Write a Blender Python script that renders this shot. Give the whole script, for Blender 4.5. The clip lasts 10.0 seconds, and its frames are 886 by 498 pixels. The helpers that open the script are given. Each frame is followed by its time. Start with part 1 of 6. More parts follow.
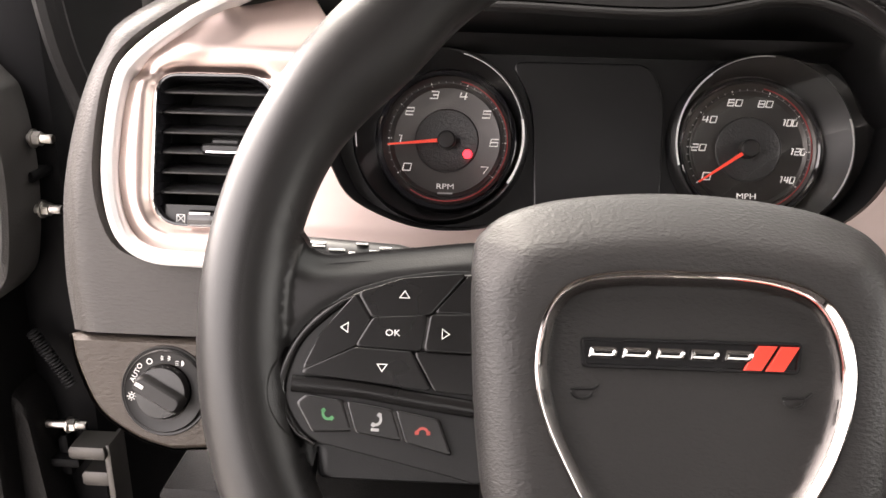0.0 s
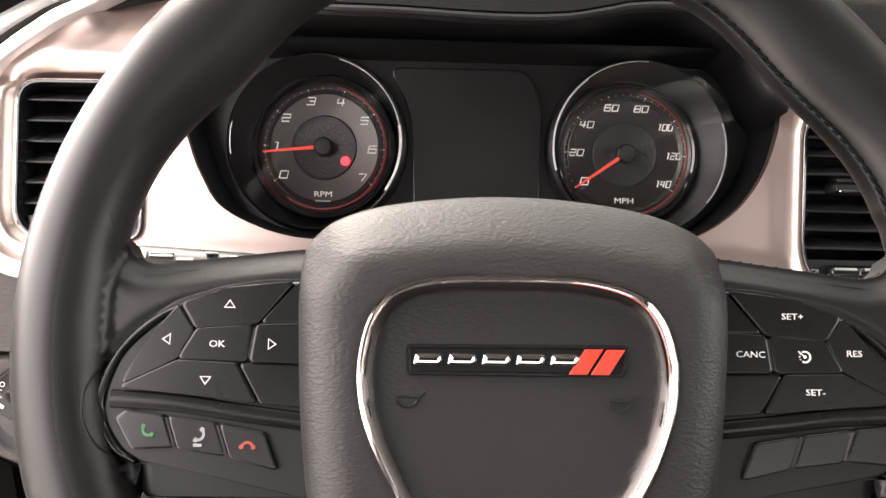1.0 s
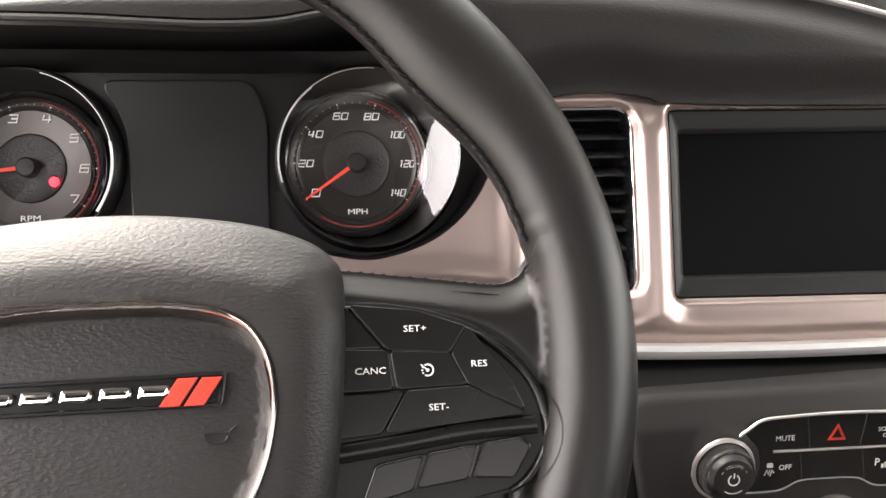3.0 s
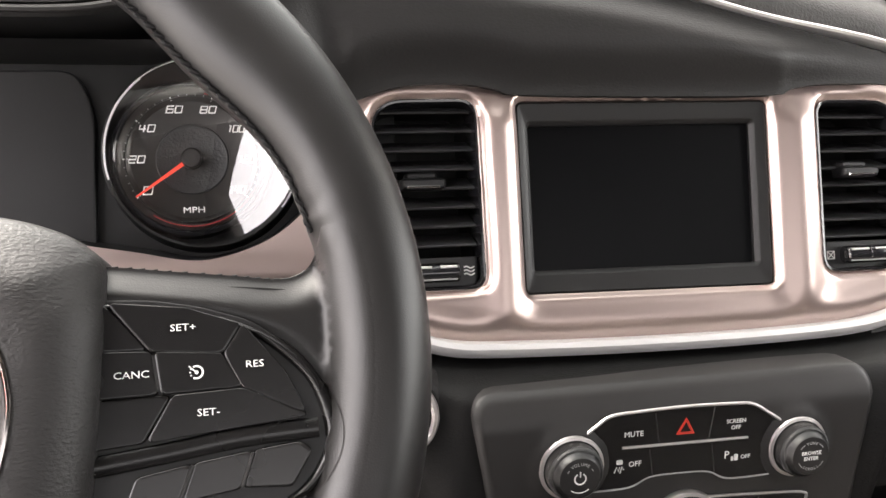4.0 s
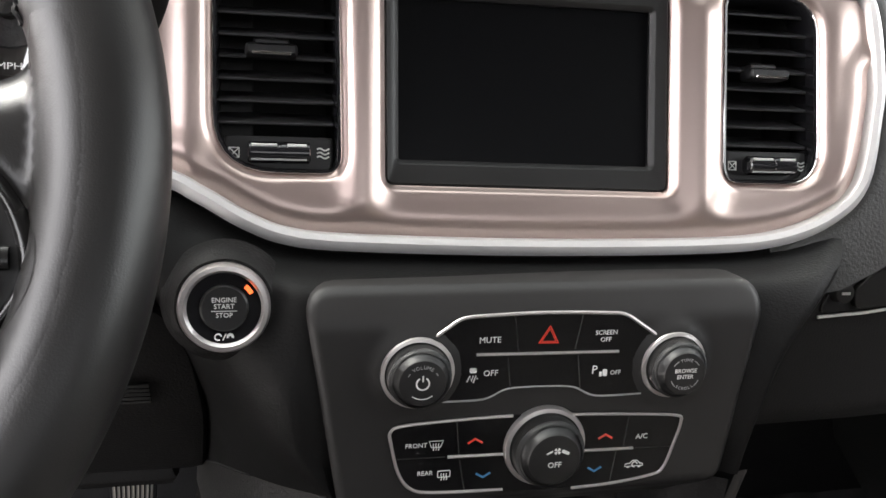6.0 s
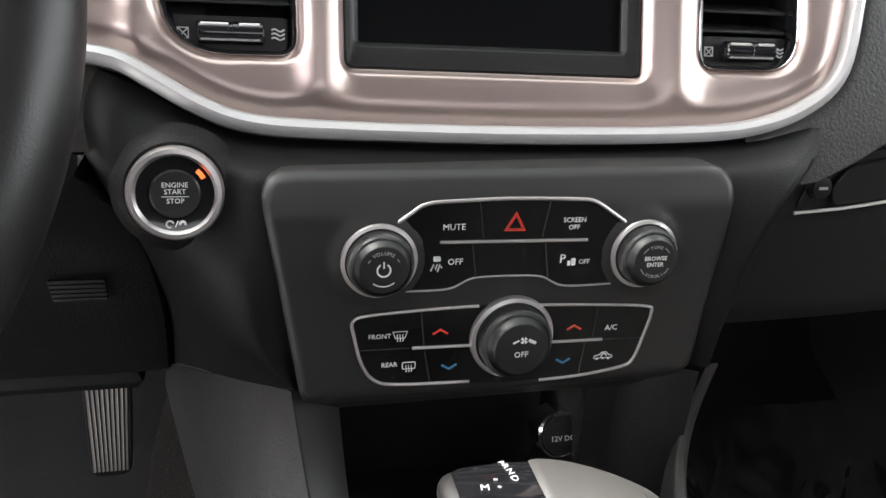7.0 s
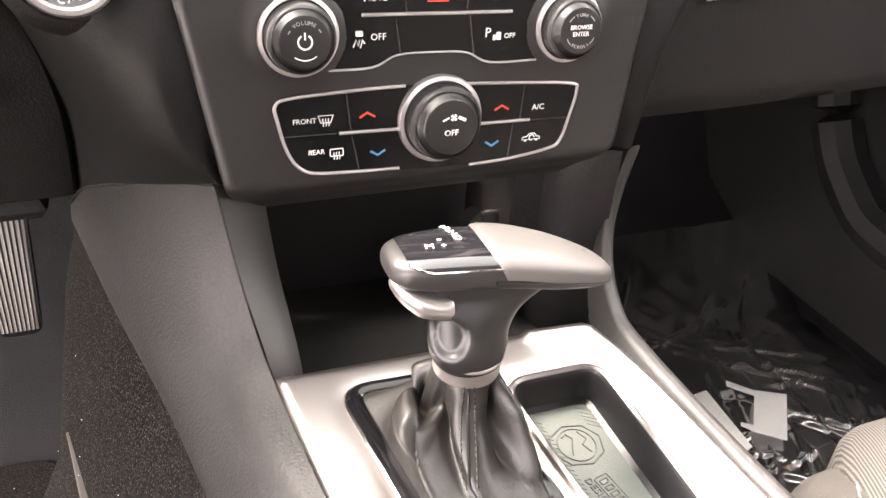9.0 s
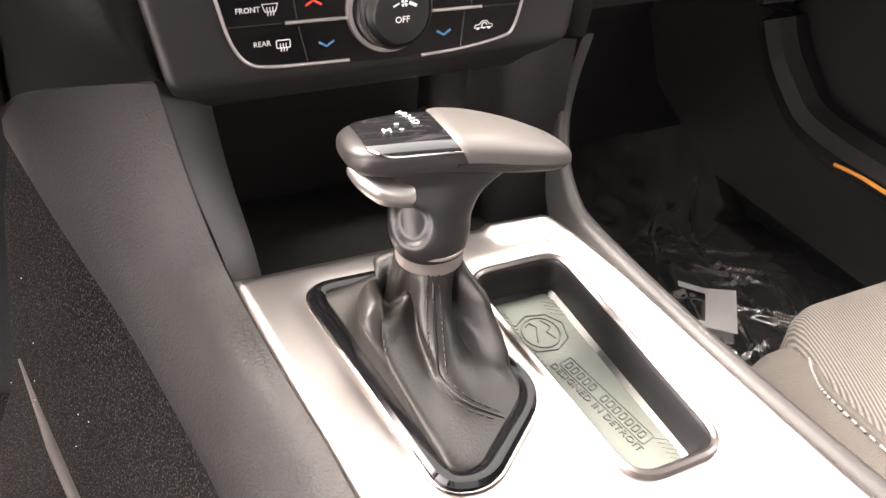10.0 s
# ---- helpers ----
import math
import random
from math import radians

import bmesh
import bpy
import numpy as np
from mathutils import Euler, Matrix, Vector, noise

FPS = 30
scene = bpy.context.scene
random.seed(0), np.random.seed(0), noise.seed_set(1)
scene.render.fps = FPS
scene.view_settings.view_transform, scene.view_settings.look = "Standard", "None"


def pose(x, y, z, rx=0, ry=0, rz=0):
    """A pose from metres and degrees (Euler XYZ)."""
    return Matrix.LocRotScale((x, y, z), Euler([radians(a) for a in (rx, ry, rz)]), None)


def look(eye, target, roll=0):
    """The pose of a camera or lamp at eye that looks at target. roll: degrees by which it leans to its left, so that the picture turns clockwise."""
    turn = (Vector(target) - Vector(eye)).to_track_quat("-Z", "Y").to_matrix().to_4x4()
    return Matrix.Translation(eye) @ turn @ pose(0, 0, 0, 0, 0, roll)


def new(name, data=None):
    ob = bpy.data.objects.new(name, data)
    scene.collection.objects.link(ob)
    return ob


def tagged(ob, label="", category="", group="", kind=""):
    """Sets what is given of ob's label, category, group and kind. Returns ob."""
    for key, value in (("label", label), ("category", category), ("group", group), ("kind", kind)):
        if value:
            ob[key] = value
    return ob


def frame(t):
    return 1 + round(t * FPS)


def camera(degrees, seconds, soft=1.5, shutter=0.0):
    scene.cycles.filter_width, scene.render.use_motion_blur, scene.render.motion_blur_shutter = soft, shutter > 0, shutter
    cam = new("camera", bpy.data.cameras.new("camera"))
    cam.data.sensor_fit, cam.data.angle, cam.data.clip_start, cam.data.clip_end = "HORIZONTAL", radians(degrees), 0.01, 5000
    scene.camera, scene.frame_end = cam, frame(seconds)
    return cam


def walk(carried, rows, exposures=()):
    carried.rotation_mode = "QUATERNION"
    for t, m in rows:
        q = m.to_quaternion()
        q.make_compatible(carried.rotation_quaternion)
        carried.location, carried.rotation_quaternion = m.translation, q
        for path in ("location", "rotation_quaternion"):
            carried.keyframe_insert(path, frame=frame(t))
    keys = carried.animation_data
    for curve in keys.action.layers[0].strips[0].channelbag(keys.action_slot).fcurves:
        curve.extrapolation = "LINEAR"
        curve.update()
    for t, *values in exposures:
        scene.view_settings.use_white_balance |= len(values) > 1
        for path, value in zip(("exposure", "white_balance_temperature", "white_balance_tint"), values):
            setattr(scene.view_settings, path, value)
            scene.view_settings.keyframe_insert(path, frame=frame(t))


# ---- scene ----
cam = camera(57.1, 10.0)
METRES, EYE, TILT, LEAN, TURN = 0.425, 0.75, -20.0, -0.9, 3.7
ROWS = [
    (0.0, 0.0, 0.0, 0.0, -0.0, -0.0, 0.0),
    (0.5, 0.0568, 0.009, -0.001, -1.69, 0.32, 0.41),
    (1.0, 0.1136, 0.0152, -0.0053, -3.29, 0.74, 0.83),
    (1.5, 0.1658, 0.0182, -0.0075, -4.81, 0.71, 1.53),
    (2.0, 0.2335, 0.025, -0.0057, -6.25, 0.64, 2.37),
    (2.5, 0.3011, 0.0332, -0.007, -8.09, 0.79, 3.19),
    (2.6, 0.3155, 0.0334, -0.0072, -8.42, 0.93, 3.31),
    (3.8, 0.4843, 0.0507, -0.0297, -13.58, 1.54, 4.84),
    (4.0, 0.5072, 0.0553, -0.0345, -14.5, 1.54, 4.92),
    (4.5, 0.5612, 0.0688, -0.0503, -15.6, 1.36, 4.49),
    (5.0, 0.6117, 0.0877, -0.0773, -16.04, 0.92, 3.83),
    (5.2, 0.6310, 0.0940, -0.0897, -15.90, 0.62, 3.55),
    (6.3, 0.7030, 0.1440, -0.1667, -16.38, -2.19, 1.73),
    (6.5, 0.7135, 0.149, -0.1819, -16.38, -3.1, 1.88),
    (7.0, 0.7225, 0.1551, -0.2074, -17.1, -5.59, 2.49),
    (7.5, 0.7159, 0.1593, -0.2321, -18.55, -7.68, 3.46),
    (8.0, 0.7054, 0.1626, -0.2671, -20.34, -9.73, 4.04),
    (8.5, 0.6965, 0.1683, -0.2989, -22.36, -11.77, 4.31),
    (9.0, 0.6815, 0.1751, -0.3315, -24.72, -14.14, 4.97),
    (9.5, 0.6695, 0.1807, -0.3555, -26.95, -16.81, 5.73),
    (10.0, 0.6689, 0.1855, -0.3762, -28.88, -19.52, 6.38),
]
walk(cam, [(t, pose(0, 0, EYE, TILT, LEAN, TURN) @ pose(METRES * x, METRES * y, METRES * z, 90 + pitch, roll, yaw)) for t, x, y, z, yaw, pitch, roll in ROWS],
     [(0.0, 3.93, 7250, 20), (2.6, 3.98, 7150, 18), (4.5, 4.22, 6900, 17), (5.2, 4.06, 6800, 16), (6.4, 3.78, 6550, 13), (7.0, 3.86, 6500, 13), (7.5, 4.48, 6600, 14), (8.0, 5.18, 6900, 18), (8.7, 5.46, 7150, 22), (10.0, 4.94, 7300, 23)])

# ---- light: an overcast bright day ----
world = bpy.data.worlds.new("overcast_sky")
scene.world = world
world.use_nodes = True
wn = world.node_tree
sky = wn.nodes.new("ShaderNodeTexSky")
sky.sky_type, sky.sun_disc = "NISHITA", False
sky.sun_elevation, sky.sun_rotation = radians(44), radians(-48)
sky.air_density, sky.dust_density = 1.0, 4.0
pale = wn.nodes.new("ShaderNodeHueSaturation")
pale.inputs["Saturation"].default_value = 0.12
wn.links.new(sky.outputs[0], pale.inputs["Color"])
wn.links.new(pale.outputs[0], wn.nodes["Background"].inputs["Color"])
wn.nodes["Background"].inputs["Strength"].default_value = 0.15
sun = new("sun", bpy.data.lights.new("sun", "SUN"))
sun.data.energy, sun.data.angle, sun.data.color = 1.0, radians(40), (1.0, 0.96, 0.9)
sun.matrix_world = look((-2.4, 2.5, 3.5), (0, 0, 0))

# ---- materials ----
def surface(name, base, rough=0.5, metal=0.0, grain=0.0, size=900.0, stretch=(1, 1, 1), vary=0.12, coat=0.0, wear=0.06, shine=0.5):
    """A node material: colour varied at two scales, a grain bump of that many per metre, and uneven gloss."""
    m = bpy.data.materials.new(name)
    m.use_nodes = True
    nt = m.node_tree
    b = nt.nodes["Principled BSDF"]
    b.inputs["Metallic"].default_value = metal
    b.inputs["Coat Weight"].default_value = coat
    b.inputs["Coat Roughness"].default_value = 0.05
    b.inputs["Specular IOR Level"].default_value = shine
    tc = nt.nodes.new("ShaderNodeTexCoord")
    mp = nt.nodes.new("ShaderNodeMapping")
    mp.inputs["Scale"].default_value = stretch
    nt.links.new(tc.outputs["Object"], mp.inputs["Vector"])
    big, fine = nt.nodes.new("ShaderNodeTexNoise"), nt.nodes.new("ShaderNodeTexNoise")
    big.inputs["Scale"].default_value, fine.inputs["Scale"].default_value = 22.0, size
    big.inputs["Detail"].default_value, fine.inputs["Detail"].default_value = 4.0, 3.0
    for n in (big, fine):
        nt.links.new(mp.outputs[0], n.inputs["Vector"])
    ramp = nt.nodes.new("ShaderNodeMapRange")
    ramp.inputs["To Min"].default_value, ramp.inputs["To Max"].default_value = 1 - vary, 1 + vary
    add = nt.nodes.new("ShaderNodeMath")
    add.operation = "ADD"
    half = nt.nodes.new("ShaderNodeMath")
    half.operation = "MULTIPLY"
    half.inputs[1].default_value = 0.5
    nt.links.new(big.outputs[0], add.inputs[0])
    nt.links.new(fine.outputs[0], add.inputs[1])
    nt.links.new(add.outputs[0], half.inputs[0])
    nt.links.new(half.outputs[0], ramp.inputs["Value"])
    mul = nt.nodes.new("ShaderNodeVectorMath")
    mul.operation = "SCALE"
    mul.inputs[0].default_value = base
    nt.links.new(ramp.outputs[0], mul.inputs["Scale"])
    nt.links.new(mul.outputs[0], b.inputs["Base Color"])
    rr = nt.nodes.new("ShaderNodeMapRange")
    rr.inputs["To Min"].default_value, rr.inputs["To Max"].default_value = max(0.02, rough - wear), min(1, rough + wear)
    nt.links.new(big.outputs[0], rr.inputs["Value"])
    nt.links.new(rr.outputs[0], b.inputs["Roughness"])
    if grain:
        bp = nt.nodes.new("ShaderNodeBump")
        bp.inputs["Strength"].default_value = grain
        bp.inputs["Distance"].default_value = 0.6 / size
        nt.links.new(fine.outputs[0], bp.inputs["Height"])
        nt.links.new(bp.outputs[0], b.inputs["Normal"])
    return m


def glow(name, colour, strength):
    m = bpy.data.materials.new(name)
    m.use_nodes = True
    b = m.node_tree.nodes["Principled BSDF"]
    b.inputs["Base Color"].default_value = (*colour, 1)
    b.inputs["Emission Color"].default_value = (*colour, 1)
    b.inputs["Emission Strength"].default_value = strength
    return m


def clear(name, tint=(1, 1, 1), rough=0.02, gloss=1.45):
    """Thin clear sheet: see-through, with a mirror-like gloss."""
    m = bpy.data.materials.new(name)
    m.use_nodes = True
    nt = m.node_tree
    nt.nodes.remove(nt.nodes["Principled BSDF"])
    out = nt.nodes["Material Output"]
    tr, gl, mx, fr = (nt.nodes.new(k) for k in ("ShaderNodeBsdfTransparent", "ShaderNodeBsdfGlossy", "ShaderNodeMixShader", "ShaderNodeFresnel"))
    tr.inputs["Color"].default_value = (*tint, 1)
    gl.inputs["Roughness"].default_value = rough
    fr.inputs["IOR"].default_value = gloss
    nt.links.new(fr.outputs[0], mx.inputs[0])
    nt.links.new(tr.outputs[0], mx.inputs[1])
    nt.links.new(gl.outputs[0], mx.inputs[2])
    nt.links.new(mx.outputs[0], out.inputs["Surface"])
    return m


SOFT = surface("soft_dash_plastic", (0.0148, 0.0143, 0.0140), 0.50, grain=0.34, size=850, stretch=(0.6, 1, 1.2), vary=0.2, shine=0.30)
LOWER = surface("lower_dash_plastic", (0.0101, 0.0097, 0.0097), 0.52, grain=0.5, size=700, vary=0.2, shine=0.2)
PANEL = surface("matt_panel_plastic", (0.0165, 0.0159, 0.0157), 0.42, grain=0.12, size=2500, vary=0.12, shine=0.36)
LEATHER = surface("smooth_wheel_leather", (0.0058, 0.0055, 0.0053), 0.38, grain=0.16, size=1500, vary=0.14, wear=0.09, shine=0.48)
GRAINED = surface("grained_pad_leather", (0.0165, 0.0158, 0.0154), 0.45, grain=0.45, size=700, stretch=(0.7, 1.3, 1), vary=0.15, shine=0.40)
SILVER = surface("satin_graphite_trim", (0.56, 0.450, 0.415), 0.36, metal=1.0, grain=0.03, size=900, stretch=(0.25, 3, 1), vary=0.05, wear=0.04)
SILVER_TOP = surface("satin_silver_plate", (0.315, 0.292, 0.282), 0.34, metal=1.0, grain=0.03, size=900, stretch=(3, 0.25, 1), vary=0.05, wear=0.04)
BRIGHT = surface("satin_chrome", (0.84, 0.83, 0.82), 0.34, metal=0.6, vary=0.04, wear=0.05)
CHROME = surface("polished_chrome", (0.84, 0.82, 0.80), 0.11, metal=1.0, vary=0.03, wear=0.02)
BLACK = surface("black_plastic", (0.0048, 0.0048, 0.0050), 0.38, grain=0.1, size=1500, vary=0.1)
BUTTON = surface("button_plastic", (0.0052, 0.0050, 0.0050), 0.26, grain=0.06, size=2600, vary=0.12, shine=0.5)
GLOSSY = surface("piano_black", (0.008, 0.008, 0.009), 0.08, vary=0.1, wear=0.03, coat=0.6)
FIELD = surface("button_field_black", (0.0042, 0.0042, 0.0045), 0.22, vary=0.1, wear=0.03, shine=0.22)
# near black for gaps and recesses: part of their shade is in the colour
DEEP = surface("recess_shade_black", (0.0045, 0.0045, 0.0045), 0.7, vary=0.1)
GLASS_BLACK = surface("screen_glass", (0.002, 0.0021, 0.0025), 0.30, vary=0.1, wear=0.02, shine=0.12)
RUBBER = surface("rubber_mat", (0.098, 0.110, 0.096), 0.45, grain=0.2, size=900, vary=0.1)
WHITE = surface("white_print", (0.75, 0.75, 0.73), 0.5, vary=0.04)
GREY = surface("grey_print", (0.30, 0.30, 0.30), 0.5, vary=0.05)
RED = surface("red_paint", (0.75, 0.05, 0.03), 0.35, vary=0.06, coat=0.4)
REDDIM = surface("red_print", (0.36, 0.06, 0.05), 0.5, vary=0.06)
BLUE = surface("blue_print", (0.06, 0.22, 0.42), 0.5, vary=0.06)
GREEN = surface("green_print", (0.05, 0.20, 0.08), 0.5, vary=0.06)
CARPET = surface("black_carpet", (0.0066, 0.0063, 0.0061), 0.95, grain=1.0, size=800, vary=0.9, shine=0.02)
FLOOR = surface("dark_floor_carpet", (0.0210, 0.0209, 0.0214), 0.95, grain=1.0, size=750, vary=0.5, shine=0.02)


def specked(m, low, high, colour):
    """Pale flecks strewn over a material, where its fine noise runs high."""
    nt = m.node_tree
    b = nt.nodes["Principled BSDF"]
    fine = [n for n in nt.nodes if n.bl_idname == "ShaderNodeTexNoise"][1]
    old = b.inputs["Base Color"].links[0].from_socket
    rg, mx = nt.nodes.new("ShaderNodeMapRange"), nt.nodes.new("ShaderNodeMix")
    rg.inputs["From Min"].default_value, rg.inputs["From Max"].default_value = low, high
    mx.data_type = "RGBA"
    mx.inputs["B"].default_value = (*colour, 1)
    nt.links.new(fine.outputs[0], rg.inputs["Value"])
    nt.links.new(rg.outputs[0], mx.inputs["Factor"])
    nt.links.new(old, mx.inputs["A"])
    nt.links.new(mx.outputs["Result"], b.inputs["Base Color"])


specked(CARPET, 0.54, 0.74, (0.062, 0.055, 0.050))
RAIL = surface("grained_rail_plastic", (0.0115, 0.0110, 0.0106), 0.50, grain=0.5, size=620, vary=0.3, shine=0.32)
THREAD = surface("dark_boot_thread", (0.020, 0.0185, 0.0165), 0.8, vary=0.15)
PAPER = surface("white_paper", (0.85, 0.85, 0.83), 0.7, vary=0.03)
METAL = surface("bare_steel", (0.55, 0.53, 0.50), 0.32, metal=1.0, vary=0.12, wear=0.1)
PAINT = surface("black_body_paint", (0.0045, 0.0045, 0.005), 0.6, vary=0.1, shine=0.10)
PILLAR = surface("dark_pillar_trim", (0.009, 0.0088, 0.0086), 0.75, grain=0.4, size=900, vary=0.15, shine=0.12)
FOAM = surface("black_rubber_seal", (0.009, 0.009, 0.0095), 0.6, grain=0.2, size=800, vary=0.2, shine=0.2)
DIAL = surface("dial_face", (0.060, 0.057, 0.055), 0.34, metal=0.85, vary=0.1)
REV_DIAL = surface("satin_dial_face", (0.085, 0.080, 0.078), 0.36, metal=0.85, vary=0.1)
# darkened to stand in for light blocked behind the viewpoint
LINER = surface("darkened_liner_cloth", (0.10, 0.088, 0.082), 0.9, vary=0.06)
LENS = clear("cluster_lens", rough=0.012, gloss=2.1)
DOOR = surface("black_door_plastic", (0.0098, 0.0098, 0.0100), 0.5, grain=0.3, size=700, vary=0.15, shine=0.25)
RING = surface("satin_ring", (0.60, 0.57, 0.56), 0.33, metal=0.9, vary=0.04, wear=0.03)
FILM = clear("clear_film", (0.95, 0.95, 0.95), 0.20, 2.05)


def hazed(m, share):
    """A faint milky haze in a clear sheet."""
    nt = m.node_tree
    out = nt.nodes["Material Output"]
    old = out.inputs["Surface"].links[0].from_socket
    milk, mx = nt.nodes.new("ShaderNodeBsdfDiffuse"), nt.nodes.new("ShaderNodeMixShader")
    milk.inputs["Color"].default_value = (0.8, 0.8, 0.82, 1)
    mx.inputs[0].default_value = share
    nt.links.new(old, mx.inputs[1])
    nt.links.new(milk.outputs[0], mx.inputs[2])
    nt.links.new(mx.outputs[0], out.inputs["Surface"])


hazed(FILM, 0.005)
LAMP_RED = glow("red_tell_tale", (1.0, 0.02, 0.03), 0.5)
LIT_WHITE = glow("lit_dial_print", (0.8, 0.8, 0.78), 0.022)
LIT_RED = glow("lit_needle", (0.85, 0.06, 0.03), 0.018)
LAMP_AMBER = glow("amber_tell_tale", (1.0, 0.13, 0.03), 0.15)
ORANGE = surface("orange_ambient_strip", (0.9, 0.35, 0.06), 0.4, vary=0.05)


# ---- shapes: each one gives (points, faces) ----
def frame_at(y, z, lean, x=0.0):
    """A tilted work plane: first axis across the car, second up the plane, third towards the driver."""
    s, c = math.sin(radians(lean)), math.cos(radians(lean))
    return Matrix(((1, 0, 0, x), (0, s, -c, y), (0, c, s, z), (0, 0, 0, 1)))


def join(*geos):
    vs, fs = [], []
    for v, f in geos:
        n = len(vs)
        vs += [tuple(p) for p in v]
        fs += [tuple(i + n for i in q) for q in f]
    return vs, fs


def moved(geo, m):
    return [tuple(m @ Vector(p)) for p in geo[0]], geo[1]


def at(x=0, y=0, z=0, rx=0, ry=0, rz=0):
    return pose(x, y, z, rx, ry, rz)


def loft(loops, closed=True, caps=True, ring=False):
    """Skin over loops of equal length."""
    n, vs, fs = len(loops[0]), [], []
    for lp in loops:
        vs += [tuple(p) for p in lp]
    m = len(loops)
    for j in range(m if ring else m - 1):
        a, b = j * n, ((j + 1) % m) * n
        for i in range(n if closed else n - 1):
            k = (i + 1) % n
            fs.append((a + i, a + k, b + k, b + i))
    if caps and closed and not ring:
        fs.append(tuple(reversed(range(n))))
        fs.append(tuple(range((m - 1) * n, m * n)))
    return vs, fs


def rounded(pts, r=0.003, n=4):
    """A polygon with rounded corners; r is one radius or one for each corner."""
    out, m = [], len(pts)
    for i in range(m):
        p, a, b = Vector(pts[i]), Vector(pts[i - 1]), Vector(pts[(i + 1) % m])
        d1, d2 = (a - p), (b - p)
        rad = r[i] if isinstance(r, (list, tuple)) else r
        cut = min(rad, d1.length * 0.48, d2.length * 0.48)
        p1, p2 = p + d1.normalized() * cut, p + d2.normalized() * cut
        for k in range(n + 1):
            t = k / n
            out.append(tuple(p1 * (1 - t) ** 2 + p * 2 * t * (1 - t) + p2 * t * t))
    return out


def box2(x0, y0, x1, y1):
    return [(x0, y0), (x1, y0), (x1, y1), (x0, y1)]


def spline(pts, n=8, closed=True):
    """A smooth curve through points."""
    ps, out, m = [Vector(p) for p in pts], [], len(pts)
    for i in range(m if closed else m - 1):
        if closed:
            p0, p1, p2, p3 = ps[i - 1], ps[i], ps[(i + 1) % m], ps[(i + 2) % m]
        else:
            p0, p1, p2, p3 = ps[max(i - 1, 0)], ps[i], ps[i + 1], ps[min(i + 2, m - 1)]
        for k in range(n):
            t = k / n
            out.append(tuple(0.5 * (2 * p1 + (p2 - p0) * t + (2 * p0 - 5 * p1 + 4 * p2 - p3) * t * t + (3 * p1 - p0 - 3 * p2 + p3) * t ** 3)))
    if not closed:
        out.append(tuple(ps[-1]))
    return out


def inset(loop, d):
    """A closed flat loop moved inwards by d."""
    a = np.array([p[:2] for p in loop])
    area = np.sum(a[:, 0] * np.roll(a[:, 1], -1) - np.roll(a[:, 0], -1) * a[:, 1])
    e1, e2 = a - np.roll(a, 1, 0), np.roll(a, -1, 0) - a
    t = e1 / (np.linalg.norm(e1, axis=1, keepdims=True) + 1e-9) + e2 / (np.linalg.norm(e2, axis=1, keepdims=True) + 1e-9)
    t /= np.linalg.norm(t, axis=1, keepdims=True) + 1e-9
    nrm = np.stack([-t[:, 1], t[:, 0]], 1) * (1 if area > 0 else -1)
    return [tuple(p) for p in a + nrm * d]


def lift(loop, w):
    return [(p[0], p[1], w) for p in loop]


def slab(loop, w0, w1, r=0.0008):
    """A plate from w0 up to w1 with rounded upper edges."""
    mid = np.mean([p[:2] for p in loop], axis=0)
    size = np.mean([math.hypot(p[0] - mid[0], p[1] - mid[1]) for p in loop])

    def drawn_in(d):
        return [(mid[0] + (p[0] - mid[0]) * (1 - d / size), mid[1] + (p[1] - mid[1]) * (1 - d / size)) for p in loop]
    return loft([lift(loop, w0), lift(loop, w1 - r), lift(drawn_in(r * 0.3), w1 - r * 0.3), lift(drawn_in(r), w1), lift(drawn_in(r * 1.8), w1)])


def border(loop, profile):
    """A rim that follows a closed loop: profile points are (inwards, height)."""
    return loft([lift(inset(loop, d), w) for d, w in profile], ring=True, caps=False)


def tube(path, r, n=8, closed=False, flat=1.0):
    """A round bar along a path of 3D points; r is one radius or one for each point."""
    ps = [Vector(p) for p in path]
    m, loops = len(ps), []
    for i, p in enumerate(ps):
        a, b = (ps[i - 1], ps[(i + 1) % m]) if closed else (ps[max(i - 1, 0)], ps[min(i + 1, m - 1)])
        t = (b - a).normalized()
        ref = Vector((0, 0, 1)) if abs(t.z) < 0.9 else Vector((0, 1, 0))
        s = t.cross(ref).normalized()
        q = s.cross(t).normalized()
        rad = r[i] if isinstance(r, (list, tuple)) else r
        loops.append([tuple(p + s * math.cos(2 * math.pi * k / n) * rad + q * math.sin(2 * math.pi * k / n) * rad * flat) for k in range(n)])
    return loft(loops, ring=closed, caps=not closed)


def lathe(profile, n=40, cx=0.0, cy=0.0):
    """Turned about the third axis: profile points are (radius, height)."""
    loops = [[(cx + r * math.cos(2 * math.pi * k / n), cy + r * math.sin(2 * math.pi * k / n), w) for k in range(n)] for r, w in profile]
    return loft(loops, caps=False)


def brick(x0, x1, y0, y1, z0, z1, r=0.002):
    """A block with rounded edges."""
    lp = rounded(box2(x0, y0, x1, y1), r, 2)
    return loft([lift(inset(lp, r * 0.7), z0), lift(lp, z0 + r), lift(lp, z1 - r), lift(inset(lp, r * 0.7), z1)])


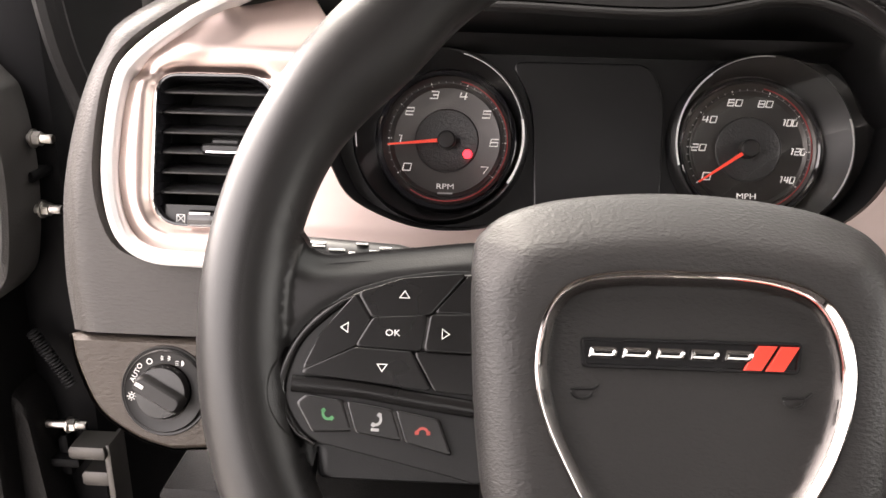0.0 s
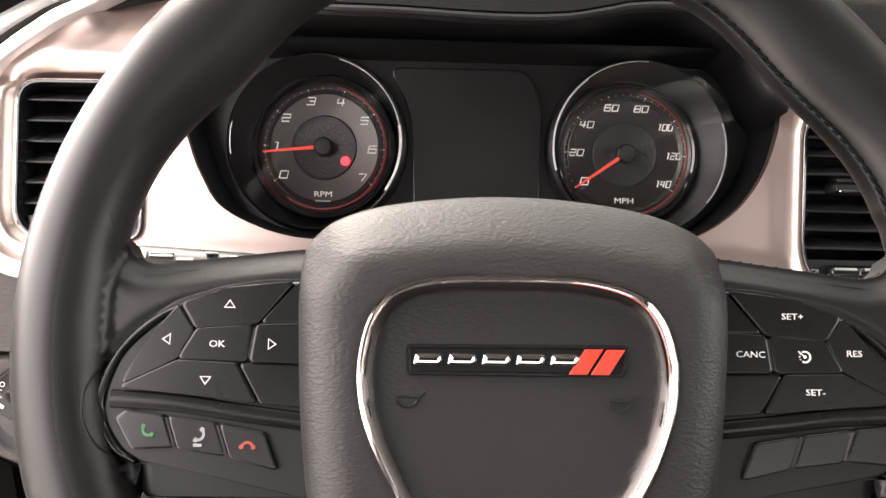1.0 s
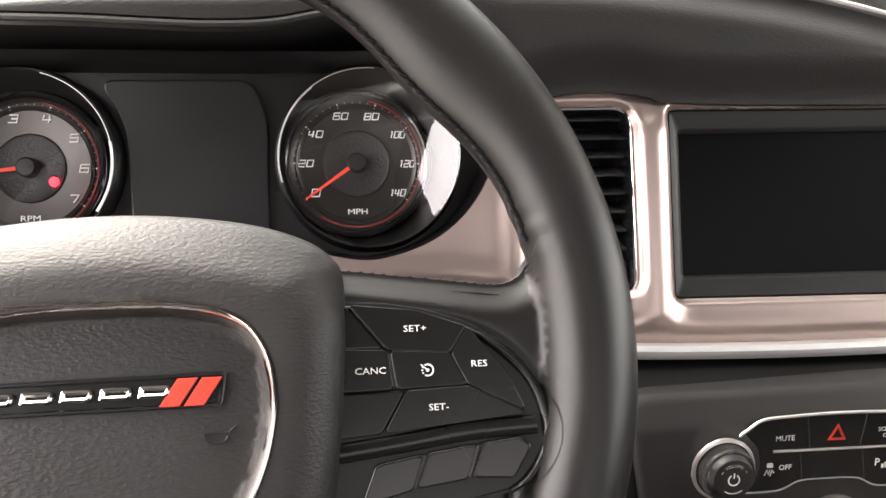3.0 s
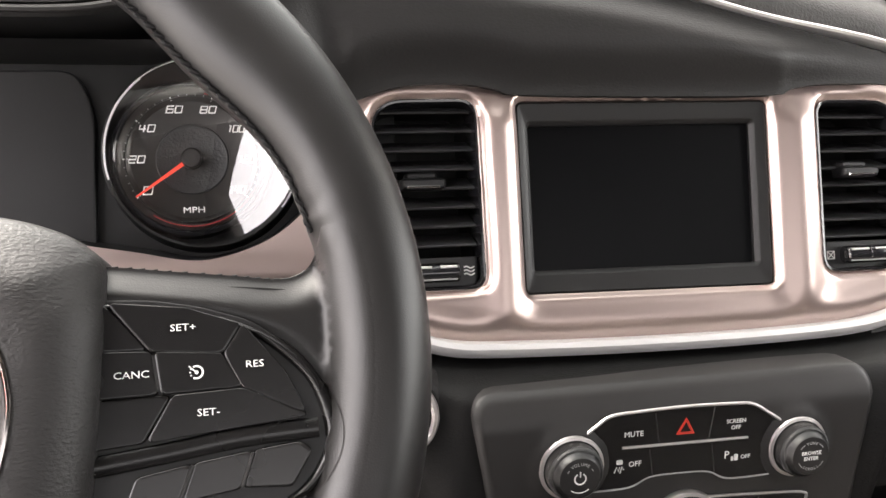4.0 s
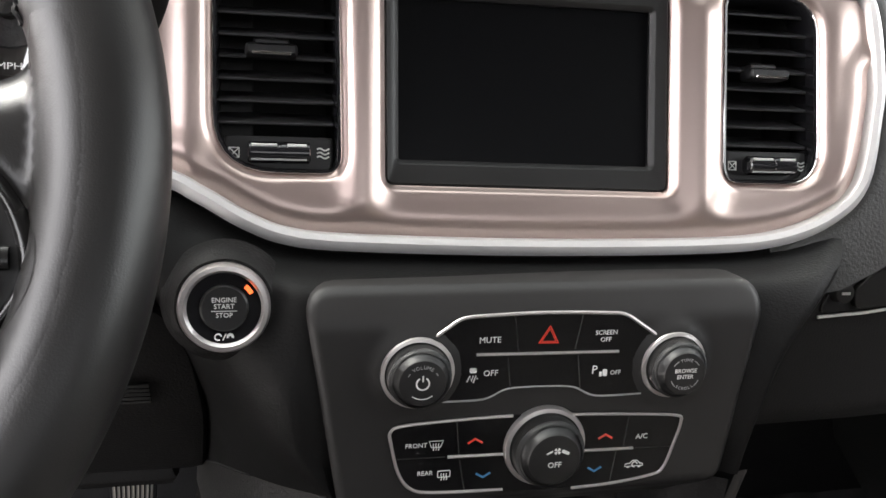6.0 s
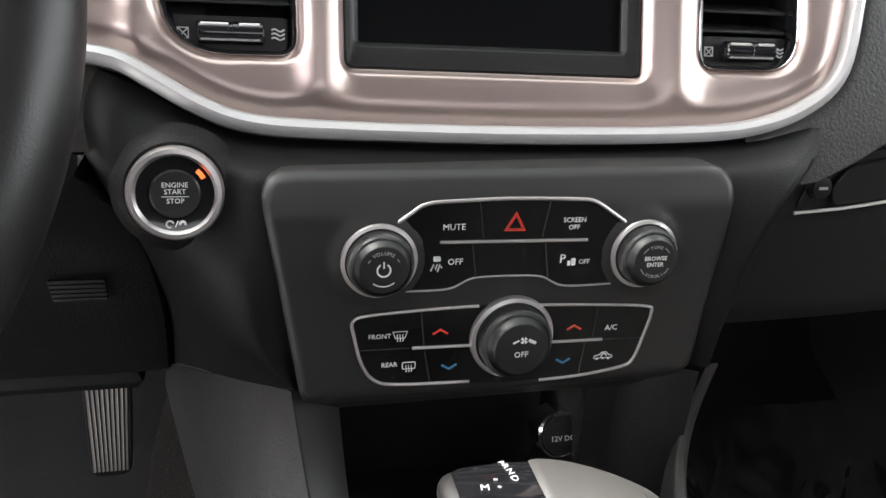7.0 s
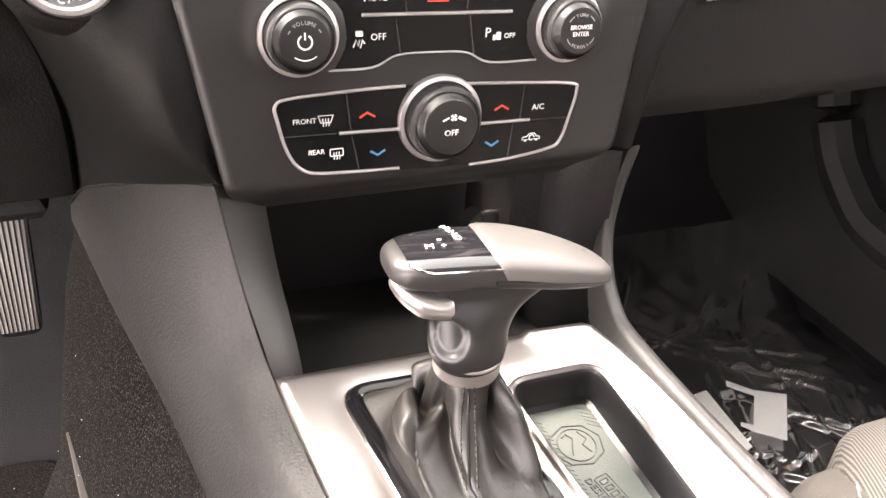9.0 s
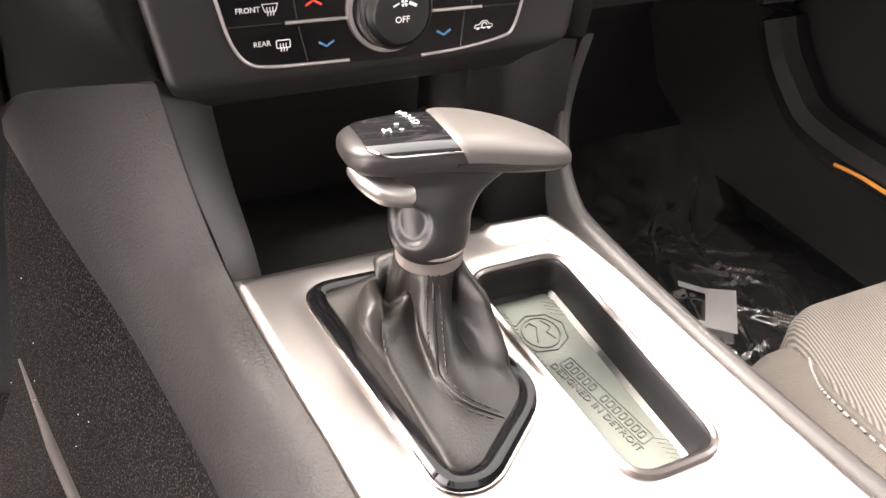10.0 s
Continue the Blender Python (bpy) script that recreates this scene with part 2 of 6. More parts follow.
def arc(cx, cy, r0, r1, a0, a1, w=0.0, t=0.0004, n=24):
    """A flat ring sector between two radii and two angles (degrees)."""
    ang = [radians(a0 + (a1 - a0) * k / n) for k in range(n + 1)]
    lp = [(cx + r1 * math.cos(a), cy + r1 * math.sin(a)) for a in ang] + [(cx + r0 * math.cos(a), cy + r0 * math.sin(a)) for a in reversed(ang)]
    vs = lift(lp, w) + lift(lp, w + t)
    m, k = len(lp), n + 1
    fs = [(i, (i + 1) % m, m + (i + 1) % m, m + i) for i in range(m)]
    fs += [(m + i, m + i + 1, m + 2 * k - 2 - i, m + 2 * k - 1 - i) for i in range(n)]
    return vs, fs


def away(p, loop):
    """The distance of points from a closed flat loop."""
    a = np.array([q[:2] for q in loop])
    b = np.roll(a, -1, 0)
    best = np.full(len(p), 1e9)
    for s, e in zip(a, b):
        d = e - s
        t = np.clip(((p - s) @ d) / (d @ d + 1e-12), 0, 1)
        best = np.minimum(best, np.linalg.norm(p - s - t[:, None] * d, axis=1))
    return best


def within(p, loop):
    a = np.array([q[:2] for q in loop])
    b = np.roll(a, -1, 0)
    hit = np.zeros(len(p), bool)
    for (x1, y1), (x2, y2) in zip(a, b):
        cross = (y1 > p[:, 1]) != (y2 > p[:, 1])
        hit ^= cross & (p[:, 0] < (x2 - x1) * (p[:, 1] - y1) / (y2 - y1 + 1e-15) + x1)
    return hit


def evenly(loop, step):
    """The loop with no edge longer than step."""
    out = []
    for i, p in enumerate(loop):
        q = loop[(i + 1) % len(loop)]
        n = max(1, int(math.hypot(q[0] - p[0], q[1] - p[1]) / step + 0.5))
        out += [(p[0] + (q[0] - p[0]) * k / n, p[1] + (q[1] - p[1]) * k / n) for k in range(n)]
    return out


def ease(x):
    x = np.clip(x, 0, 1)
    return x * x * (3 - 2 * x)


def patch(outer, holes=(), step=0.005, height=None, skirt=0.01, hole_skirt=None):
    """A moulded sheet with openings: height(p, d_outer, d_holes) gives its relief; its edges turn back by the skirt."""
    from mathutils.geometry import delaunay_2d_cdt
    loops = [evenly(outer, step)] + [evenly(h, step * 0.8) for h in holes]
    pts, edges, spans = [], [], []
    for lp in loops:
        n0 = len(pts)
        pts += [tuple(q[:2]) for q in lp]
        edges += [(n0 + i, n0 + (i + 1) % len(lp)) for i in range(len(lp))]
        spans.append((n0, len(lp)))
    a = np.array(loops[0])
    xs, ys = np.arange(a[:, 0].min(), a[:, 0].max(), step), np.arange(a[:, 1].min(), a[:, 1].max(), step)
    g = np.array([(x + (step / 2 if j % 2 else 0), y) for j, y in enumerate(ys) for x in xs])
    near = np.minimum.reduce([away(g, lp) for lp in loops])
    g = g[near > step * 2.6]
    for which, lp in enumerate(loops):
        for d in (step * 0.35, step * 0.8, step * 1.4, step * 2.1):
            q = np.array(inset(lp, d if which == 0 else -d))
            g = np.concatenate([g, q[away(q, lp) > d * 0.9]])
    ok = within(g, loops[0]) & (away(g, loops[0]) > step * 0.3)
    for lp in loops[1:]:
        ok &= ~within(g, lp) & (away(g, lp) > step * 0.3)
    pts += [tuple(q) for q in g[ok]]
    co, _, tris, orig, _, _ = delaunay_2d_cdt([Vector(q) for q in pts], edges, [], 0, 1e-7)
    c = np.array([tuple(q) for q in co])
    mid = np.array([c[list(t)].mean(0) for t in tris])
    keep = within(mid, loops[0])
    for lp in loops[1:]:
        keep &= ~within(mid, lp)
    d0, dh = away(c, loops[0]), [away(c, lp) for lp in loops[1:]]
    w = height(c, d0, dh) if height else np.zeros(len(c))
    vs = [(float(q[0]), float(q[1]), float(h)) for q, h in zip(c, w)]
    fs = [tuple(t) for t, k in zip(tris, keep) if k]
    back = {}
    for i, src in enumerate(orig):
        for s in src:
            back[s] = i
    for which, (n0, n) in enumerate(spans):
        deep = skirt if which == 0 or hole_skirt is None else hole_skirt
        if not deep:
            continue
        base = len(vs)
        for i in range(n):
            x, y, z = vs[back[n0 + i]]
            vs.append((x, y, z - deep))
        for i in range(n):
            k = (i + 1) % n
            fs.append((back[n0 + i], back[n0 + k], base + k, base + i))
    return vs, fs


def letters(text, size, x=0.0, y=0.0, w=0.0, turn=0.0, thick=0.00012, wide=1.0):
    """Raised print in the built-in font, centred."""
    cu = bpy.data.curves.new("print", "FONT")
    cu.body, cu.size, cu.align_x, cu.align_y, cu.extrude, cu.resolution_u = text, size, "CENTER", "CENTER", thick, 2
    ob = bpy.data.objects.new("print", cu)
    me = bpy.data.meshes.new_from_object(ob)
    geo = [tuple(v.co) for v in me.vertices], [tuple(p.vertices) for p in me.polygons]
    bpy.data.objects.remove(ob)
    bpy.data.meshes.remove(me)
    bpy.data.curves.remove(cu)
    return moved(geo, pose(x, y, w, 0, 0, turn) @ Matrix.Diagonal((wide, 1, 1, 1)))


# ---- things and parts ----
def thing(name, m, label, category, group="", kind=""):
    ob = new(name)
    ob.empty_display_size = 0.02
    ob.matrix_world = m
    return tagged(ob, label, category, group, kind)


def fill(name, geo, material, sharp=35):
    me = bpy.data.meshes.new(name)
    me.from_pydata([tuple(v) for v in geo[0]], [], geo[1])
    bm = bmesh.new()
    bm.from_mesh(me)
    bmesh.ops.remove_doubles(bm, verts=bm.verts, dist=1e-6)
    bmesh.ops.recalc_face_normals(bm, faces=bm.faces)
    bm.to_mesh(me)
    bm.free()
    me.materials.append(material)
    me.polygons.foreach_set("use_smooth", [True] * len(me.polygons))
    me.set_sharp_from_angle(angle=radians(sharp))
    return me


def part(name, geo, material, parent, label="", sharp=35, m=None):
    ob = new(name, fill(name, geo, material, sharp))
    ob.parent = parent
    if m is not None:
        ob.matrix_basis = m
    return tagged(ob, label)


def alone(name, geo, material, label, category="", kind="", m=None, sharp=35, group=""):
    ob = new(name, fill(name, geo, material, sharp))
    if m is not None:
        ob.matrix_world = m
    return tagged(ob, label, category, group, kind)


S = frame_at(0.4947, 0.6106, 19)             # screen, vents and trim
GA = frame_at(0.528, 0.634, 20)              # dials
W = frame_at(0.291, 0.6127, 28, 0.075)       # steering wheel
P = frame_at(0.4095, 0.464, 6) @ pose(0.0011, 0.0044, 0) @ pose(0.44, 0, 0, 0, 0, 0.45) @ pose(-0.44, 0, 0)               # audio and climate panel
C = frame_at(0.3566, 0.3215, 84.3)           # console top


# ---- car shell, floor, ground ----
def sheet(rows):
    """An open skin over rows of 3D points."""
    return loft(rows, closed=False, caps=False)


def slats_between(a, b, n):
    return [a + (b - a) * (k + 0.5) / n for k in range(n)]


alone("ground", brick(-400, 400, -400, 400, -0.62, -0.30, 0.01), surface("pale_concrete", (0.28, 0.275, 0.265), 0.85, vary=0.08, size=20), "pale grey concrete ground under the car", kind="structure")
alone("floor", brick(-0.30, 1.12, -1.2, 1.0, -0.06, 0.0, 0.004), FLOOR, "black carpeted car floor", kind="structure")
alone("firewall", sheet([[(x, 0.66, 0.0), (x, 0.86, 0.10), (x, 0.95, 0.26), (x, 0.96, 0.55), (x, 0.99, 0.70)] for x in (-0.36, 0.0, 0.3, 0.7, 1.15)]), FLOOR, "black carpet running up the firewall in the footwells", kind="structure")
# unseen; its front edge reaches forward to shade the wheel pad and vents
alone("ceiling", brick(-0.36, 1.10, -0.97, 0.17, 1.13, 1.17, 0.02), LINER, "unseen cloth headliner, darkened and extended to cut the light", kind="structure")
for side, x0, x1 in (("driver", -0.40, -0.335), ("passenger", 1.085, 1.15)):
    inner = 1 if side == "driver" else -1
    alone("pillar_front_" + side, tube([(x0 + 0.03, 1.02, 0.66), (x0 + 0.04 + 0.02 * inner, 0.60, 0.92), (x0 + 0.04 + 0.04 * inner, 0.16, 1.14)], 0.055, 12), PILLAR, "dark trimmed windscreen pillar", kind="structure")
    alone("pillar_middle_" + side, tube([(x0 + 0.03, -0.42, -0.1), (x0 + 0.03, -0.44, 0.6), (x0 + 0.04 + 0.04 * inner, -0.50, 1.14)], 0.055, 10), PILLAR, "dark trimmed middle door pillar", kind="structure")
    # unseen rail, added to darken what the trim reflects
    alone("shading_rail_" + side, tube([(x0 + 0.04 + 0.03 * inner, 0.18, 1.12), (x0 + 0.04 + 0.025 * inner, -0.45, 1.13), (x0 + 0.04 + 0.02 * inner, -1.0, 1.12)], 0.05, 10), PILLAR, "unseen dark roof rail added to block light over the doors", kind="structure")
    alone("sill_" + side, brick(x0, x1, -1.3, 0.95, -0.16, 0.035, 0.012), PAINT, "black painted door sill", kind="structure")
for side, x in (("driver", -0.37), ("passenger", 1.09)):
    alone("wall_rear_" + side, brick(x - 0.03, x + 0.03, -1.35, -0.44, -0.05, 0.74, 0.02), LOWER, "dark rear door panel", kind="structure")
    alone("wall_quarter_" + side, brick(x - 0.02, x + 0.02, -1.35, -1.05, 0.70, 1.15, 0.02), LINER, "grey rear quarter trim", kind="structure")
# unseen rear glass: size and tints are set for the light they let in
alone("window_rear_passenger", sheet([[(1.08, y, 0.70), (1.08, y, 1.15)] for y in (-1.10, -0.46)]), clear("tinted_glass", (0.20, 0.205, 0.20)), "unseen rear side window, tinted to limit the light", kind="structure")
alone("window_rear_driver", sheet([[(-0.35, y, 0.70), (-0.35, y, 1.15)] for y in (-1.10, -0.46)]), clear("rear_glass", (0.25, 0.255, 0.25)), "unseen rear side window, tinted to limit the light", kind="structure")
alone("window_rear", sheet([[(x, -1.27, 0.80), (x, -0.96, 1.15)] for x in (-0.36, 0.38, 1.10)]), clear("rear_window_glass", (0.26, 0.265, 0.26)), "unseen sloping rear window, enlarged to light the cabin from behind", kind="structure")
alone("wall_rear", brick(-0.36, 1.12, -1.30, -1.22, 0.0, 0.80, 0.02), SOFT, "dark rear seat back closing the cabin", kind="structure")
# tint darker than clear glass, to weaken the light from the front
alone("windscreen", sheet([[(x, 1.06 - 0.12 * abs(x - 0.38) ** 2, 0.70), (x, 0.17, 1.15)] for x in (-0.34, 0.0, 0.38, 0.75, 1.09)]), clear("windscreen_glass", (0.52, 0.56, 0.53)), "greenish windscreen glass, darkened to weaken the front light", kind="structure").visible_shadow = False

# passenger door, closed
door = thing("passenger_door", pose(1.06, 0.30, 0.0), "closed black passenger door with an orange lit pocket strip", "car door")
part("door_panel", moved(brick(-0.75, 0.62, 0.02, 0.66, 0.0, 0.05, 0.02), Matrix(((0, 0, 1, 0), (1, 0, 0, 0), (0, 1, 0, 0), (0, 0, 0, 1)))), DOOR, door)
part("armrest", brick(-0.055, 0.005, -0.6, -0.20, 0.44, 0.50, 0.02), DOOR, door)
pocket = spline([(-0.4, 0.20), (0.18, 0.17), (0.33, 0.21), (0.40, 0.33), (0.40, 0.46)], 8, False)
part("speaker_surround", tube([(-0.012, y, z) for y, z in pocket], 0.028, 10), DOOR, door)
part("pocket_strip", tube([(-0.046, y, z) for y, z in spline([(-0.02, 0.160), (0.10, 0.1685), (0.1544, 0.1691), (0.1887, 0.1690), (0.2198, 0.1656)], 6, False)], 0.0022, 6), ORANGE, door, "orange strip along the door pocket")
alone("passenger_window", sheet([[(1.09, y, 0.66), (1.06, y * 0.8, 1.12)] for y in (-0.40, 0.1, 0.60, 0.9)]), clear("side_glass", (0.85, 0.89, 0.86)), "clear passenger side window glass", kind="structure").visible_shadow = False

# ---- dashboard ----
STRIP = [(-0.2460, 0.0230), (-0.2451, -0.0097), (-0.2360, -0.0380), (-0.2165, -0.0520), (-0.1820, -0.0547), (-0.1000, -0.0560), (0.0000, -0.0580), (0.1000, -0.0580), (0.1906, -0.0553),
         (0.2413, -0.0588), (0.2616, -0.0679), (0.2838, -0.0808), (0.3067, -0.0895), (0.3423, -0.0931), (0.4374, -0.0957), (0.5424, -0.0952), (0.5990, -0.0908),
         (0.6381, -0.0768), (0.6617, -0.0539), (0.6705, -0.0117), (0.6720, 0.0128), (0.6654, 0.0561), (0.6446, 0.0814), (0.6155, 0.0985), (0.5310, 0.1146), (0.4717, 0.1285),
         (0.4010, 0.1408), (0.3010, 0.1508), (0.1502, 0.1534), (0.0000, 0.1500), (-0.1000, 0.1390), (-0.1763, 0.1152), (-0.2055, 0.0985), (-0.2300, 0.0790), (-0.2406, 0.0615)]
strip_loop = spline(STRIP, 5)
CLUSTER = [(-0.1149, 0.0557), (-0.1078, 0.030), (-0.1004, 0.0111), (-0.086, -0.0096), (-0.0507, -0.0245), (-0.015, -0.0265), (0.02, -0.019), (0.07, -0.012), (0.13, -0.021), (0.165, -0.028), (0.1866, -0.0261),
           (0.2100, -0.0175), (0.2289, -0.003), (0.2424, 0.016), (0.2502, 0.038), (0.2526, 0.0575), (0.248, 0.085), (0.23, 0.094), (0.1, 0.095), (-0.08, 0.095), (-0.105, 0.082)]
cluster_loop = spline(CLUSTER, 4)
VENT_C = rounded([(0.2690, -0.0527), (0.3367, -0.0532), (0.3352, 0.0628), (0.2690, 0.0623)], [0.034, 0.011, 0.013, 0.022], 7)
VENT_P = rounded([(0.5640, -0.0542), (0.6302, -0.0542), (0.6282, 0.0608), (0.5638, 0.0603)], [0.012, 0.024, 0.026, 0.011], 7)
VENT_D = rounded([(-0.2165, -0.0305), (-0.1370, -0.0310), (-0.1370, 0.0685), (-0.2160, 0.0680)], [0.022, 0.012, 0.024, 0.016], 7)
SCREEN = rounded([(0.3597, -0.0580), (0.5285, -0.0600), (0.5288, 0.0608), (0.3588, 0.0604)], 0.005, 4)

dash = thing("dashboard", S, "dark moulded dashboard with a graphite trim panel and satin chrome edge", "dashboard")


def along(loop, d, w):
    return lift(inset(loop, d), w)


def strip_at(d, w):
    """The chrome edge: broad below and at the driver's end, slim along the brow."""
    out = []
    for p, q in zip(strip_loop, inset(strip_loop, d)):
        k = 1 - 0.55 * float(ease((p[1] - 0.045) / 0.03) * ease((p[0] + 0.19) / 0.06))
        out.append((p[0] + (q[0] - p[0]) * k, p[1] + (q[1] - p[1]) * k, w))
    return out


part("edge_strip", loft([strip_at(d, w) for d, w in ((-0.001, -0.02), (-0.001, 0.008), (0.001, 0.0105), (0.0042, 0.0118), (0.0074, 0.0105), (0.0086, 0.008), (0.0090, -0.002))], caps=False), BRIGHT, dash, "bright satin chrome edge strip")

part("strip_gap", loft([along(strip_loop, d, w) for d, w in ((-0.0150, -0.022), (-0.0145, -0.0120), (-0.0045, -0.0130), (-0.0010, -0.0120), (-0.0004, -0.020))], caps=False), DEEP, dash, "dark groove beside the chrome strip")
silver_top = [(0.6640, 0.0350), (0.6575, 0.0540), (0.6400, 0.0752), (0.6120, 0.0905), (0.5750, 0.0990), (0.5310, 0.1072), (0.4900, 0.1165), (0.4800, 0.1130), (0.5310, 0.1000), (0.5850, 0.0860), (0.6150, 0.0775), (0.6020, 0.0750), (0.5770, 0.0755), (0.5539, 0.0750), (0.5410, 0.0720), (0.5290, 0.0680), (0.3586, 0.0680), (0.3490, 0.0740), (0.3261, 0.0770), (0.3010, 0.0770), (0.2821, 0.0740), (0.2690, 0.0680),
              (0.2600, 0.0620)] + cluster_loop[:len(cluster_loop) * 16 // 21][::-1] + [(-0.1100, 0.0800), (-0.1040, 0.1000)]
left_path = spline([(-0.1763, 0.1090), (-0.2025, 0.0935), (-0.2252, 0.0755), (-0.2350, 0.0595), (-0.2403, 0.0230), (-0.2395, -0.0090), (-0.2308, -0.0340), (-0.2138, -0.0466), (-0.1820, -0.0495), (-0.1000, -0.0510), (0.0000, -0.0530), (0.1000, -0.0530),
                    (0.1906, -0.0503), (0.2413, -0.0532), (0.2635, -0.0627), (0.2850, -0.0752), (0.3075, -0.0837), (0.3423, -0.0872), (0.4374, -0.0897), (0.5424, -0.0892), (0.5970, -0.0847), (0.6345, -0.0717), (0.6565, -0.0502), (0.6650, -0.0117), (0.6660, 0.0128)], 4, False)


def silver_relief(p, d0, dh):
    u, v = p[:, 0], p[:, 1]
    edge = away(p, left_path + left_path[::-1])
    w = 0.003 + 0.005 * ease(edge / 0.013) - 0.002 * ease((edge - 0.014) / 0.012)
    for k, d in enumerate(dh):
        roll, deep = ((0.006, 0.004), (0.006, 0.004), (0.009, 0.005), (0.005, 0.004))[k]
        w = w - deep * (1 - ease(d / roll)) ** 2
    mid = ease((v + 0.082) / 0.02) * (1 - ease((v - 0.044) / 0.020))
    w = w + 0.006 * mid * np.exp(-((u - 0.3470) / 0.0115) ** 2) + 0.006 * mid * np.exp(-((u - 0.5465) / 0.0125) ** 2)
    w = w + 0.003 * mid * np.exp(-((u - 0.259) / 0.008) ** 2) + 0.002 * mid * np.exp(-((u - 0.640) / 0.010) ** 2)
    left = ease((-0.08 - u) / 0.03)
    w = w - 0.42 * np.clip(v - 0.084, 0, 0.05) * left * ease(edge / 0.016) - 0.005 * left * (1 - ease((v - 0.066) / 0.017)) ** 2 * ease((v - 0.060) / 0.008)
    return w - 0.0025 * ease((v - 0.062) / 0.008) * ease((u - 0.255) / 0.01) * (1 - ease((u - 0.585) / 0.02))


part("trim_panel", patch([(-0.12, 0.124)] + left_path + silver_top, [VENT_C, VENT_P, VENT_D, SCREEN], 0.0028, silver_relief, 0.012, 0.010), SILVER, dash, "satin graphite metal-look trim panel", sharp=50)

lip = [(-0.095, 0.118), (-0.0346, 0.1118), (0.018, 0.1104), (0.0772, 0.1078), (0.1166, 0.1087), (0.1429, 0.1132), (0.1592, 0.1162), (0.1889, 0.1153), (0.2255, 0.098), (0.2394, 0.0720), (0.2500, 0.0600)]
brow_bottom = spline(lip, 4, False) + [(0.2600, 0.0600)] + spline([(0.2640, 0.0612), (0.2821, 0.0672), (0.3060, 0.0700), (0.3300, 0.0692), (0.3470, 0.0660), (0.3600, 0.0630), (0.4400, 0.0618), (0.5283, 0.0620), (0.5440, 0.0662), (0.5640, 0.0690), (0.5950, 0.0695), (0.6150, 0.0690), (0.6280, 0.0665), (0.6380, 0.0610)], 3, False)
brow_top = spline([(0.6530, 0.0600), (0.6455, 0.0712), (0.6350, 0.0800), (0.6120, 0.0912), (0.5310, 0.1092), (0.4717, 0.1237), (0.4010, 0.1362), (0.3010, 0.1465), (0.1502, 0.1474), (0.0000, 0.1440), (-0.1000, 0.1330)], 4, False)


def brow_relief(p, d0, dh):
    top, low = away(p, brow_top + brow_top[::-1]), away(p, brow_bottom + brow_bottom[::-1])
    hood = 1 - ease((p[:, 0] - 0.222) / 0.036)
    return 0.003 + 0.0055 * (1 - hood) + ease(top / 0.03) * (hood * 0.027 + (1 - hood) * (0.0155 * ease(low / 0.032)))


part("brow_pad", patch(brow_bottom + brow_top, [], 0.0045, brow_relief, 0.012), SOFT, dash, "soft dark grey brow over the dials and screen", sharp=60)
lip3 = spline([(u, v, 0.0275) for u, v in lip], 4, False)
part("hood_underside", sheet([lip3, [(u, v - 0.006, 0.024) for u, v, w in lip3], [(u, v - 0.010, -0.01) for u, v, w in lip3], [(u, v - 0.014, -0.06) for u, v, w in lip3]]), BLACK, dash)
part("hood_edge", tube([(u, v - 0.003, w + 0.001) for u, v, w in lip3], 0.0022, 8), PANEL, dash)

left_edge = [(-0.100, 0.172), (-0.191, 0.1340), (-0.2450, 0.1050), (-0.2600, 0.0840), (-0.2700, 0.0600), (-0.2775, 0.0300), (-0.2823, -0.0072), (-0.2815, -0.0400), (-0.2787, -0.0693), (-0.2721, -0.1010)]
under_strip = spline([(-0.1000, 0.1390), (-0.1835, 0.1205), (-0.2145, 0.1052), (-0.2402, 0.0850), (-0.2522, 0.0643), (-0.2580, 0.0237), (-0.2566, -0.0112), (-0.2440, -0.0420), (-0.2195, -0.0530), (-0.1820, -0.0515), (-0.1000, -0.0520), (0.0000, -0.0540), (0.1000, -0.0540), (0.1906, -0.0513), (0.2413, -0.0548)], 4, False)
edge_l = spline(left_edge, 4, False)


def left_relief(p, d0, dh):
    return -0.002 - 0.011 * (1 - ease(away(p, edge_l + edge_l[::-1]) / 0.022)) ** 2


part("dash_end", patch(edge_l + [(-0.1, -0.1010), (0.10, -0.1010), (0.235, -0.1010)] + under_strip[::-1], [], 0.007, left_relief, 0.12), surface("dash_end_skin", (0.042, 0.0385, 0.0355), 0.52, grain=0.55, size=620, stretch=(0.4, 1, 1), vary=0.2, shine=0.4), dash, "grained dark dash end beside the door")
low_edge = spline([(-0.2715, -0.1030), (-0.2658, -0.124), (-0.2499, -0.1527), (-0.2231, -0.1698), (-0.2005, -0.176)], 4, False)
low_right = [(-0.1800, -0.1745), (-0.1500, -0.1680), (-0.1000, -0.1560), (-0.0200, -0.1420), (0.1000, -0.1360)]
part("knee_underside", sheet([[(u, v, -0.004) for u, v in low_edge + low_right], [(u, v - 0.004, -0.03) for u, v in low_edge + low_right], [(u, v + 0.03, -0.30) for u, v in low_edge + low_right]]), BLACK, dash)
part("knee_panel", patch(low_edge + low_right + [(0.12, -0.1030)], [], 0.0045, lambda p, d, h: -0.003 - 0.005 * (1 - ease(d / 0.004)) ** 2, 0.05),
     surface("brown_black_plastic", (0.052, 0.042, 0.034), 0.5, grain=0.9, size=520, stretch=(0.4, 1, 1), vary=0.2, shine=0.35), dash, "grained brown-black lower knee panel")

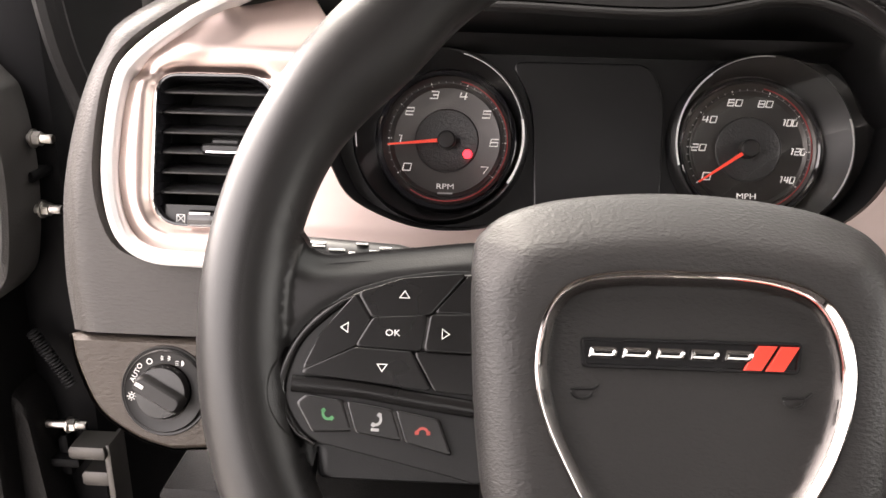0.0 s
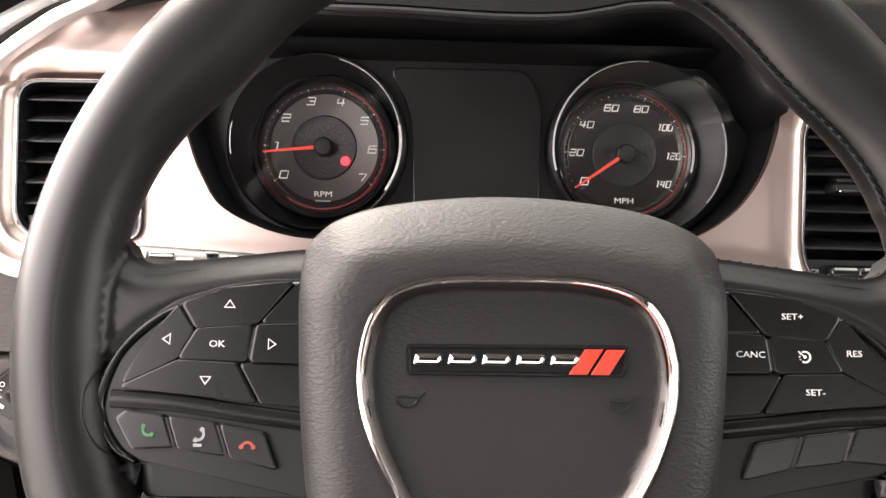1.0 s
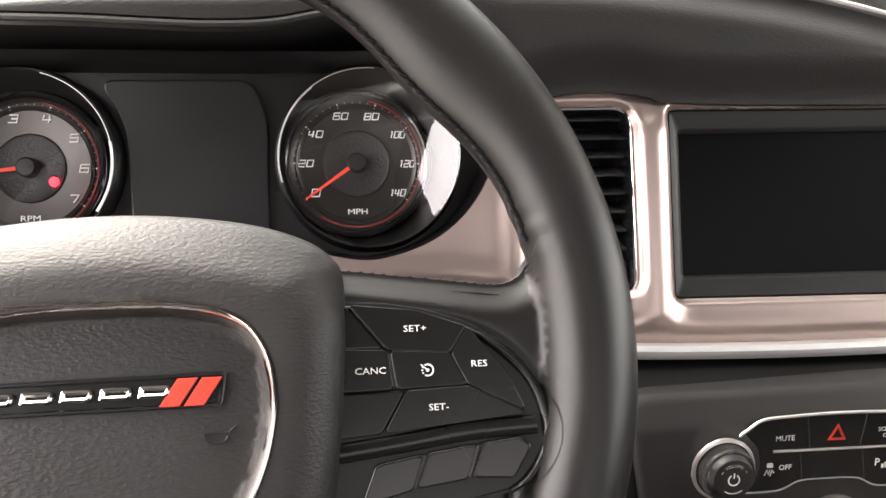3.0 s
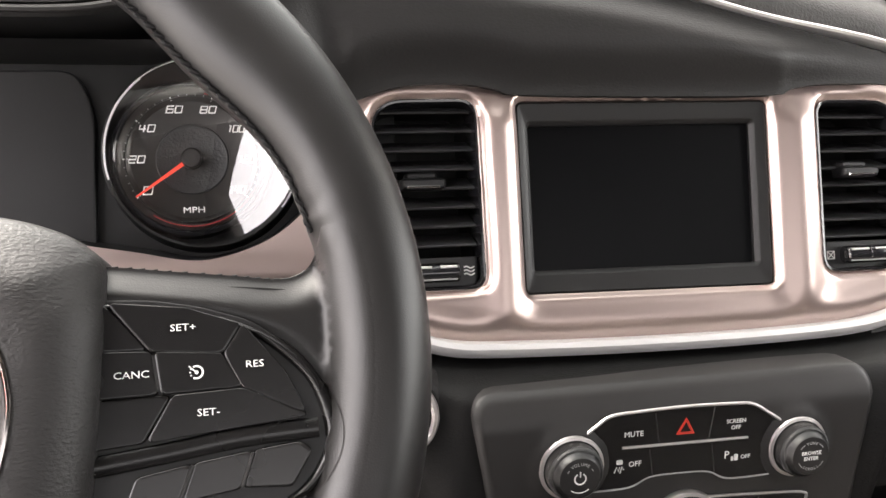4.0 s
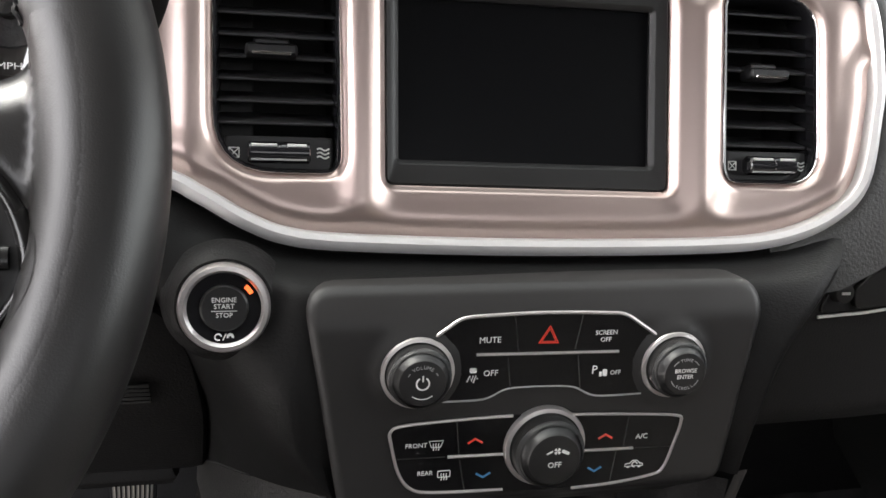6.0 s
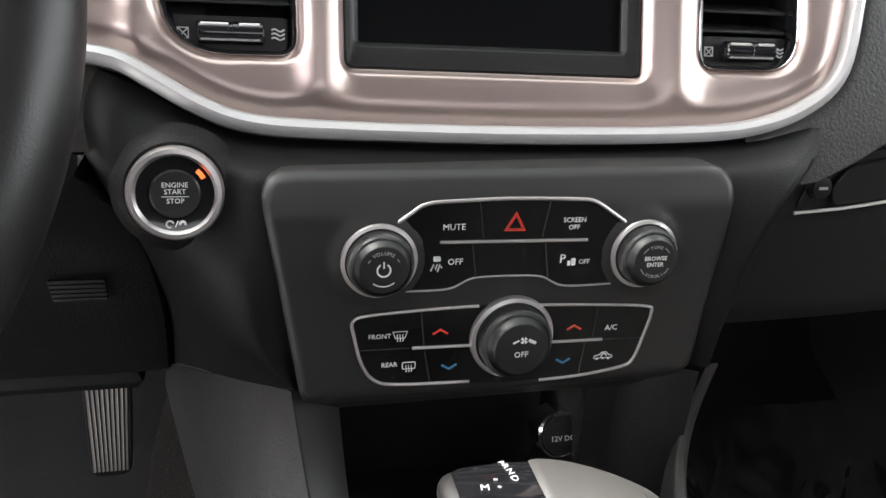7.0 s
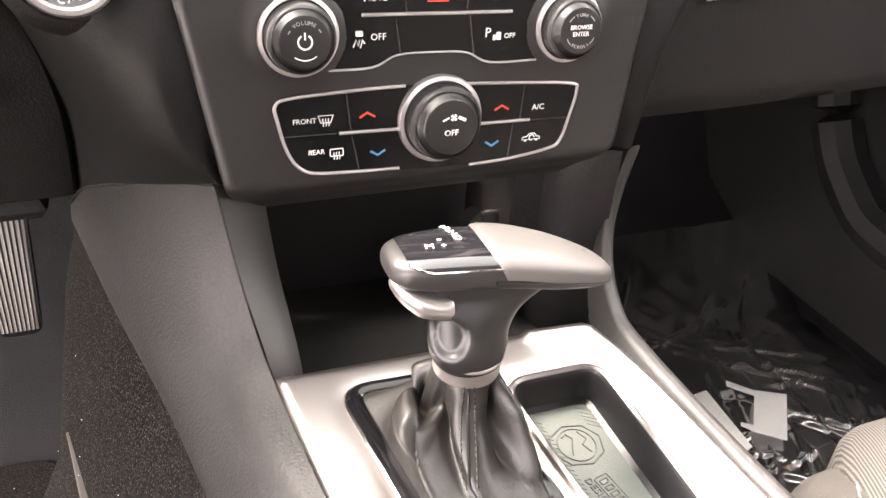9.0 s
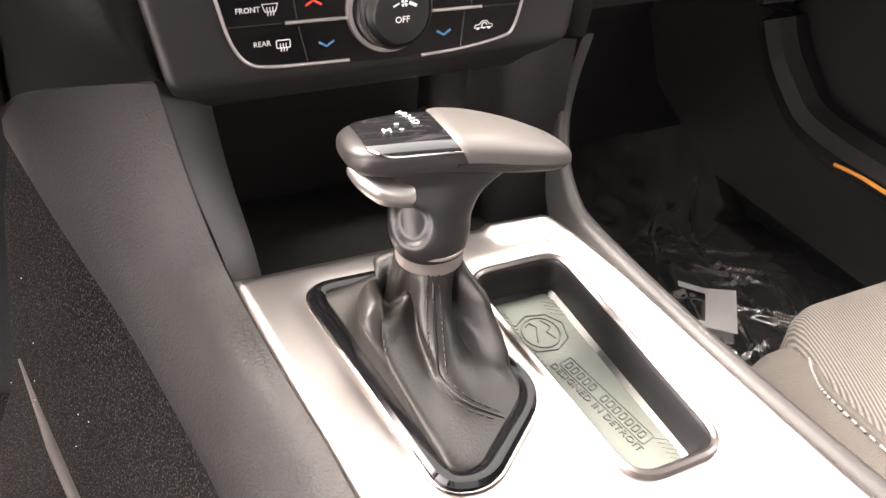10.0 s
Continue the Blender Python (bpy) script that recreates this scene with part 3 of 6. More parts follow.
right_in = spline([(0.5970, -0.0867), (0.6345, -0.0737), (0.6565, -0.0522), (0.6650, -0.0117), (0.6665, 0.0128), (0.6600, 0.0543), (0.6410, 0.0773), (0.6130, 0.0938), (0.5310, 0.1108), (0.4717, 0.1243), (0.4010, 0.1363), (0.3010, 0.1463), (0.1502, 0.1489), (0.0000, 0.1455), (-0.1000, 0.1345)], 4, False)
right_out = [(-0.1000, 0.1760), (0.0000, 0.1860), (0.1502, 0.1894), (0.3010, 0.1868), (0.4210, 0.1790), (0.5310, 0.1690), (0.6110, 0.1620), (0.6600, 0.1550), (0.7200, 0.1440), (0.8000, 0.1240), (0.9000, 0.1000), (1.0610, 0.0750), (1.0610, -0.0722), (0.8010, -0.0752), (0.7460, -0.0792), (0.7060, -0.0892), (0.6730, -0.1072), (0.6460, -0.1192), (0.6160, -0.1232), (0.5970, -0.1092)]


def pad_relief(p, d0, dh):
    far = away(p, right_in + right_in[::-1])
    return -0.001 + 0.006 * ease(far / 0.012) - 0.075 * ease((far - 0.012) / 0.08) * ease((p[:, 1] + 0.02) / 0.07)


# base lighter than the other dash plastic, standing in for windscreen sheen
part("upper_pad", patch(right_in + right_out, [], 0.007, pad_relief, 0.03), surface("sheen_lightened_pad_skin", (0.026, 0.0255, 0.0245), 0.50, grain=0.5, size=520, vary=0.2, shine=0.6), dash, "soft grained upper dash pad")
crest = [(-0.25, 0.10), (-0.1, 0.172), (0.1, 0.186), (0.3, 0.182), (0.42, 0.174), (0.53, 0.164), (0.61, 0.157), (0.66, 0.150), (0.72, 0.139), (0.80, 0.119), (0.90, 0.095), (1.06, 0.070)]
part("dash_top", sheet([[(x, v + dv, w) for x, v in crest] for dv, w in ((-0.004, -0.085), (0.002, -0.14), (-0.03, -0.30), (-0.10, -0.50))]), SOFT, dash)

FASCIA = [
    [(0.19, 0.54, 0.556), (0.2403, 0.476, 0.5524), (0.2606, 0.473, 0.5438), (0.2828, 0.4685, 0.5316), (0.3057, 0.4656, 0.5233), (0.3220, 0.4650, 0.5213), (0.3413, 0.4645, 0.5199), (0.44, 0.4636, 0.5175), (0.5414, 0.4638, 0.518), (0.598, 0.465, 0.522), (0.652, 0.471, 0.535), (0.668, 0.52, 0.537)],
    [(0.20, 0.54, 0.535), (0.236, 0.462, 0.530), (0.256, 0.449, 0.5240), (0.279, 0.4430, 0.5195), (0.303, 0.4375, 0.5165), (0.317, 0.4330, 0.5156), (0.34, 0.4325, 0.5150), (0.44, 0.4320, 0.5145), (0.54, 0.4325, 0.5148), (0.590, 0.4330, 0.5160), (0.634, 0.444, 0.5195), (0.648, 0.50, 0.52)],
    [(0.21, 0.545, 0.505), (0.237, 0.462, 0.505), (0.255, 0.4405, 0.505), (0.277, 0.4360, 0.505), (0.300, 0.4300, 0.503), (0.314, 0.4225, 0.502), (0.34, 0.4235, 0.50), (0.44, 0.4235, 0.50), (0.54, 0.4235, 0.50), (0.579, 0.4215, 0.502), (0.611, 0.4260, 0.503), (0.624, 0.49, 0.498)],
    [(0.225, 0.55, 0.46), (0.246, 0.485, 0.464), (0.264, 0.452, 0.466), (0.285, 0.4255, 0.467), (0.305, 0.4112, 0.467), (0.318, 0.4122, 0.467), (0.34, 0.4155, 0.467), (0.44, 0.4155, 0.467), (0.54, 0.4155, 0.467), (0.570, 0.4115, 0.470), (0.5885, 0.419, 0.472), (0.597, 0.48, 0.468)],
    [(0.24, 0.56, 0.40), (0.256, 0.51, 0.41), (0.275, 0.462, 0.42), (0.295, 0.4255, 0.427), (0.312, 0.4085, 0.43), (0.322, 0.4100, 0.43), (0.34, 0.4120, 0.43), (0.44, 0.4120, 0.43), (0.54, 0.4120, 0.43), (0.564, 0.4090, 0.43), (0.5775, 0.416, 0.432), (0.583, 0.48, 0.43)],
    [(0.25, 0.572, 0.316), (0.263, 0.525, 0.350), (0.283, 0.475, 0.376), (0.304, 0.438, 0.392), (0.327, 0.4095, 0.404), (0.333, 0.4110, 0.402), (0.34, 0.414, 0.40), (0.44, 0.416, 0.40), (0.54, 0.416, 0.40), (0.5585, 0.414, 0.40), (0.574, 0.414, 0.399), (0.580, 0.48, 0.399)],
]
fine_rows = [spline(r, 4, False) for r in FASCIA]
fine_cols = list(zip(*fine_rows))
fine_rows = list(zip(*[spline(list(c), 4, False) for c in fine_cols]))
part("fascia", moved(sheet(fine_rows), S.inverted()), surface("fascia_skin", (0.0055, 0.0054, 0.0054), 0.52, grain=0.36, size=850, stretch=(0.6, 1, 1.2), vary=0.2, shine=0.16), dash, "soft black fascia round the control panel", sharp=60)


# knee cover between the column and the fascia, with a small grille
KNEE = [(0.02, 0.455, 0.502), (0.225, 0.455, 0.502), (0.246, 0.462, 0.483), (0.2535, 0.470, 0.464), (0.2585, 0.475, 0.444), (0.262, 0.490, 0.405), (0.2585, 0.528, 0.346)]
knee_rows = []
for x, y, z in spline(KNEE[1:], 5, False):
    knee_rows.append([(0.0, y, z), (0.10, y, z), (x - 0.03, y, z), (x - 0.008, y, z), (x - 0.002, y + 0.002, z), (x, y + 0.008, z), (x + 0.001, y + 0.05, z)])
knee_rows += [[(q[0], q[1] + 0.004, q[2] - 0.004) for q in knee_rows[-1]], [(q[0], q[1] + 0.05, q[2] - 0.006) for q in knee_rows[-1]]]
knee = part("knee_cover", moved(sheet(knee_rows), S.inverted()), LOWER, dash, "black knee cover beside the fascia")
for k in range(5):
    z = 0.4395 - k * 0.0034
    part("grille_slot", moved(brick(0.205, 0.2335, 0.4705 + k * 0.0014, 0.4735 + k * 0.0014, z - 0.0010, z + 0.0010, 0.0004), S.inverted()), DEEP, knee)


# ---- air vents ----
SLAT = surface("slat_plastic", (0.026, 0.026, 0.027), 0.32, vary=0.1)

def air_vent(loop, u0, u1, v0, v1, slats, tab_u, tab_v, label, wheel=True, drop=0.0):
    vent = thing("air_vent", S, label, "air vent", group="dash air vents")
    part("surround", border(loop, [(0.0, -0.02), (0.0, 0.0020), (0.0008, 0.0030), (0.0022, 0.0028), (0.0030, 0.0008), (0.0030, -0.02)]), GLOSSY, vent, "gloss black surround")
    part("bright_edge", border(inset(loop, 0.0002), [(0.0, 0.0020), (0.0, 0.0032), (0.0004, 0.0035), (0.0008, 0.0030), (0.0008, 0.0020)]), CHROME, vent)
    part("duct", loft([lift(inset(loop, 0.002), -0.002), lift(inset(loop, 0.004), -0.05)], caps=False), DEEP, vent)
    part("duct_back", slab(inset(loop, 0.004), -0.052, -0.049), DEEP, vent)
    blade = brick(u0 + 0.003, u1 - 0.003, -0.0010, 0.0010, -0.022, 0.0, 0.0009)
    for v in slats_between(v0, v1, slats):
        part("slat", moved(blade, at(0, v - drop, -0.004, 20)), SLAT, vent)
    handle = part("tab", join(brick(tab_u - 0.0135, tab_u + 0.0135, tab_v - 0.0035, tab_v + 0.0035, -0.006, 0.0085, 0.0025), brick(tab_u - 0.0095, tab_u + 0.0095, tab_v + 0.003, tab_v + 0.0075, -0.012, 0.001, 0.002)), BLACK, vent, "black sliding tab")
    part("tab_edge", brick(tab_u - 0.010, tab_u + 0.010, tab_v - 0.0030, tab_v - 0.0012, 0.0080, 0.0092, 0.0006), CHROME, handle)
    if wheel:
        mid = (u0 + u1) / 2 + 0.001
        floor = rounded(box2(u0 + 0.004, v0 - 0.0195, u1 - 0.004, v0 - 0.001), [0.010, 0.006, 0.002, 0.002], 4)
        part("thumbwheel_plate", slab([(min(max(x, u0 + 0.006), u1 - 0.004), y) for x, y in floor], -0.010, -0.003, 0.001), BLACK, vent)
        barrel = [[(mid + s * 0.0165, v0 - 0.0100 + f * 0.0058 * math.cos(a), 0.0010 + f * 0.0058 * math.sin(a)) for a in [2 * math.pi * i / 24 for i in range(24)]] for f, s in ((0.6, -1), (0.85, -0.985), (0.98, -0.94), (1, -0.88), (1, -0.06), (0.93, -0.04), (0.93, 0.04), (1, 0.06), (1, 0.88), (0.98, 0.94), (0.85, 0.985), (0.6, 1))]
        wheel_part = part("thumbwheel", loft(barrel), GLOSSY, vent, "glossy thumbwheel")
        for a0, a1, dv, dw in ((-0.0145, -0.0012, 0.0034, 0.0047), (0.0040, 0.0140, 0.0034, 0.0047), (-0.0145, 0.0140, -0.0040, 0.0042)):
            part("bright_line", tube([(mid + a0, v0 - 0.0100 + dv, 0.0010 + dw), (mid + a1, v0 - 0.0100 + dv, 0.0010 + dw)], 0.0009 if dv > 0 else 0.0006, 8), BRIGHT if dv > 0 else GREY, wheel_part)
        part("marking", join(border(rounded(box2(mid - 0.0262, v0 - 0.0128, mid - 0.0205, v0 - 0.0072), 0.0002, 1), [(0, -0.003), (0, -0.0027), (0.0006, -0.0027), (0.0006, -0.003)]), moved(brick(-0.0035, 0.0035, -0.0003, 0.0003, 0, 0.0003, 0.0001), at(mid - 0.0233, v0 - 0.010, -0.003, 0, 0, 45)),
                             moved(brick(-0.0035, 0.0035, -0.0003, 0.0003, 0, 0.0003, 0.0001), at(mid - 0.0233, v0 - 0.010, -0.003, 0, 0, -45))), WHITE, vent)
        for k in range(3):
            part("marking", tube([(mid + 0.0200 + 0.0066 * i / 8, v0 - 0.0075 - 0.0021 * k + 0.0006 * math.sin(i * 0.9), -0.0028) for i in range(9)], 0.0005, 5), WHITE, vent)
    return vent


air_vent(VENT_C, 0.269, 0.336, -0.0317, 0.0608, 8, 0.2995, 0.0112, "black slatted centre air vent with a chrome-edged tab")
air_vent(VENT_P, 0.564, 0.629, -0.0327, 0.0588, 8, 0.5925, 0.0120, "black slatted air vent on the passenger side of the screen", drop=0.0038)
air_vent(VENT_D, -0.216, -0.137, -0.0150, 0.0625, 6, -0.1700, 0.0195, "black slatted driver's side air vent beside the door")

# ---- screen ----
unit = thing("touchscreen", S, "switched-off black touchscreen in a dark grey bezel", "car screen")
glass_edge = rounded([(0.3680, -0.0436), (0.5178, -0.0446), (0.5182, 0.0463), (0.3676, 0.0458)], 0.0015, 4)
outer_edge = rounded([(0.3597, -0.0580), (0.5285, -0.0600), (0.5288, 0.0608), (0.3588, 0.0604)], 0.0050, 4)
part("bezel", loft([lift(inset(outer_edge, 0.0005), -0.012), lift(inset(outer_edge, 0.0005), 0.001), lift(inset(outer_edge, 0.0016), 0.0020), lift(inset(outer_edge, 0.0030), 0.0016), lift(inset(glass_edge, -0.0032), 0.0008), lift(inset(glass_edge, -0.0022), 0.0002), lift(glass_edge, -0.0026), lift(glass_edge, -0.0042), lift(glass_edge, -0.007)], caps=False), surface("bezel_plastic", (0.0125, 0.0122, 0.0122), 0.42, grain=0.06, size=2600, vary=0.12, shine=0.4), unit, "dark grey plastic bezel")
part("display", slab(inset(glass_edge, -0.0006), -0.008, -0.0052, 0.0003), GLASS_BLACK, unit, "black display glass")

# ---- instrument cluster ----
cluster = thing("instrument_cluster", GA, "black instrument cluster with two round red-ringed dials", "instrument cluster")
to_ga = GA.inverted() @ S
part("housing", moved(loft([lift(inset(cluster_loop, -0.001), 0.004), lift(inset(cluster_loop, 0.0), 0.000), lift(inset(cluster_loop, 0.0015), -0.012), lift(inset(cluster_loop, 0.004), -0.048)], caps=False), to_ga), BLACK, cluster, "black cluster housing")
MASKED = surface("display_mask", (0.0036, 0.0036, 0.0040), 0.36, vary=0.1, shine=0.5)
part("backing", slab(rounded(box2(-0.14, -0.09, 0.29, 0.11), 0.01), -0.016, -0.011), MASKED, cluster)
MASK_LOOP = rounded([(0.030, -0.056), (0.110, -0.056), (0.112, 0.030), (0.102, 0.054), (0.010, 0.054), (0.026, 0.026)], [0.006, 0.006, 0.03, 0.010, 0.010, 0.04], 6)
part("display", slab(MASK_LOOP, -0.010, -0.004, 0.001), MASKED, cluster, "switched-off dark centre display")


STROKES = {"0": [[(0, 0), (1, 0), (1, 1), (0, 1), (0, 0)]], "1": [[(0.35, 1), (0.7, 1), (0.7, 0)]], "2": [[(0, 1), (1, 1), (1, 0.5), (0, 0.5), (0, 0), (1, 0)]], "3": [[(0, 1), (1, 1), (1, 0), (0, 0)], [(0.3, 0.5), (1, 0.5)]],
           "4": [[(0.1, 1), (0, 0.4), (1, 0.4)], [(0.75, 1), (0.75, 0)]], "5": [[(1, 1), (0, 1), (0, 0.55), (1, 0.55), (1, 0), (0, 0)]], "6": [[(1, 1), (0, 1), (0, 0), (1, 0), (1, 0.55), (0, 0.55)]], "7": [[(0, 1), (1, 1), (0.55, 0)]], "8": [[(0, 0), (1, 0), (1, 1), (0, 1), (0, 0)], [(0, 0.5), (1, 0.5)]]}


def numeral(txt, x, y, w):
    """Square slanted dial figures drawn as thin flat strokes."""
    wide, tall = (0.0050, 0.0046) if len(txt) == 1 else (0.0037, 0.0040) if len(txt) == 2 else (0.0027, 0.0040)
    out, pitch = [], wide * 1.35
    for i, ch in enumerate(txt):
        x0 = x + (i - (len(txt) - 1) / 2) * pitch - wide / 2
        for line in STROKES[ch]:
            out.append(tube([(x0 + px * wide + (py - 0.5) * 0.0010, y + (py - 0.5) * tall, w) for px, py in line], 0.00042, 6, flat=0.5))
    return join(*out)


def dial(cx, ox, label, numbers, unit_text, needle_angle, arcs, face=DIAL):
    d = part("dial", lathe([(0.0, -0.004), (0.0375, -0.004), (0.0405, -0.0025), (0.0425, -0.0005)], 64, cx), face, cluster, label)
    part("dial_rim", lathe([(0.0425, -0.008), (0.0428, 0.0012), (0.0440, 0.0022), (0.0460, 0.0012), (0.0480, -0.008)], 64, cx), GLOSSY, d)
    for r0, a0, a1, wide in arcs:
        part("outer_ring", arc(ox, 0.003, r0 - wide, r0, a0, a1, 0.0055, 0.0006), BRIGHT, d, "thin chrome ring")
    part("cup", loft([[(cc + r * math.cos(2 * math.pi * k / 72), cv + r * math.sin(2 * math.pi * k / 72), w) for k in range(72)] for cc, cv, r, w in ((cx, 0, 0.0482, -0.010), (cx, 0, 0.0478, -0.004), (ox, 0.003, 0.0548, 0.0045), (ox, 0.003, 0.0562, 0.0055), (ox, 0.003, 0.0575, 0.0040), (ox, 0.003, 0.0590, -0.010))], caps=False), BLACK, d)
    part("face_bevel", lathe([(0.0352, -0.0040), (0.0356, -0.0034), (0.0378, -0.0022), (0.0384, -0.0030), (0.0386, -0.0040)], 64, cx), face, d)
    part("red_ring", arc(cx, 0, 0.0398, 0.0405, -125, 78, -0.0022, 0.0004, 60), surface("dim_red_ring", (0.35, 0.03, 0.03), 0.4), d)
    part("inner_disc", lathe([(0.0, -0.0036), (0.0190, -0.0036), (0.0205, -0.0028), (0.0212, -0.0036)], 48, cx), surface("honeycomb_disc", (0.024, 0.024, 0.0245), 0.4, grain=0.6, size=700), d)
    for k, txt in enumerate(numbers):
        a = radians(215 - 36 * k)
        part("number", numeral(txt, cx + 0.0315 * math.cos(a), 0.0315 * math.sin(a), -0.0032), LIT_WHITE, d)
        for half in range(5):
            b = radians(215 - 36 * (k + half / 5))
            if k == len(numbers) - 1 and half:
                break
            long = 0.0026 if half == 0 else 0.0012
            part("tick", moved(brick(-long, 0.0, -0.00035, 0.00035, 0, 0.0004, 0.0001), at(cx + 0.0393 * math.cos(b), 0.0393 * math.sin(b), -0.0030, 0, 0, math.degrees(b))), LIT_WHITE if half == 0 else GREY, d)
    part("unit_text", letters(unit_text, 0.0050, cx, -0.0305, -0.0032, wide=1.3), LIT_WHITE, d)
    a = radians(needle_angle)
    tip, s = (cx + 0.0390 * math.cos(a), 0.0390 * math.sin(a)), (-math.sin(a), math.cos(a))
    part("needle", loft([[(cx + s[0] * 0.0013, s[1] * 0.0013, 0.0015), (cx - s[0] * 0.0013, -s[1] * 0.0013, 0.0015), (cx - s[0] * 0.0013, -s[1] * 0.0013, 0.0025), (cx + s[0] * 0.0013, s[1] * 0.0013, 0.0025)],
                         [(tip[0] + s[0] * 0.0005, tip[1] + s[1] * 0.0005, 0.0015), (tip[0] - s[0] * 0.0005, tip[1] - s[1] * 0.0005, 0.0015), (tip[0] - s[0] * 0.0005, tip[1] - s[1] * 0.0005, 0.0022), (tip[0] + s[0] * 0.0005, tip[1] + s[1] * 0.0005, 0.0022)]]), LIT_RED, d, "red needle")
    part("needle_hub", lathe([(0.0, -0.003), (0.0062, -0.003), (0.0060, 0.0030), (0.0050, 0.0042), (0.0, 0.0044)], 32, cx), PANEL, d)
    return d


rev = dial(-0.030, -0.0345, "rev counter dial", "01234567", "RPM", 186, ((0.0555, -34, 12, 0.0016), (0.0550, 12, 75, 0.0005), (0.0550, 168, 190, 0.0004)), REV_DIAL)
part("unit_bar", brick(-0.035, -0.025, -0.0355, -0.0343, -0.0034, -0.0030, 0.0001), GREY, rev)
part("tell_tale", lathe([(0.0, -0.003), (0.0030, -0.003), (0.0028, -0.0022), (0.0, -0.002)], 16, -0.030 + 0.0140, -0.0085), LAMP_RED, rev, "glowing red warning light")
dial(0.166, 0.1735, "speedometer dial", ("0", "20", "40", "60", "80", "100", "120", "140"), "MPH", 215, ((0.0560, 128, 196, 0.0012), (0.0560, 85, 128, 0.0005), (0.0560, -38, 18, 0.0010)))


def dial_lens(ox, lean, bow, twist, base, glass):
    """A dished clear lens over one dial, turned a little to one side."""
    def relief(p, d0, dh):
        u, v = p[:, 0] - ox, p[:, 1] - 0.003
        return base + lean * u + bow * u * u / 2 - twist * u * v
    ring = [(ox + 0.0546 * math.cos(2 * math.pi * k / 72), 0.003 + 0.0546 * math.sin(2 * math.pi * k / 72)) for k in range(72)]
    part("lens", patch(ring, [], 0.004, relief, 0.0), glass, cluster, "clear dished lens").visible_shadow = False


dial_lens(-0.0345, -0.04, 0.6, 0.0, 0.0065, clear("rev_lens", rough=0.02, gloss=1.42))
dial_lens(0.1735, 0.162, 5.0, -0.6, 0.0115, LENS)

# ---- steering column and stalk ----
column = thing("steering_column", W, "black steering column shroud behind the wheel", "steering column")
part("shroud", loft([[(x * k + 0.0, y * k - 0.012, w) for x, y in rounded(box2(-0.055, -0.06, 0.055, 0.045), 0.02, 4)] for k, w in ((0.7, -0.03), (1.0, -0.05), (1.05, -0.16), (1.0, -0.24))]), LOWER, column)
stalk = thing("indicator_stalk", W, "black indicator stalk with white printed symbols", "stalk")
arm = [(-0.045, 0.014, -0.085), (-0.08, 0.0255, -0.083), (-0.12, 0.0320, -0.082), (-0.172, 0.0338, -0.082), (-0.196, 0.0340, -0.082), (-0.199, 0.0340, -0.082)]
part("lever", tube(arm, [0.006, 0.007, 0.0105, 0.0115, 0.011, 0.006], 14), BLACK, stalk)
for du, wd, lo_y, hi_y in ((-0.1770, 0.006, 0.0385, 0.0405), (-0.1695, 0.002, 0.0365, 0.0415), (-0.1660, 0.011, 0.0402, 0.0412), (-0.1660, 0.011, 0.0385, 0.0394), (-0.1530, 0.008, 0.0368, 0.0378), (-0.1430, 0.003, 0.0340, 0.0365), (-0.1400, 0.006, 0.0405, 0.0412), (-0.1330, 0.005, 0.0355, 0.0375), (-0.1280, 0.006, 0.0385, 0.0395)):
    deep = -0.0820 + math.sqrt(0.0115 ** 2 - (0.5 * (lo_y + hi_y) - 0.0338) ** 2)
    part("marking", brick(du, du + wd, lo_y, hi_y, deep - 0.0030, deep + 0.0006, 0.0003), WHITE, stalk)

# ---- steering wheel ----
wheel = thing("steering_wheel", W, "dark grey leather steering wheel with chrome shield trim", "steering wheel")
RC, RV, RR = 0.1733, 0.004, 0.0183


def rim_in(deg):
    """How far the rim swells towards the thumbs, about its own radius."""
    return 1 + 0.40 * max(math.exp(-(((deg - g + 180) % 360 - 180) / 13) ** 2) for g in (42, 138))


def rim_point(deg, b):
    a, c = radians(deg), math.cos(b)
    r = RC + RR * c * (rim_in(deg) if c < 0 else 1.0)
    fold = sum(math.exp(-((deg - g) / 4.5) ** 2) for g in (17,)) * max(0.0, -c)
    r += 0.0014 * fold * noise.noise((deg * 0.42, b * 0.5, 3))
    return (r * math.cos(a), RV + r * math.sin(a), -0.006 + 0.0175 * math.sin(b))


part("rim", loft([[rim_point(360 * i / 480, 2 * math.pi * k / 48) for k in range(48)] for i in range(480)], ring=True, caps=False), LEATHER, wheel, "smooth dark leather rim")
stitch = tube([(-0.0026, -0.0004, 0), (-0.0012, 0.0004, 0.0007), (0.0012, 0.0008, 0.0007), (0.0026, 0.0002, 0)], 0.00075, 6)
for i in range(52):
    deg = 15 + i * 88 / 51
    x, y, w = rim_point(deg, 2.80)
    part("stitch", moved(stitch, at(x, y, w, 0, 0, deg + 90 + 14)), FOAM, wheel)
part("seam", tube([rim_point(d, 2.86) for d in np.arange(14, 104, 1.5)], 0.0009, 6), BLACK, wheel)

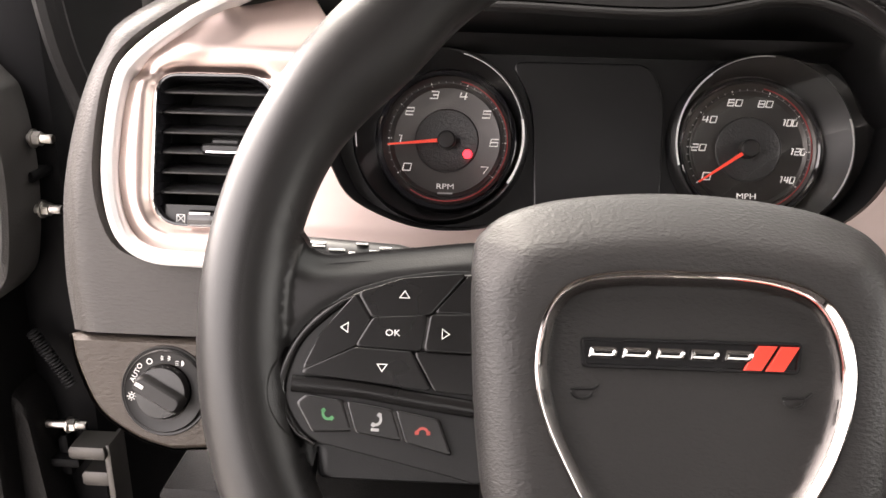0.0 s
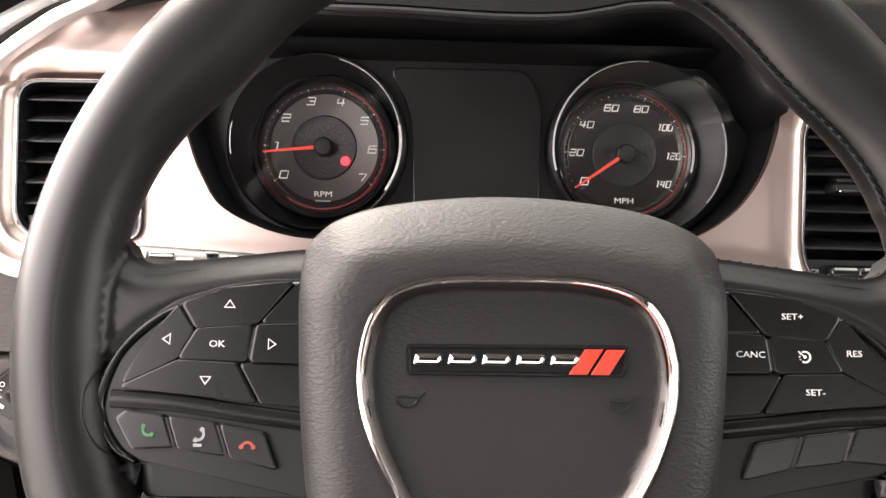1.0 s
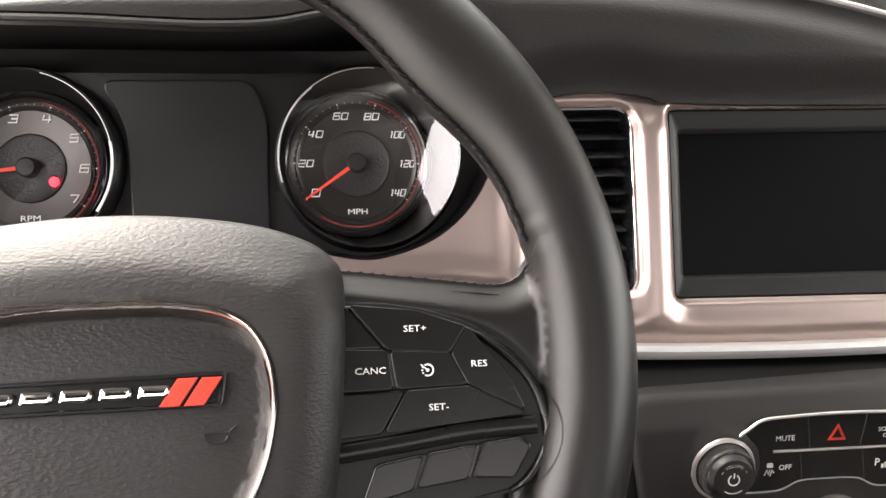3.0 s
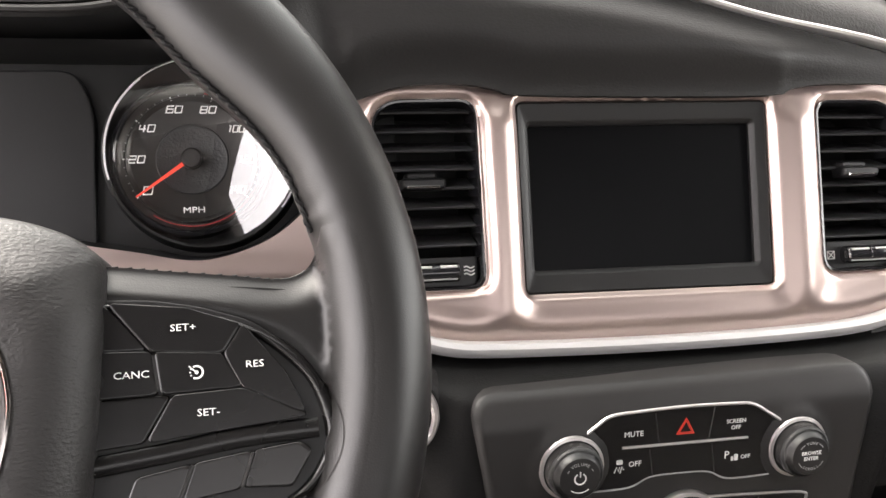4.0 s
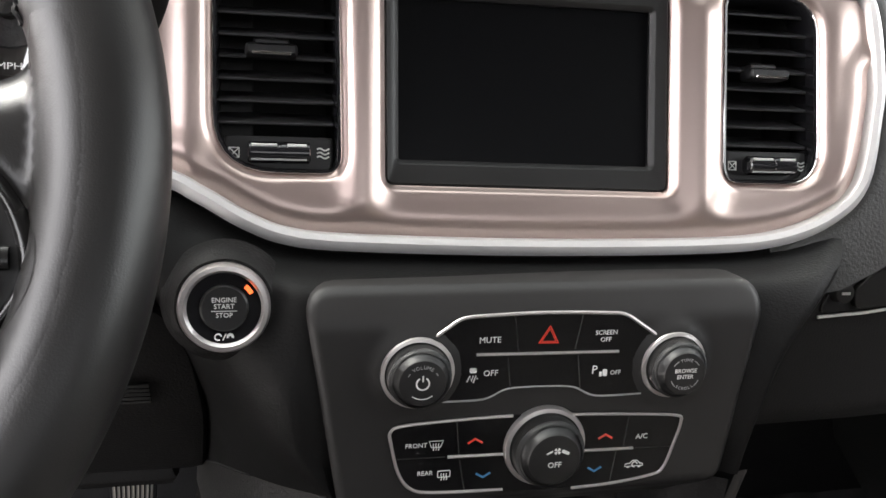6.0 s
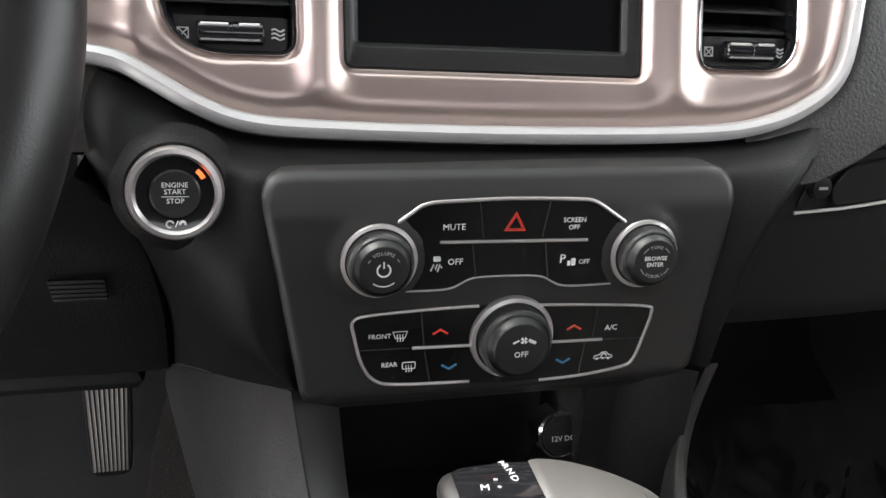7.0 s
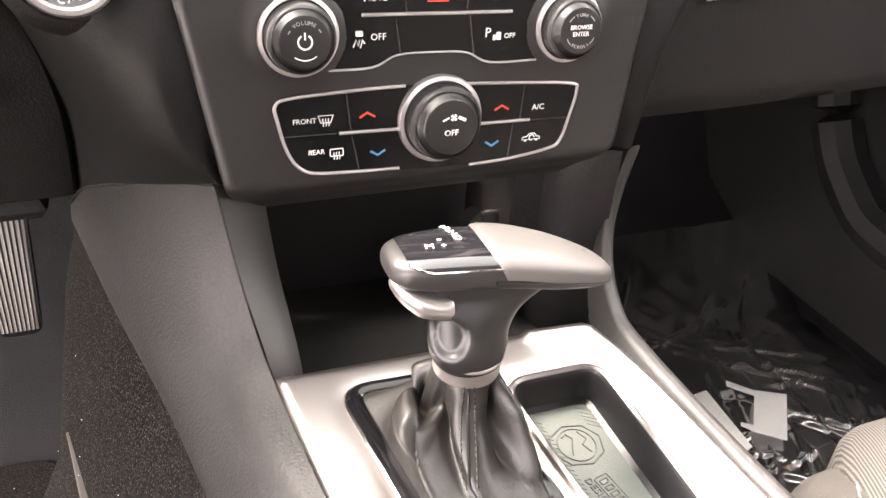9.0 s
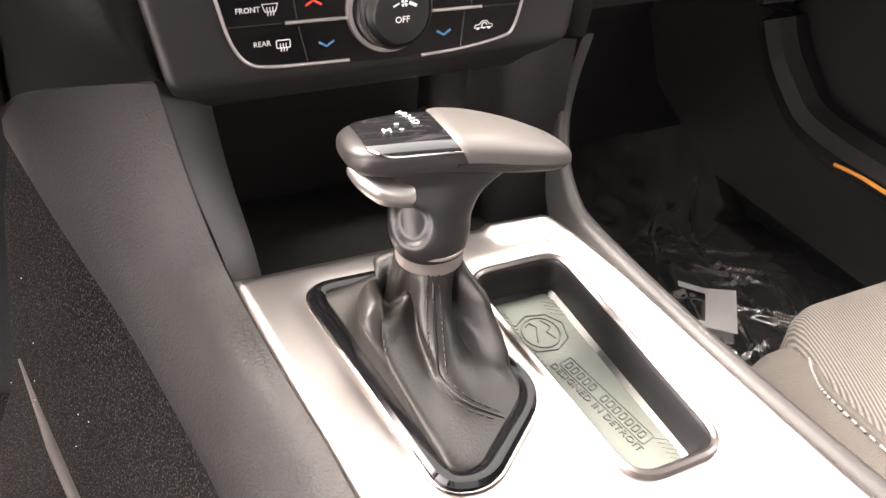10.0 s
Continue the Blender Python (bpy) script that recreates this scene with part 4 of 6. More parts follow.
PAD = spline([(-0.0810, 0.0300), (-0.0762, 0.0395), (-0.0667, 0.0464), (-0.0496, 0.0518), (-0.0243, 0.0553), (0.0, 0.0564), (0.0243, 0.0553), (0.0496, 0.0516), (0.0667, 0.0460), (0.0766, 0.0395), (0.0816, 0.0300), (0.0818, 0.0), (0.0776, -0.0437), (0.070, -0.074), (0.046, -0.096), (0.0, -0.102), (-0.046, -0.096), (-0.070, -0.074), (-0.0772, -0.0437), (-0.0808, 0.0)], 5)
SHIELD = spline([(0.001, 0.0219), (0.027, 0.0211), (0.0455, 0.0160), (0.0545, 0.0065), (0.0583, -0.0065), (0.0582, -0.0190), (0.0548, -0.0344), (0.0475, -0.0510), (0.0375, -0.0650), (0.022, -0.0725), (0.001, -0.0745), (-0.020, -0.0725), (-0.0350, -0.0660), (-0.0440, -0.0520), (-0.0524, -0.0341), (-0.0558, -0.0200), (-0.0556, -0.0065), (-0.0519, 0.0069), (-0.0432, 0.0164), (-0.027, 0.0208)], 6)


def pad_dome(p, d0, dh):
    deep = np.where(within(p, SHIELD), away(p, SHIELD), 0)
    roll = 0.021 + 0.010 * ease((p[:, 1] - 0.005) / 0.03)
    return 0.001 + 0.0168 * np.sqrt(np.clip(1 - (1 - np.clip(d0 / roll, 0, 1)) ** 2, 0, 1)) - 0.007 * (1 - ease(d0 / 0.026)) * ease((p[:, 1] - 0.012) / 0.025) - 0.0062 * ease((deep - 0.001) / 0.0035) + 0.0008 * ease(deep / 0.03)


part("airbag_cover", patch(PAD, [], 0.0028, pad_dome, 0.03), GRAINED, wheel, "grained dark leather airbag cover", sharp=60)
part("shield_trim", loft([lift(inset(SHIELD, d), w) for d, w in ((-0.0006, 0.0130), (-0.0006, 0.0176), (-0.0001, 0.0187), (0.0006, 0.0189), (0.0013, 0.0183), (0.0046, 0.0136), (0.0050, 0.0120), (0.0050, 0.0100))], ring=True, caps=False),
     surface("shield_chrome", (0.58, 0.54, 0.52), 0.10, metal=1.0, vary=0.03, wear=0.03), wheel, "polished chrome shield outline", sharp=40)
PLATE_LOOP = rounded([(-0.0388, -0.0147), (0.0405, -0.0140), (0.0420, -0.0022), (-0.0395, -0.0034)], 0.0022, 4)
badge = part("badge", loft([lift(PLATE_LOOP, 0.009), lift(PLATE_LOOP, 0.0134), lift(inset(PLATE_LOOP, 0.0004), 0.0139), lift(inset(PLATE_LOOP, 0.0012), 0.0139), lift(inset(PLATE_LOOP, 0.0017), 0.0131)]), surface("badge_black", (0.0075, 0.0075, 0.008), 0.24, vary=0.1, wear=0.03), wheel, "gloss black badge plate")
for k in range(5):
    u, v = -0.0360 + k * 0.0124, -0.0110 + k * 0.00016
    bar = rounded([(u - 0.0006, v), (u + 0.0098, v), (u + 0.0106, v + 0.0044), (u + 0.0002, v + 0.0044)], [0.0008, 0.0022, 0.0022, 0.0008], 4)
    part("badge_bar", border(bar, [(0, 0.0128), (0.0002, 0.0146), (0.0010, 0.0149), (0.0017, 0.0144), (0.0018, 0.0128)]), surface("badge_chrome", (0.62, 0.60, 0.58), 0.16, metal=1.0, vary=0.04, wear=0.03), badge, "plain chrome outline shape")
for k in range(2):
    u = 0.0200 + k * 0.0080
    part("badge_stripe", slab([(u, -0.0133), (u + 0.0066, -0.0132), (u + 0.0126, -0.0040), (u + 0.0060, -0.0041)], 0.0126, 0.0146, 0.0004), RED, badge, "slanted red stripe")
for s in (-1, 1):
    # raised black lines in place of pressed-in grooves and their shade
    horn = join(tube([(s * 0.0385 - 0.004, -0.0225, 0.0124), (s * 0.0385 + 0.004, -0.0225, 0.0128)], 0.0005, 5), tube([(s * 0.0385 + 0.0036 * math.cos(a), -0.0238 + 0.0022 * math.sin(a), 0.0128) for a in [math.pi + k * math.pi / 8 for k in range(9)]], 0.0005, 5), tube([(s * 0.0385 + 0.004, -0.0225, 0.0128), (s * 0.0385 + 0.0065, -0.0205, 0.0128)], 0.0005, 5))
    part("horn_mark", horn, BLACK, wheel, "black lines standing for the shaded grooves of a horn mark")

# button plastic with a lighter base, standing in for reflections on the lower row
LIT_KEY = surface("lit_key_plastic", (0.0070, 0.0067, 0.0066), 0.26, grain=0.05, size=2600, vary=0.1, shine=0.65)
UPPER = {
    "up": [(-0.1250, 0.0103), (-0.1080, 0.0165), (-0.0838, 0.0193), (-0.0965, 0.0035), (-0.1195, 0.0016)],
    "corner": [(-0.0815, 0.0190), (-0.0780, 0.0194), (-0.0780, 0.0042), (-0.0945, 0.0039)],
    "back": [(-0.1455, -0.0200), (-0.1395, -0.0065), (-0.1262, 0.0098), (-0.1203, 0.0010), (-0.1258, -0.0100)],
    "ok": [(-0.1188, 0.0008), (-0.0982, 0.0024), (-0.1000, -0.0108), (-0.1250, -0.0100)],
    "forward": [(-0.0962, 0.0026), (-0.0780, 0.0034), (-0.0780, -0.0112), (-0.0980, -0.0108)],
    "down": [(-0.1462, -0.0212), (-0.1255, -0.0113), (-0.1035, -0.0121), (-0.0955, -0.0258), (-0.1100, -0.0243)],
    "blank": [(-0.1018, -0.0120), (-0.0780, -0.0125), (-0.0780, -0.0272), (-0.0935, -0.0260)],
}
LOWER_ROW = [[(-0.1474, -0.0330), (-0.1440, -0.0300), (-0.1292, -0.0316), (-0.1250, -0.0430), (-0.1405, -0.0440)], [(-0.1278, -0.0318), (-0.1098, -0.0341), (-0.1056, -0.0458), (-0.1238, -0.0433)], [(-0.1084, -0.0343), (-0.0915, -0.0372), (-0.0862, -0.0505), (-0.1042, -0.0461)]]


def flip(pts, s):
    return pts if s < 0 else [(-x, y) for x, y in reversed(pts)]


def icon(s, name):
    """The print on a wheel button, about its own middle."""
    tri = [(-0.0022, -0.0012), (0.0022, -0.0012), (0.0, 0.0020)]
    edge = lambda lp: border(lp, [(0, 0), (0, 0.0003), (0.0006, 0.0003), (0.0006, 0)])
    turn = {"up": 0, "back": 90, "forward": -90, "down": 180}
    if s < 0:
        return letters("OK", 0.0036, wide=1.15) if name == "ok" else moved(edge(tri), at(0, 0, 0, 0, 0, turn[name])) if name in turn else None
    if name == "ok":
        return join(arc(0, 0, 0.0017, 0.0023, -120, 120, 0, 0.0003), arc(0, 0, 0.0, 0.0006, 0, 360, 0, 0.0003), moved(brick(-0.0032, 0.0, -0.0002, 0.0002, 0, 0.0003, 0.0001), at(0, 0, 0, 0, 0, -40)), *[moved(brick(0.0017, 0.0023, -0.0002, 0.0002, 0, 0.0003, 0.0001), at(0, 0, 0, 0, 0, k)) for k in (150, 180, 210)])
    words = {"up": "SET+", "down": "SET-", "forward": "CANC", "back": "RES"}
    return letters(words[name], 0.0033, wide=1.2) if name in words else None


fine_stitch = tube([(-0.0016, -0.0003, 0), (0.0, 0.0002, 0.0003), (0.0016, 0.0003, 0)], 0.0005, 6)


def mirrored(geo, s):
    return geo if s < 0 else ([(-x, y, w) for x, y, w in geo[0]], geo[1])


spoke_top = spline([(-0.060, 0.0350), (-0.0827, 0.0336), (-0.1005, 0.0314), (-0.1227, 0.0287), (-0.1370, 0.0268), (-0.1450, 0.0276), (-0.1502, 0.0315), (-0.1530, 0.0385), (-0.1545, 0.0450)], 4, False)
bevel_out = spline([(-0.060, 0.0210), (-0.0822, 0.0203), (-0.0973, 0.0184), (-0.1069, 0.0170), (-0.1190, 0.0142), (-0.1310, 0.0096), (-0.1424, 0.0025), (-0.1510, -0.0080), (-0.1570, -0.0205), (-0.1575, -0.0305), (-0.1545, -0.0385), (-0.1490, -0.0455), (-0.1405, -0.0500)], 4, False)
bevel_in = spline([(-0.060, 0.0192), (-0.0800, 0.0180), (-0.0968, 0.0160), (-0.1060, 0.0144), (-0.1180, 0.0115), (-0.1292, 0.0064), (-0.1390, -0.0015), (-0.1470, -0.0105), (-0.1512, -0.0225), (-0.1515, -0.0315), (-0.1480, -0.0390), (-0.1440, -0.0440), (-0.1385, -0.0475)], 4, False)
spoke_low = [(-0.1400, -0.0515), (-0.1412, -0.0580), (-0.1408, -0.0660)]
SPOKE_BACK = rounded([(-0.040, 0.030), (-0.130, 0.024), (-0.160, 0.020), (-0.168, -0.020), (-0.160, -0.048), (-0.040, -0.060)], 0.006, 3)


SKIN_END = [(-0.160, 0.0500), (-0.1680, 0.0500), (-0.1745, 0.0440), (-0.1785, 0.025), (-0.1797, 0.004), (-0.178, -0.022), (-0.1735, -0.045), (-0.1660, -0.0640), (-0.156, -0.0740)]


def spoke_relief(p, d0, dh):
    """Leather drawn from the rim over the spoke: both forms melted into one."""
    r = np.hypot(p[:, 0], p[:, 1] - RV)
    rim = -0.006 + 0.0175 * np.sqrt(np.clip(1 - ((r - RC) / RR) ** 2, 0, 1)) - 0.03 * (np.abs(r - RC) > RR)
    free = np.minimum(away(p, spoke_top + spoke_top[::-1]), away(p, spoke_low + spoke_low[::-1]))
    arm = -0.0020 - 0.0060 * (1 - ease(free / 0.0165)) ** 2 - 0.0010 * (1 - ease(away(p, bevel_out + bevel_out[::-1]) / 0.0030))
    held = ease(away(p, SKIN_END + SKIN_END[::-1]) / 0.012)
    h = np.maximum(rim, arm) + held * np.clip(0.010 - np.abs(rim - arm), 0, 1) ** 2 / 0.040
    return h + 0.00015 - 0.0005 * (1 - held) - 0.0005 * ease((r - RC + 0.008) / 0.014)


SPOKE_SKIN = patch(spoke_top + SKIN_END + spoke_low[::-1] + bevel_out[::-1], [], 0.0024, spoke_relief, 0.014)
SURROUND = sheet([[(p[0] + (q[0] - p[0]) * f, p[1] + (q[1] - p[1]) * f, w * (0.45 + 0.55 * min(1, k / 16))) for k, (p, q) in enumerate(zip(bevel_out, bevel_in))] for f, w in ((-0.04, -0.009), (0.0, -0.0034), (0.08, -0.0016), (0.22, 0.0004), (0.4, 0.0016), (0.6, 0.0018), (0.8, 0.0010), (1.0, -0.0008), (1.04, -0.006))])
MIDS = {"up": (-0.1070, 0.0103), "back": (-0.1298, -0.0032), "ok": (-0.1110, -0.0047), "forward": (-0.0905, -0.0043), "down": (-0.1145, -0.0180)}
for s in (-1, 1):
    body = part("spoke", mirrored(SPOKE_SKIN, s), LEATHER, wheel, "leather-covered side spoke", sharp=60)
    part("lower_cover", slab(rounded(flip([(-0.1420, -0.0440), (-0.1395, -0.0630), (-0.0700, -0.0625), (-0.0700, -0.0440)], s), 0.003, 3), -0.024, -0.0085, 0.003), BLACK, body, "plain black lower cover")
    part("spoke_back", loft([lift(flip(SPOKE_BACK, s), -0.026), lift(flip(SPOKE_BACK, s), -0.006)]), BLACK, body)
    part("button_surround", mirrored(SURROUND, s), BUTTON, body, "satin dark button surround", sharp=60)
    for k in range(19):
        x, y = spoke_top[4 + k]
        part("stitch", moved(fine_stitch, at(x * -s, y - 0.0002, -0.0106, 0, 0, (4 if k < 15 else 20) * s)), FOAM, body)
    field = rounded(flip([(-0.0740, 0.0215), (-0.0960, 0.0205), (-0.1120, 0.0175), (-0.1285, 0.0120), (-0.1420, 0.0020), (-0.1515, -0.0105), (-0.1550, -0.0225), (-0.1520, -0.0350), (-0.1420, -0.0475), (-0.085, -0.0590), (-0.0740, -0.062)], s), 0.004, 3)
    part("divider", tube([(x * -s, y, 0.0006) for x, y in spline([(-0.1500, -0.0258), (-0.1250, -0.0270), (-0.1000, -0.0302), (-0.0740, -0.0332)], 6, False)], 0.0034, 12, flat=0.5), BUTTON, body)
    part("button_field", slab(field, -0.006, -0.0004, 0.0005), BLACK, body)
    for name, pts in UPPER.items():
        key = part("button", slab(inset(rounded(flip(pts, s), 0.0012, 3), -0.0006), -0.003, 0.0028 if name not in ("corner", "blank") else 0.0022, 0.0007), BUTTON, body)
        mark = icon(s, name)
        if mark:
            mu, mv = MIDS[name]
            part("print", moved(mark, at(mu * -s, mv, 0.00285)), WHITE, key)
    for k, pts in enumerate(LOWER_ROW):
        key = part("button", slab(inset(rounded(flip(pts, s), 0.0014, 3), -0.0003), -0.003, 0.0022, 0.0008), LIT_KEY, body)
        if s < 0:
            mu, mv = ((-0.1345, -0.0372), (-0.1160, -0.0393), (-0.0975, -0.0418))[k]
            ph = join(arc(0, 0, 0.0016, 0.0026, 200, 340, 0, 0.0003), brick(-0.0030, -0.0014, -0.0012, 0.0004, 0, 0.0003, 0.0003), brick(0.0014, 0.0030, -0.0012, 0.0004, 0, 0.0003, 0.0003))
            if k == 0:
                part("print", moved(ph, at(mu, mv + 0.0005, 0.0023, 0, 0, -40)), GREEN, key)
            elif k == 1:
                part("print", join(moved(ph, at(mu, mv + 0.0012, 0.0023, 0, 0, 60)), brick(mu - 0.0016, mu + 0.0016, mv - 0.0034, mv - 0.0022, 0.0022, 0.0026, 0.0002)), GREY, key)
            else:
                part("print", moved(ph, at(mu, mv - 0.001, 0.0023, 0, 0, 180)), REDDIM, key)
    for pts in (((-0.1283, -0.0322), (-0.1245, -0.0428)), ((-0.1090, -0.0346), (-0.1050, -0.0456)), ((-0.0972, 0.0018), (-0.0988, -0.0100))):
        (a, b), (c, d) = [(x * -s, y) for x, y in pts]
        part("split_bar", tube([(a, b, 0.0020), (c, d, 0.0020)], 0.0007, 6), PANEL, body)
lower = rounded([(-0.060, -0.085), (0.060, -0.085), (0.040, -0.150), (-0.040, -0.150)], 0.01, 4)
part("lower_spoke", loft([lift(lower, -0.022), lift(lower, -0.004), lift(inset(lower, 0.004), 0.0)]), BLACK, wheel)

# ---- audio and climate panel ----
panel = thing("control_panel", P, "matt black audio and climate control panel with three knobs", "control panel")
PANEL_OUT = rounded([(0.3315, -0.070), (0.343, -0.086), (0.540, -0.086), (0.5535, -0.066), (0.5685, 0.0514), (0.3122, 0.0514)], [0.008, 0.012, 0.012, 0.008, 0.017, 0.017], 6)


def panel_relief(p, d0, dh):
    u, v = p[:, 0], p[:, 1]
    w = -0.0030 * (1 - ease(d0 / 0.0035)) - 0.0125 * ease((v - 0.030) / 0.030) - 0.020 * ease((-0.064 - v) / 0.022)
    for cu, cv in ((0.3700, 0.0085), (0.5125, 0.0068)):
        w = w + 0.0030 * (1 - ease((np.hypot(u - cu, v - cv) - 0.0195) / 0.006))
    return w


part("face", patch(PANEL_OUT, [], 0.0040, panel_relief, 0.03), PANEL, panel, "matt dark grey face plate", sharp=60)
UP_FIELD = rounded([(0.3800, -0.0085), (0.4060, -0.0085), (0.4190, -0.0030), (0.4560, -0.0040), (0.4690, -0.0098), (0.5000, -0.0098), (0.5060, 0.0215), (0.4830, 0.0357), (0.4385, 0.0380), (0.3940, 0.0368), (0.3760, 0.0262)], 0.004, 3)
part("upper_field", slab(UP_FIELD, -0.004, 0.0010, 0.0005), FIELD, panel, "gloss black button field")
part("upper_trim", tube([(x, y, 0.0012) for x, y in spline([(0.3770, 0.0258), (0.3850, 0.0315), (0.3935, 0.0366), (0.4100, 0.0378), (0.4385, 0.0384), (0.4700, 0.0374), (0.4822, 0.0360), (0.4930, 0.0295), (0.5030, 0.0228)], 5, False)], 0.0010, 8), RING, panel, "chrome trim line")
part("lower_line", tube([(x, y, 0.0008) for x, y in spline([(0.3830, -0.0090), (0.4060, -0.0088), (0.4190, -0.0034), (0.4380, -0.0030), (0.4560, -0.0042), (0.4690, -0.0100), (0.4960, -0.0102)], 5, False)], 0.0006, 6), GREY, panel)
LOW_FIELD = rounded([(0.3560, -0.0230), (0.3640, -0.0205), (0.4216, -0.0190), (0.4550, -0.0200), (0.5215, -0.0245), (0.5230, -0.0310), (0.5155, -0.0585), (0.4830, -0.0640), (0.4400, -0.0650), (0.3700, -0.0600), (0.3610, -0.0480)], 0.004, 3)
part("lower_field", slab(LOW_FIELD, -0.004, 0.0010, 0.0005), FIELD, panel, "gloss black climate button field")
part("lower_trim", tube([(x, y, 0.0012) for x, y in spline([(0.4230, -0.0190), (0.4000, -0.0194), (0.3660, -0.0210), (0.3575, -0.0240), (0.3580, -0.0320), (0.3620, -0.0480), (0.3690, -0.0580), (0.3820, -0.0612), (0.4200, -0.0625)], 5, False)], 0.0009, 8), RING, panel, "satin chrome trim line")
part("lower_trim", tube([(x, y, 0.0012) for x, y in spline([(0.4560, -0.0202), (0.4900, -0.0220), (0.5190, -0.0245), (0.5225, -0.0290), (0.5195, -0.0420), (0.5150, -0.0560), (0.5080, -0.0605), (0.4830, -0.0640), (0.4600, -0.0650)], 5, False)], 0.0009, 8), RING, panel, "satin chrome trim line")
for u0, v0, u1, v1 in ((0.4008, 0.0166, 0.4799, 0.0153), (0.3883, -0.0406, 0.4200, -0.0412), (0.4650, -0.0424, 0.4947, -0.0428)):
    part("bright_bar", tube([(u0, v0, 0.0014), (u1, v1, 0.0014)], 0.0009, 8), RING, panel, "bright rocker bar")
splits = [((0.4205, 0.0372), (0.4235, 0.0175)), ((0.4580, 0.0372), (0.4550, 0.0175)), ((0.4180, 0.0140), (0.4205, -0.0030)), ((0.4570, 0.0140), (0.4600, -0.0060)), ((0.3925, -0.0200), (0.3945, -0.0395)), ((0.3950, -0.0430), (0.3985, -0.0610)), ((0.4905, -0.0225), (0.4890, -0.0415)), ((0.4850, -0.0440), (0.4830, -0.0630)), ((0.3590, -0.0402), (0.3870, -0.0406)), ((0.4960, -0.0430), (0.5180, -0.0435))]
for (a, b), (c, d) in splits:
    part("button_gap", tube([(a, b, 0.0010), (c, d, 0.0010)], 0.00035, 5), PANEL, panel)


def prints(geo, material=WHITE):
    return part("print", moved(geo, at(0, 0, 0.0011)), material, panel)


prints(letters("MUTE", 0.0046, 0.4078, 0.0242))
prints(letters("SCREEN", 0.0036, 0.4721, 0.0262))
prints(letters("OFF", 0.0036, 0.4721, 0.0222))
prints(letters("OFF", 0.0046, 0.4092, 0.0058))
prints(letters("P", 0.0068, 0.4672, 0.0050))
prints(letters("OFF", 0.0036, 0.4795, 0.0030))
prints(join(brick(0.4700, 0.4716, 0.0012, 0.0040, 0, 0.0002, 0.0001), brick(0.4720, 0.4744, 0.0014, 0.0052, 0, 0.0002, 0.0005)))
prints(join(brick(0.3977, 0.4013, 0.0066, 0.0092, 0, 0.0002, 0.0006), tube([(0.3965, 0.0015, 0), (0.3980, 0.0050, 0), (0.3990, 0.0020, 0), (0.3998, 0.0050, 0)], 0.0004, 5), tube([(0.4000, 0.0010, 0), (0.4012, 0.0050, 0), (0.4022, 0.0030, 0)], 0.0004, 5)))
part("hazard_mark", border([(0.4340, 0.0215), (0.4455, 0.0213), (0.4400, 0.0315)], [(0, 0.001), (0, 0.0014), (0.0010, 0.0014), (0.0010, 0.001)]), RED, panel, "red hazard triangle")
part("hazard_mark", border(inset([(0.4340, 0.0215), (0.4455, 0.0213), (0.4400, 0.0315)], 0.0018), [(0, 0.001), (0, 0.0014), (0.0006, 0.0014), (0.0006, 0.001)]), RED, panel)
prints(letters("FRONT", 0.0036, 0.3712, -0.0332))
prints(letters("REAR", 0.0036, 0.3765, -0.0496))
prints(letters("A/C", 0.0044, 0.4995, -0.0362))
for cx, cy, lid in ((0.3818, -0.0330, True), (0.3868, -0.0508, False)):
    loop = [(cx - 0.0040, cy + 0.0022), (cx + 0.0040, cy + 0.0022), (cx + 0.0026, cy - 0.0018), (cx - 0.0026, cy - 0.0018)] if lid else rounded(box2(cx - 0.0036, cy - 0.0018, cx + 0.0036, cy + 0.0024), 0.0008, 2)
    prints(join(border(loop, [(0, 0), (0, 0.0002), (0.0005, 0.0002), (0.0005, 0)]), *[tube([(cx + k * 0.0014, cy - 0.0034, 0.0001), (cx + k * 0.0014 + 0.0003, cy - 0.0020, 0.0001), (cx + k * 0.0014 - 0.0002, cy - 0.0005, 0.0001), (cx + k * 0.0014, cy + 0.0006, 0.0001)], 0.00028, 5) for k in (-1, 0, 1)]))
for cx, cy, up, mat in ((0.4030, -0.0325, 1, RED), (0.4775, -0.0348, 1, RED), (0.4085, -0.0528, -1, BLUE), (0.4728, -0.0543, -1, BLUE)):
    part("arrow_mark", tube([(cx - 0.0040, cy - 0.0011 * up, 0.0012), (cx, cy + 0.0013 * up, 0.0012), (cx + 0.0040, cy - 0.0011 * up, 0.0012)], 0.00065, 6), mat, panel)
car = [(-0.0056, -0.0012), (-0.0052, 0.0006), (-0.0026, 0.0010), (-0.0010, 0.0026), (0.0020, 0.0026), (0.0036, 0.0008), (0.0055, 0.0004), (0.0056, -0.0012)]
prints(moved(join(border(car, [(0, 0), (0, 0.0002), (0.0005, 0.0002), (0.0005, 0)]), arc(0.0005, 0.0, 0.0012, 0.0018, 0, 280, 0, 0.0002), arc(-0.0034, -0.0012, 0.0, 0.0009, 180, 360, 0, 0.0002), arc(0.0034, -0.0012, 0.0, 0.0009, 180, 360, 0, 0.0002)), at(0.4965, -0.0532, 0)))
for u, v in ((0.5050, -0.0398), (0.5035, -0.0448), (0.4770, -0.0035), (0.3720, -0.0378), (0.3740, -0.0438)):
    part("status_lamp", brick(u - 0.0016, u + 0.0016, v - 0.0004, v + 0.0004, 0.0008, 0.0012, 0.0002), BUTTON, panel)


KNOB = surface("knob_plastic", (0.0080, 0.0080, 0.0080), 0.40, grain=0.08, size=2600, vary=0.12, shine=0.5)


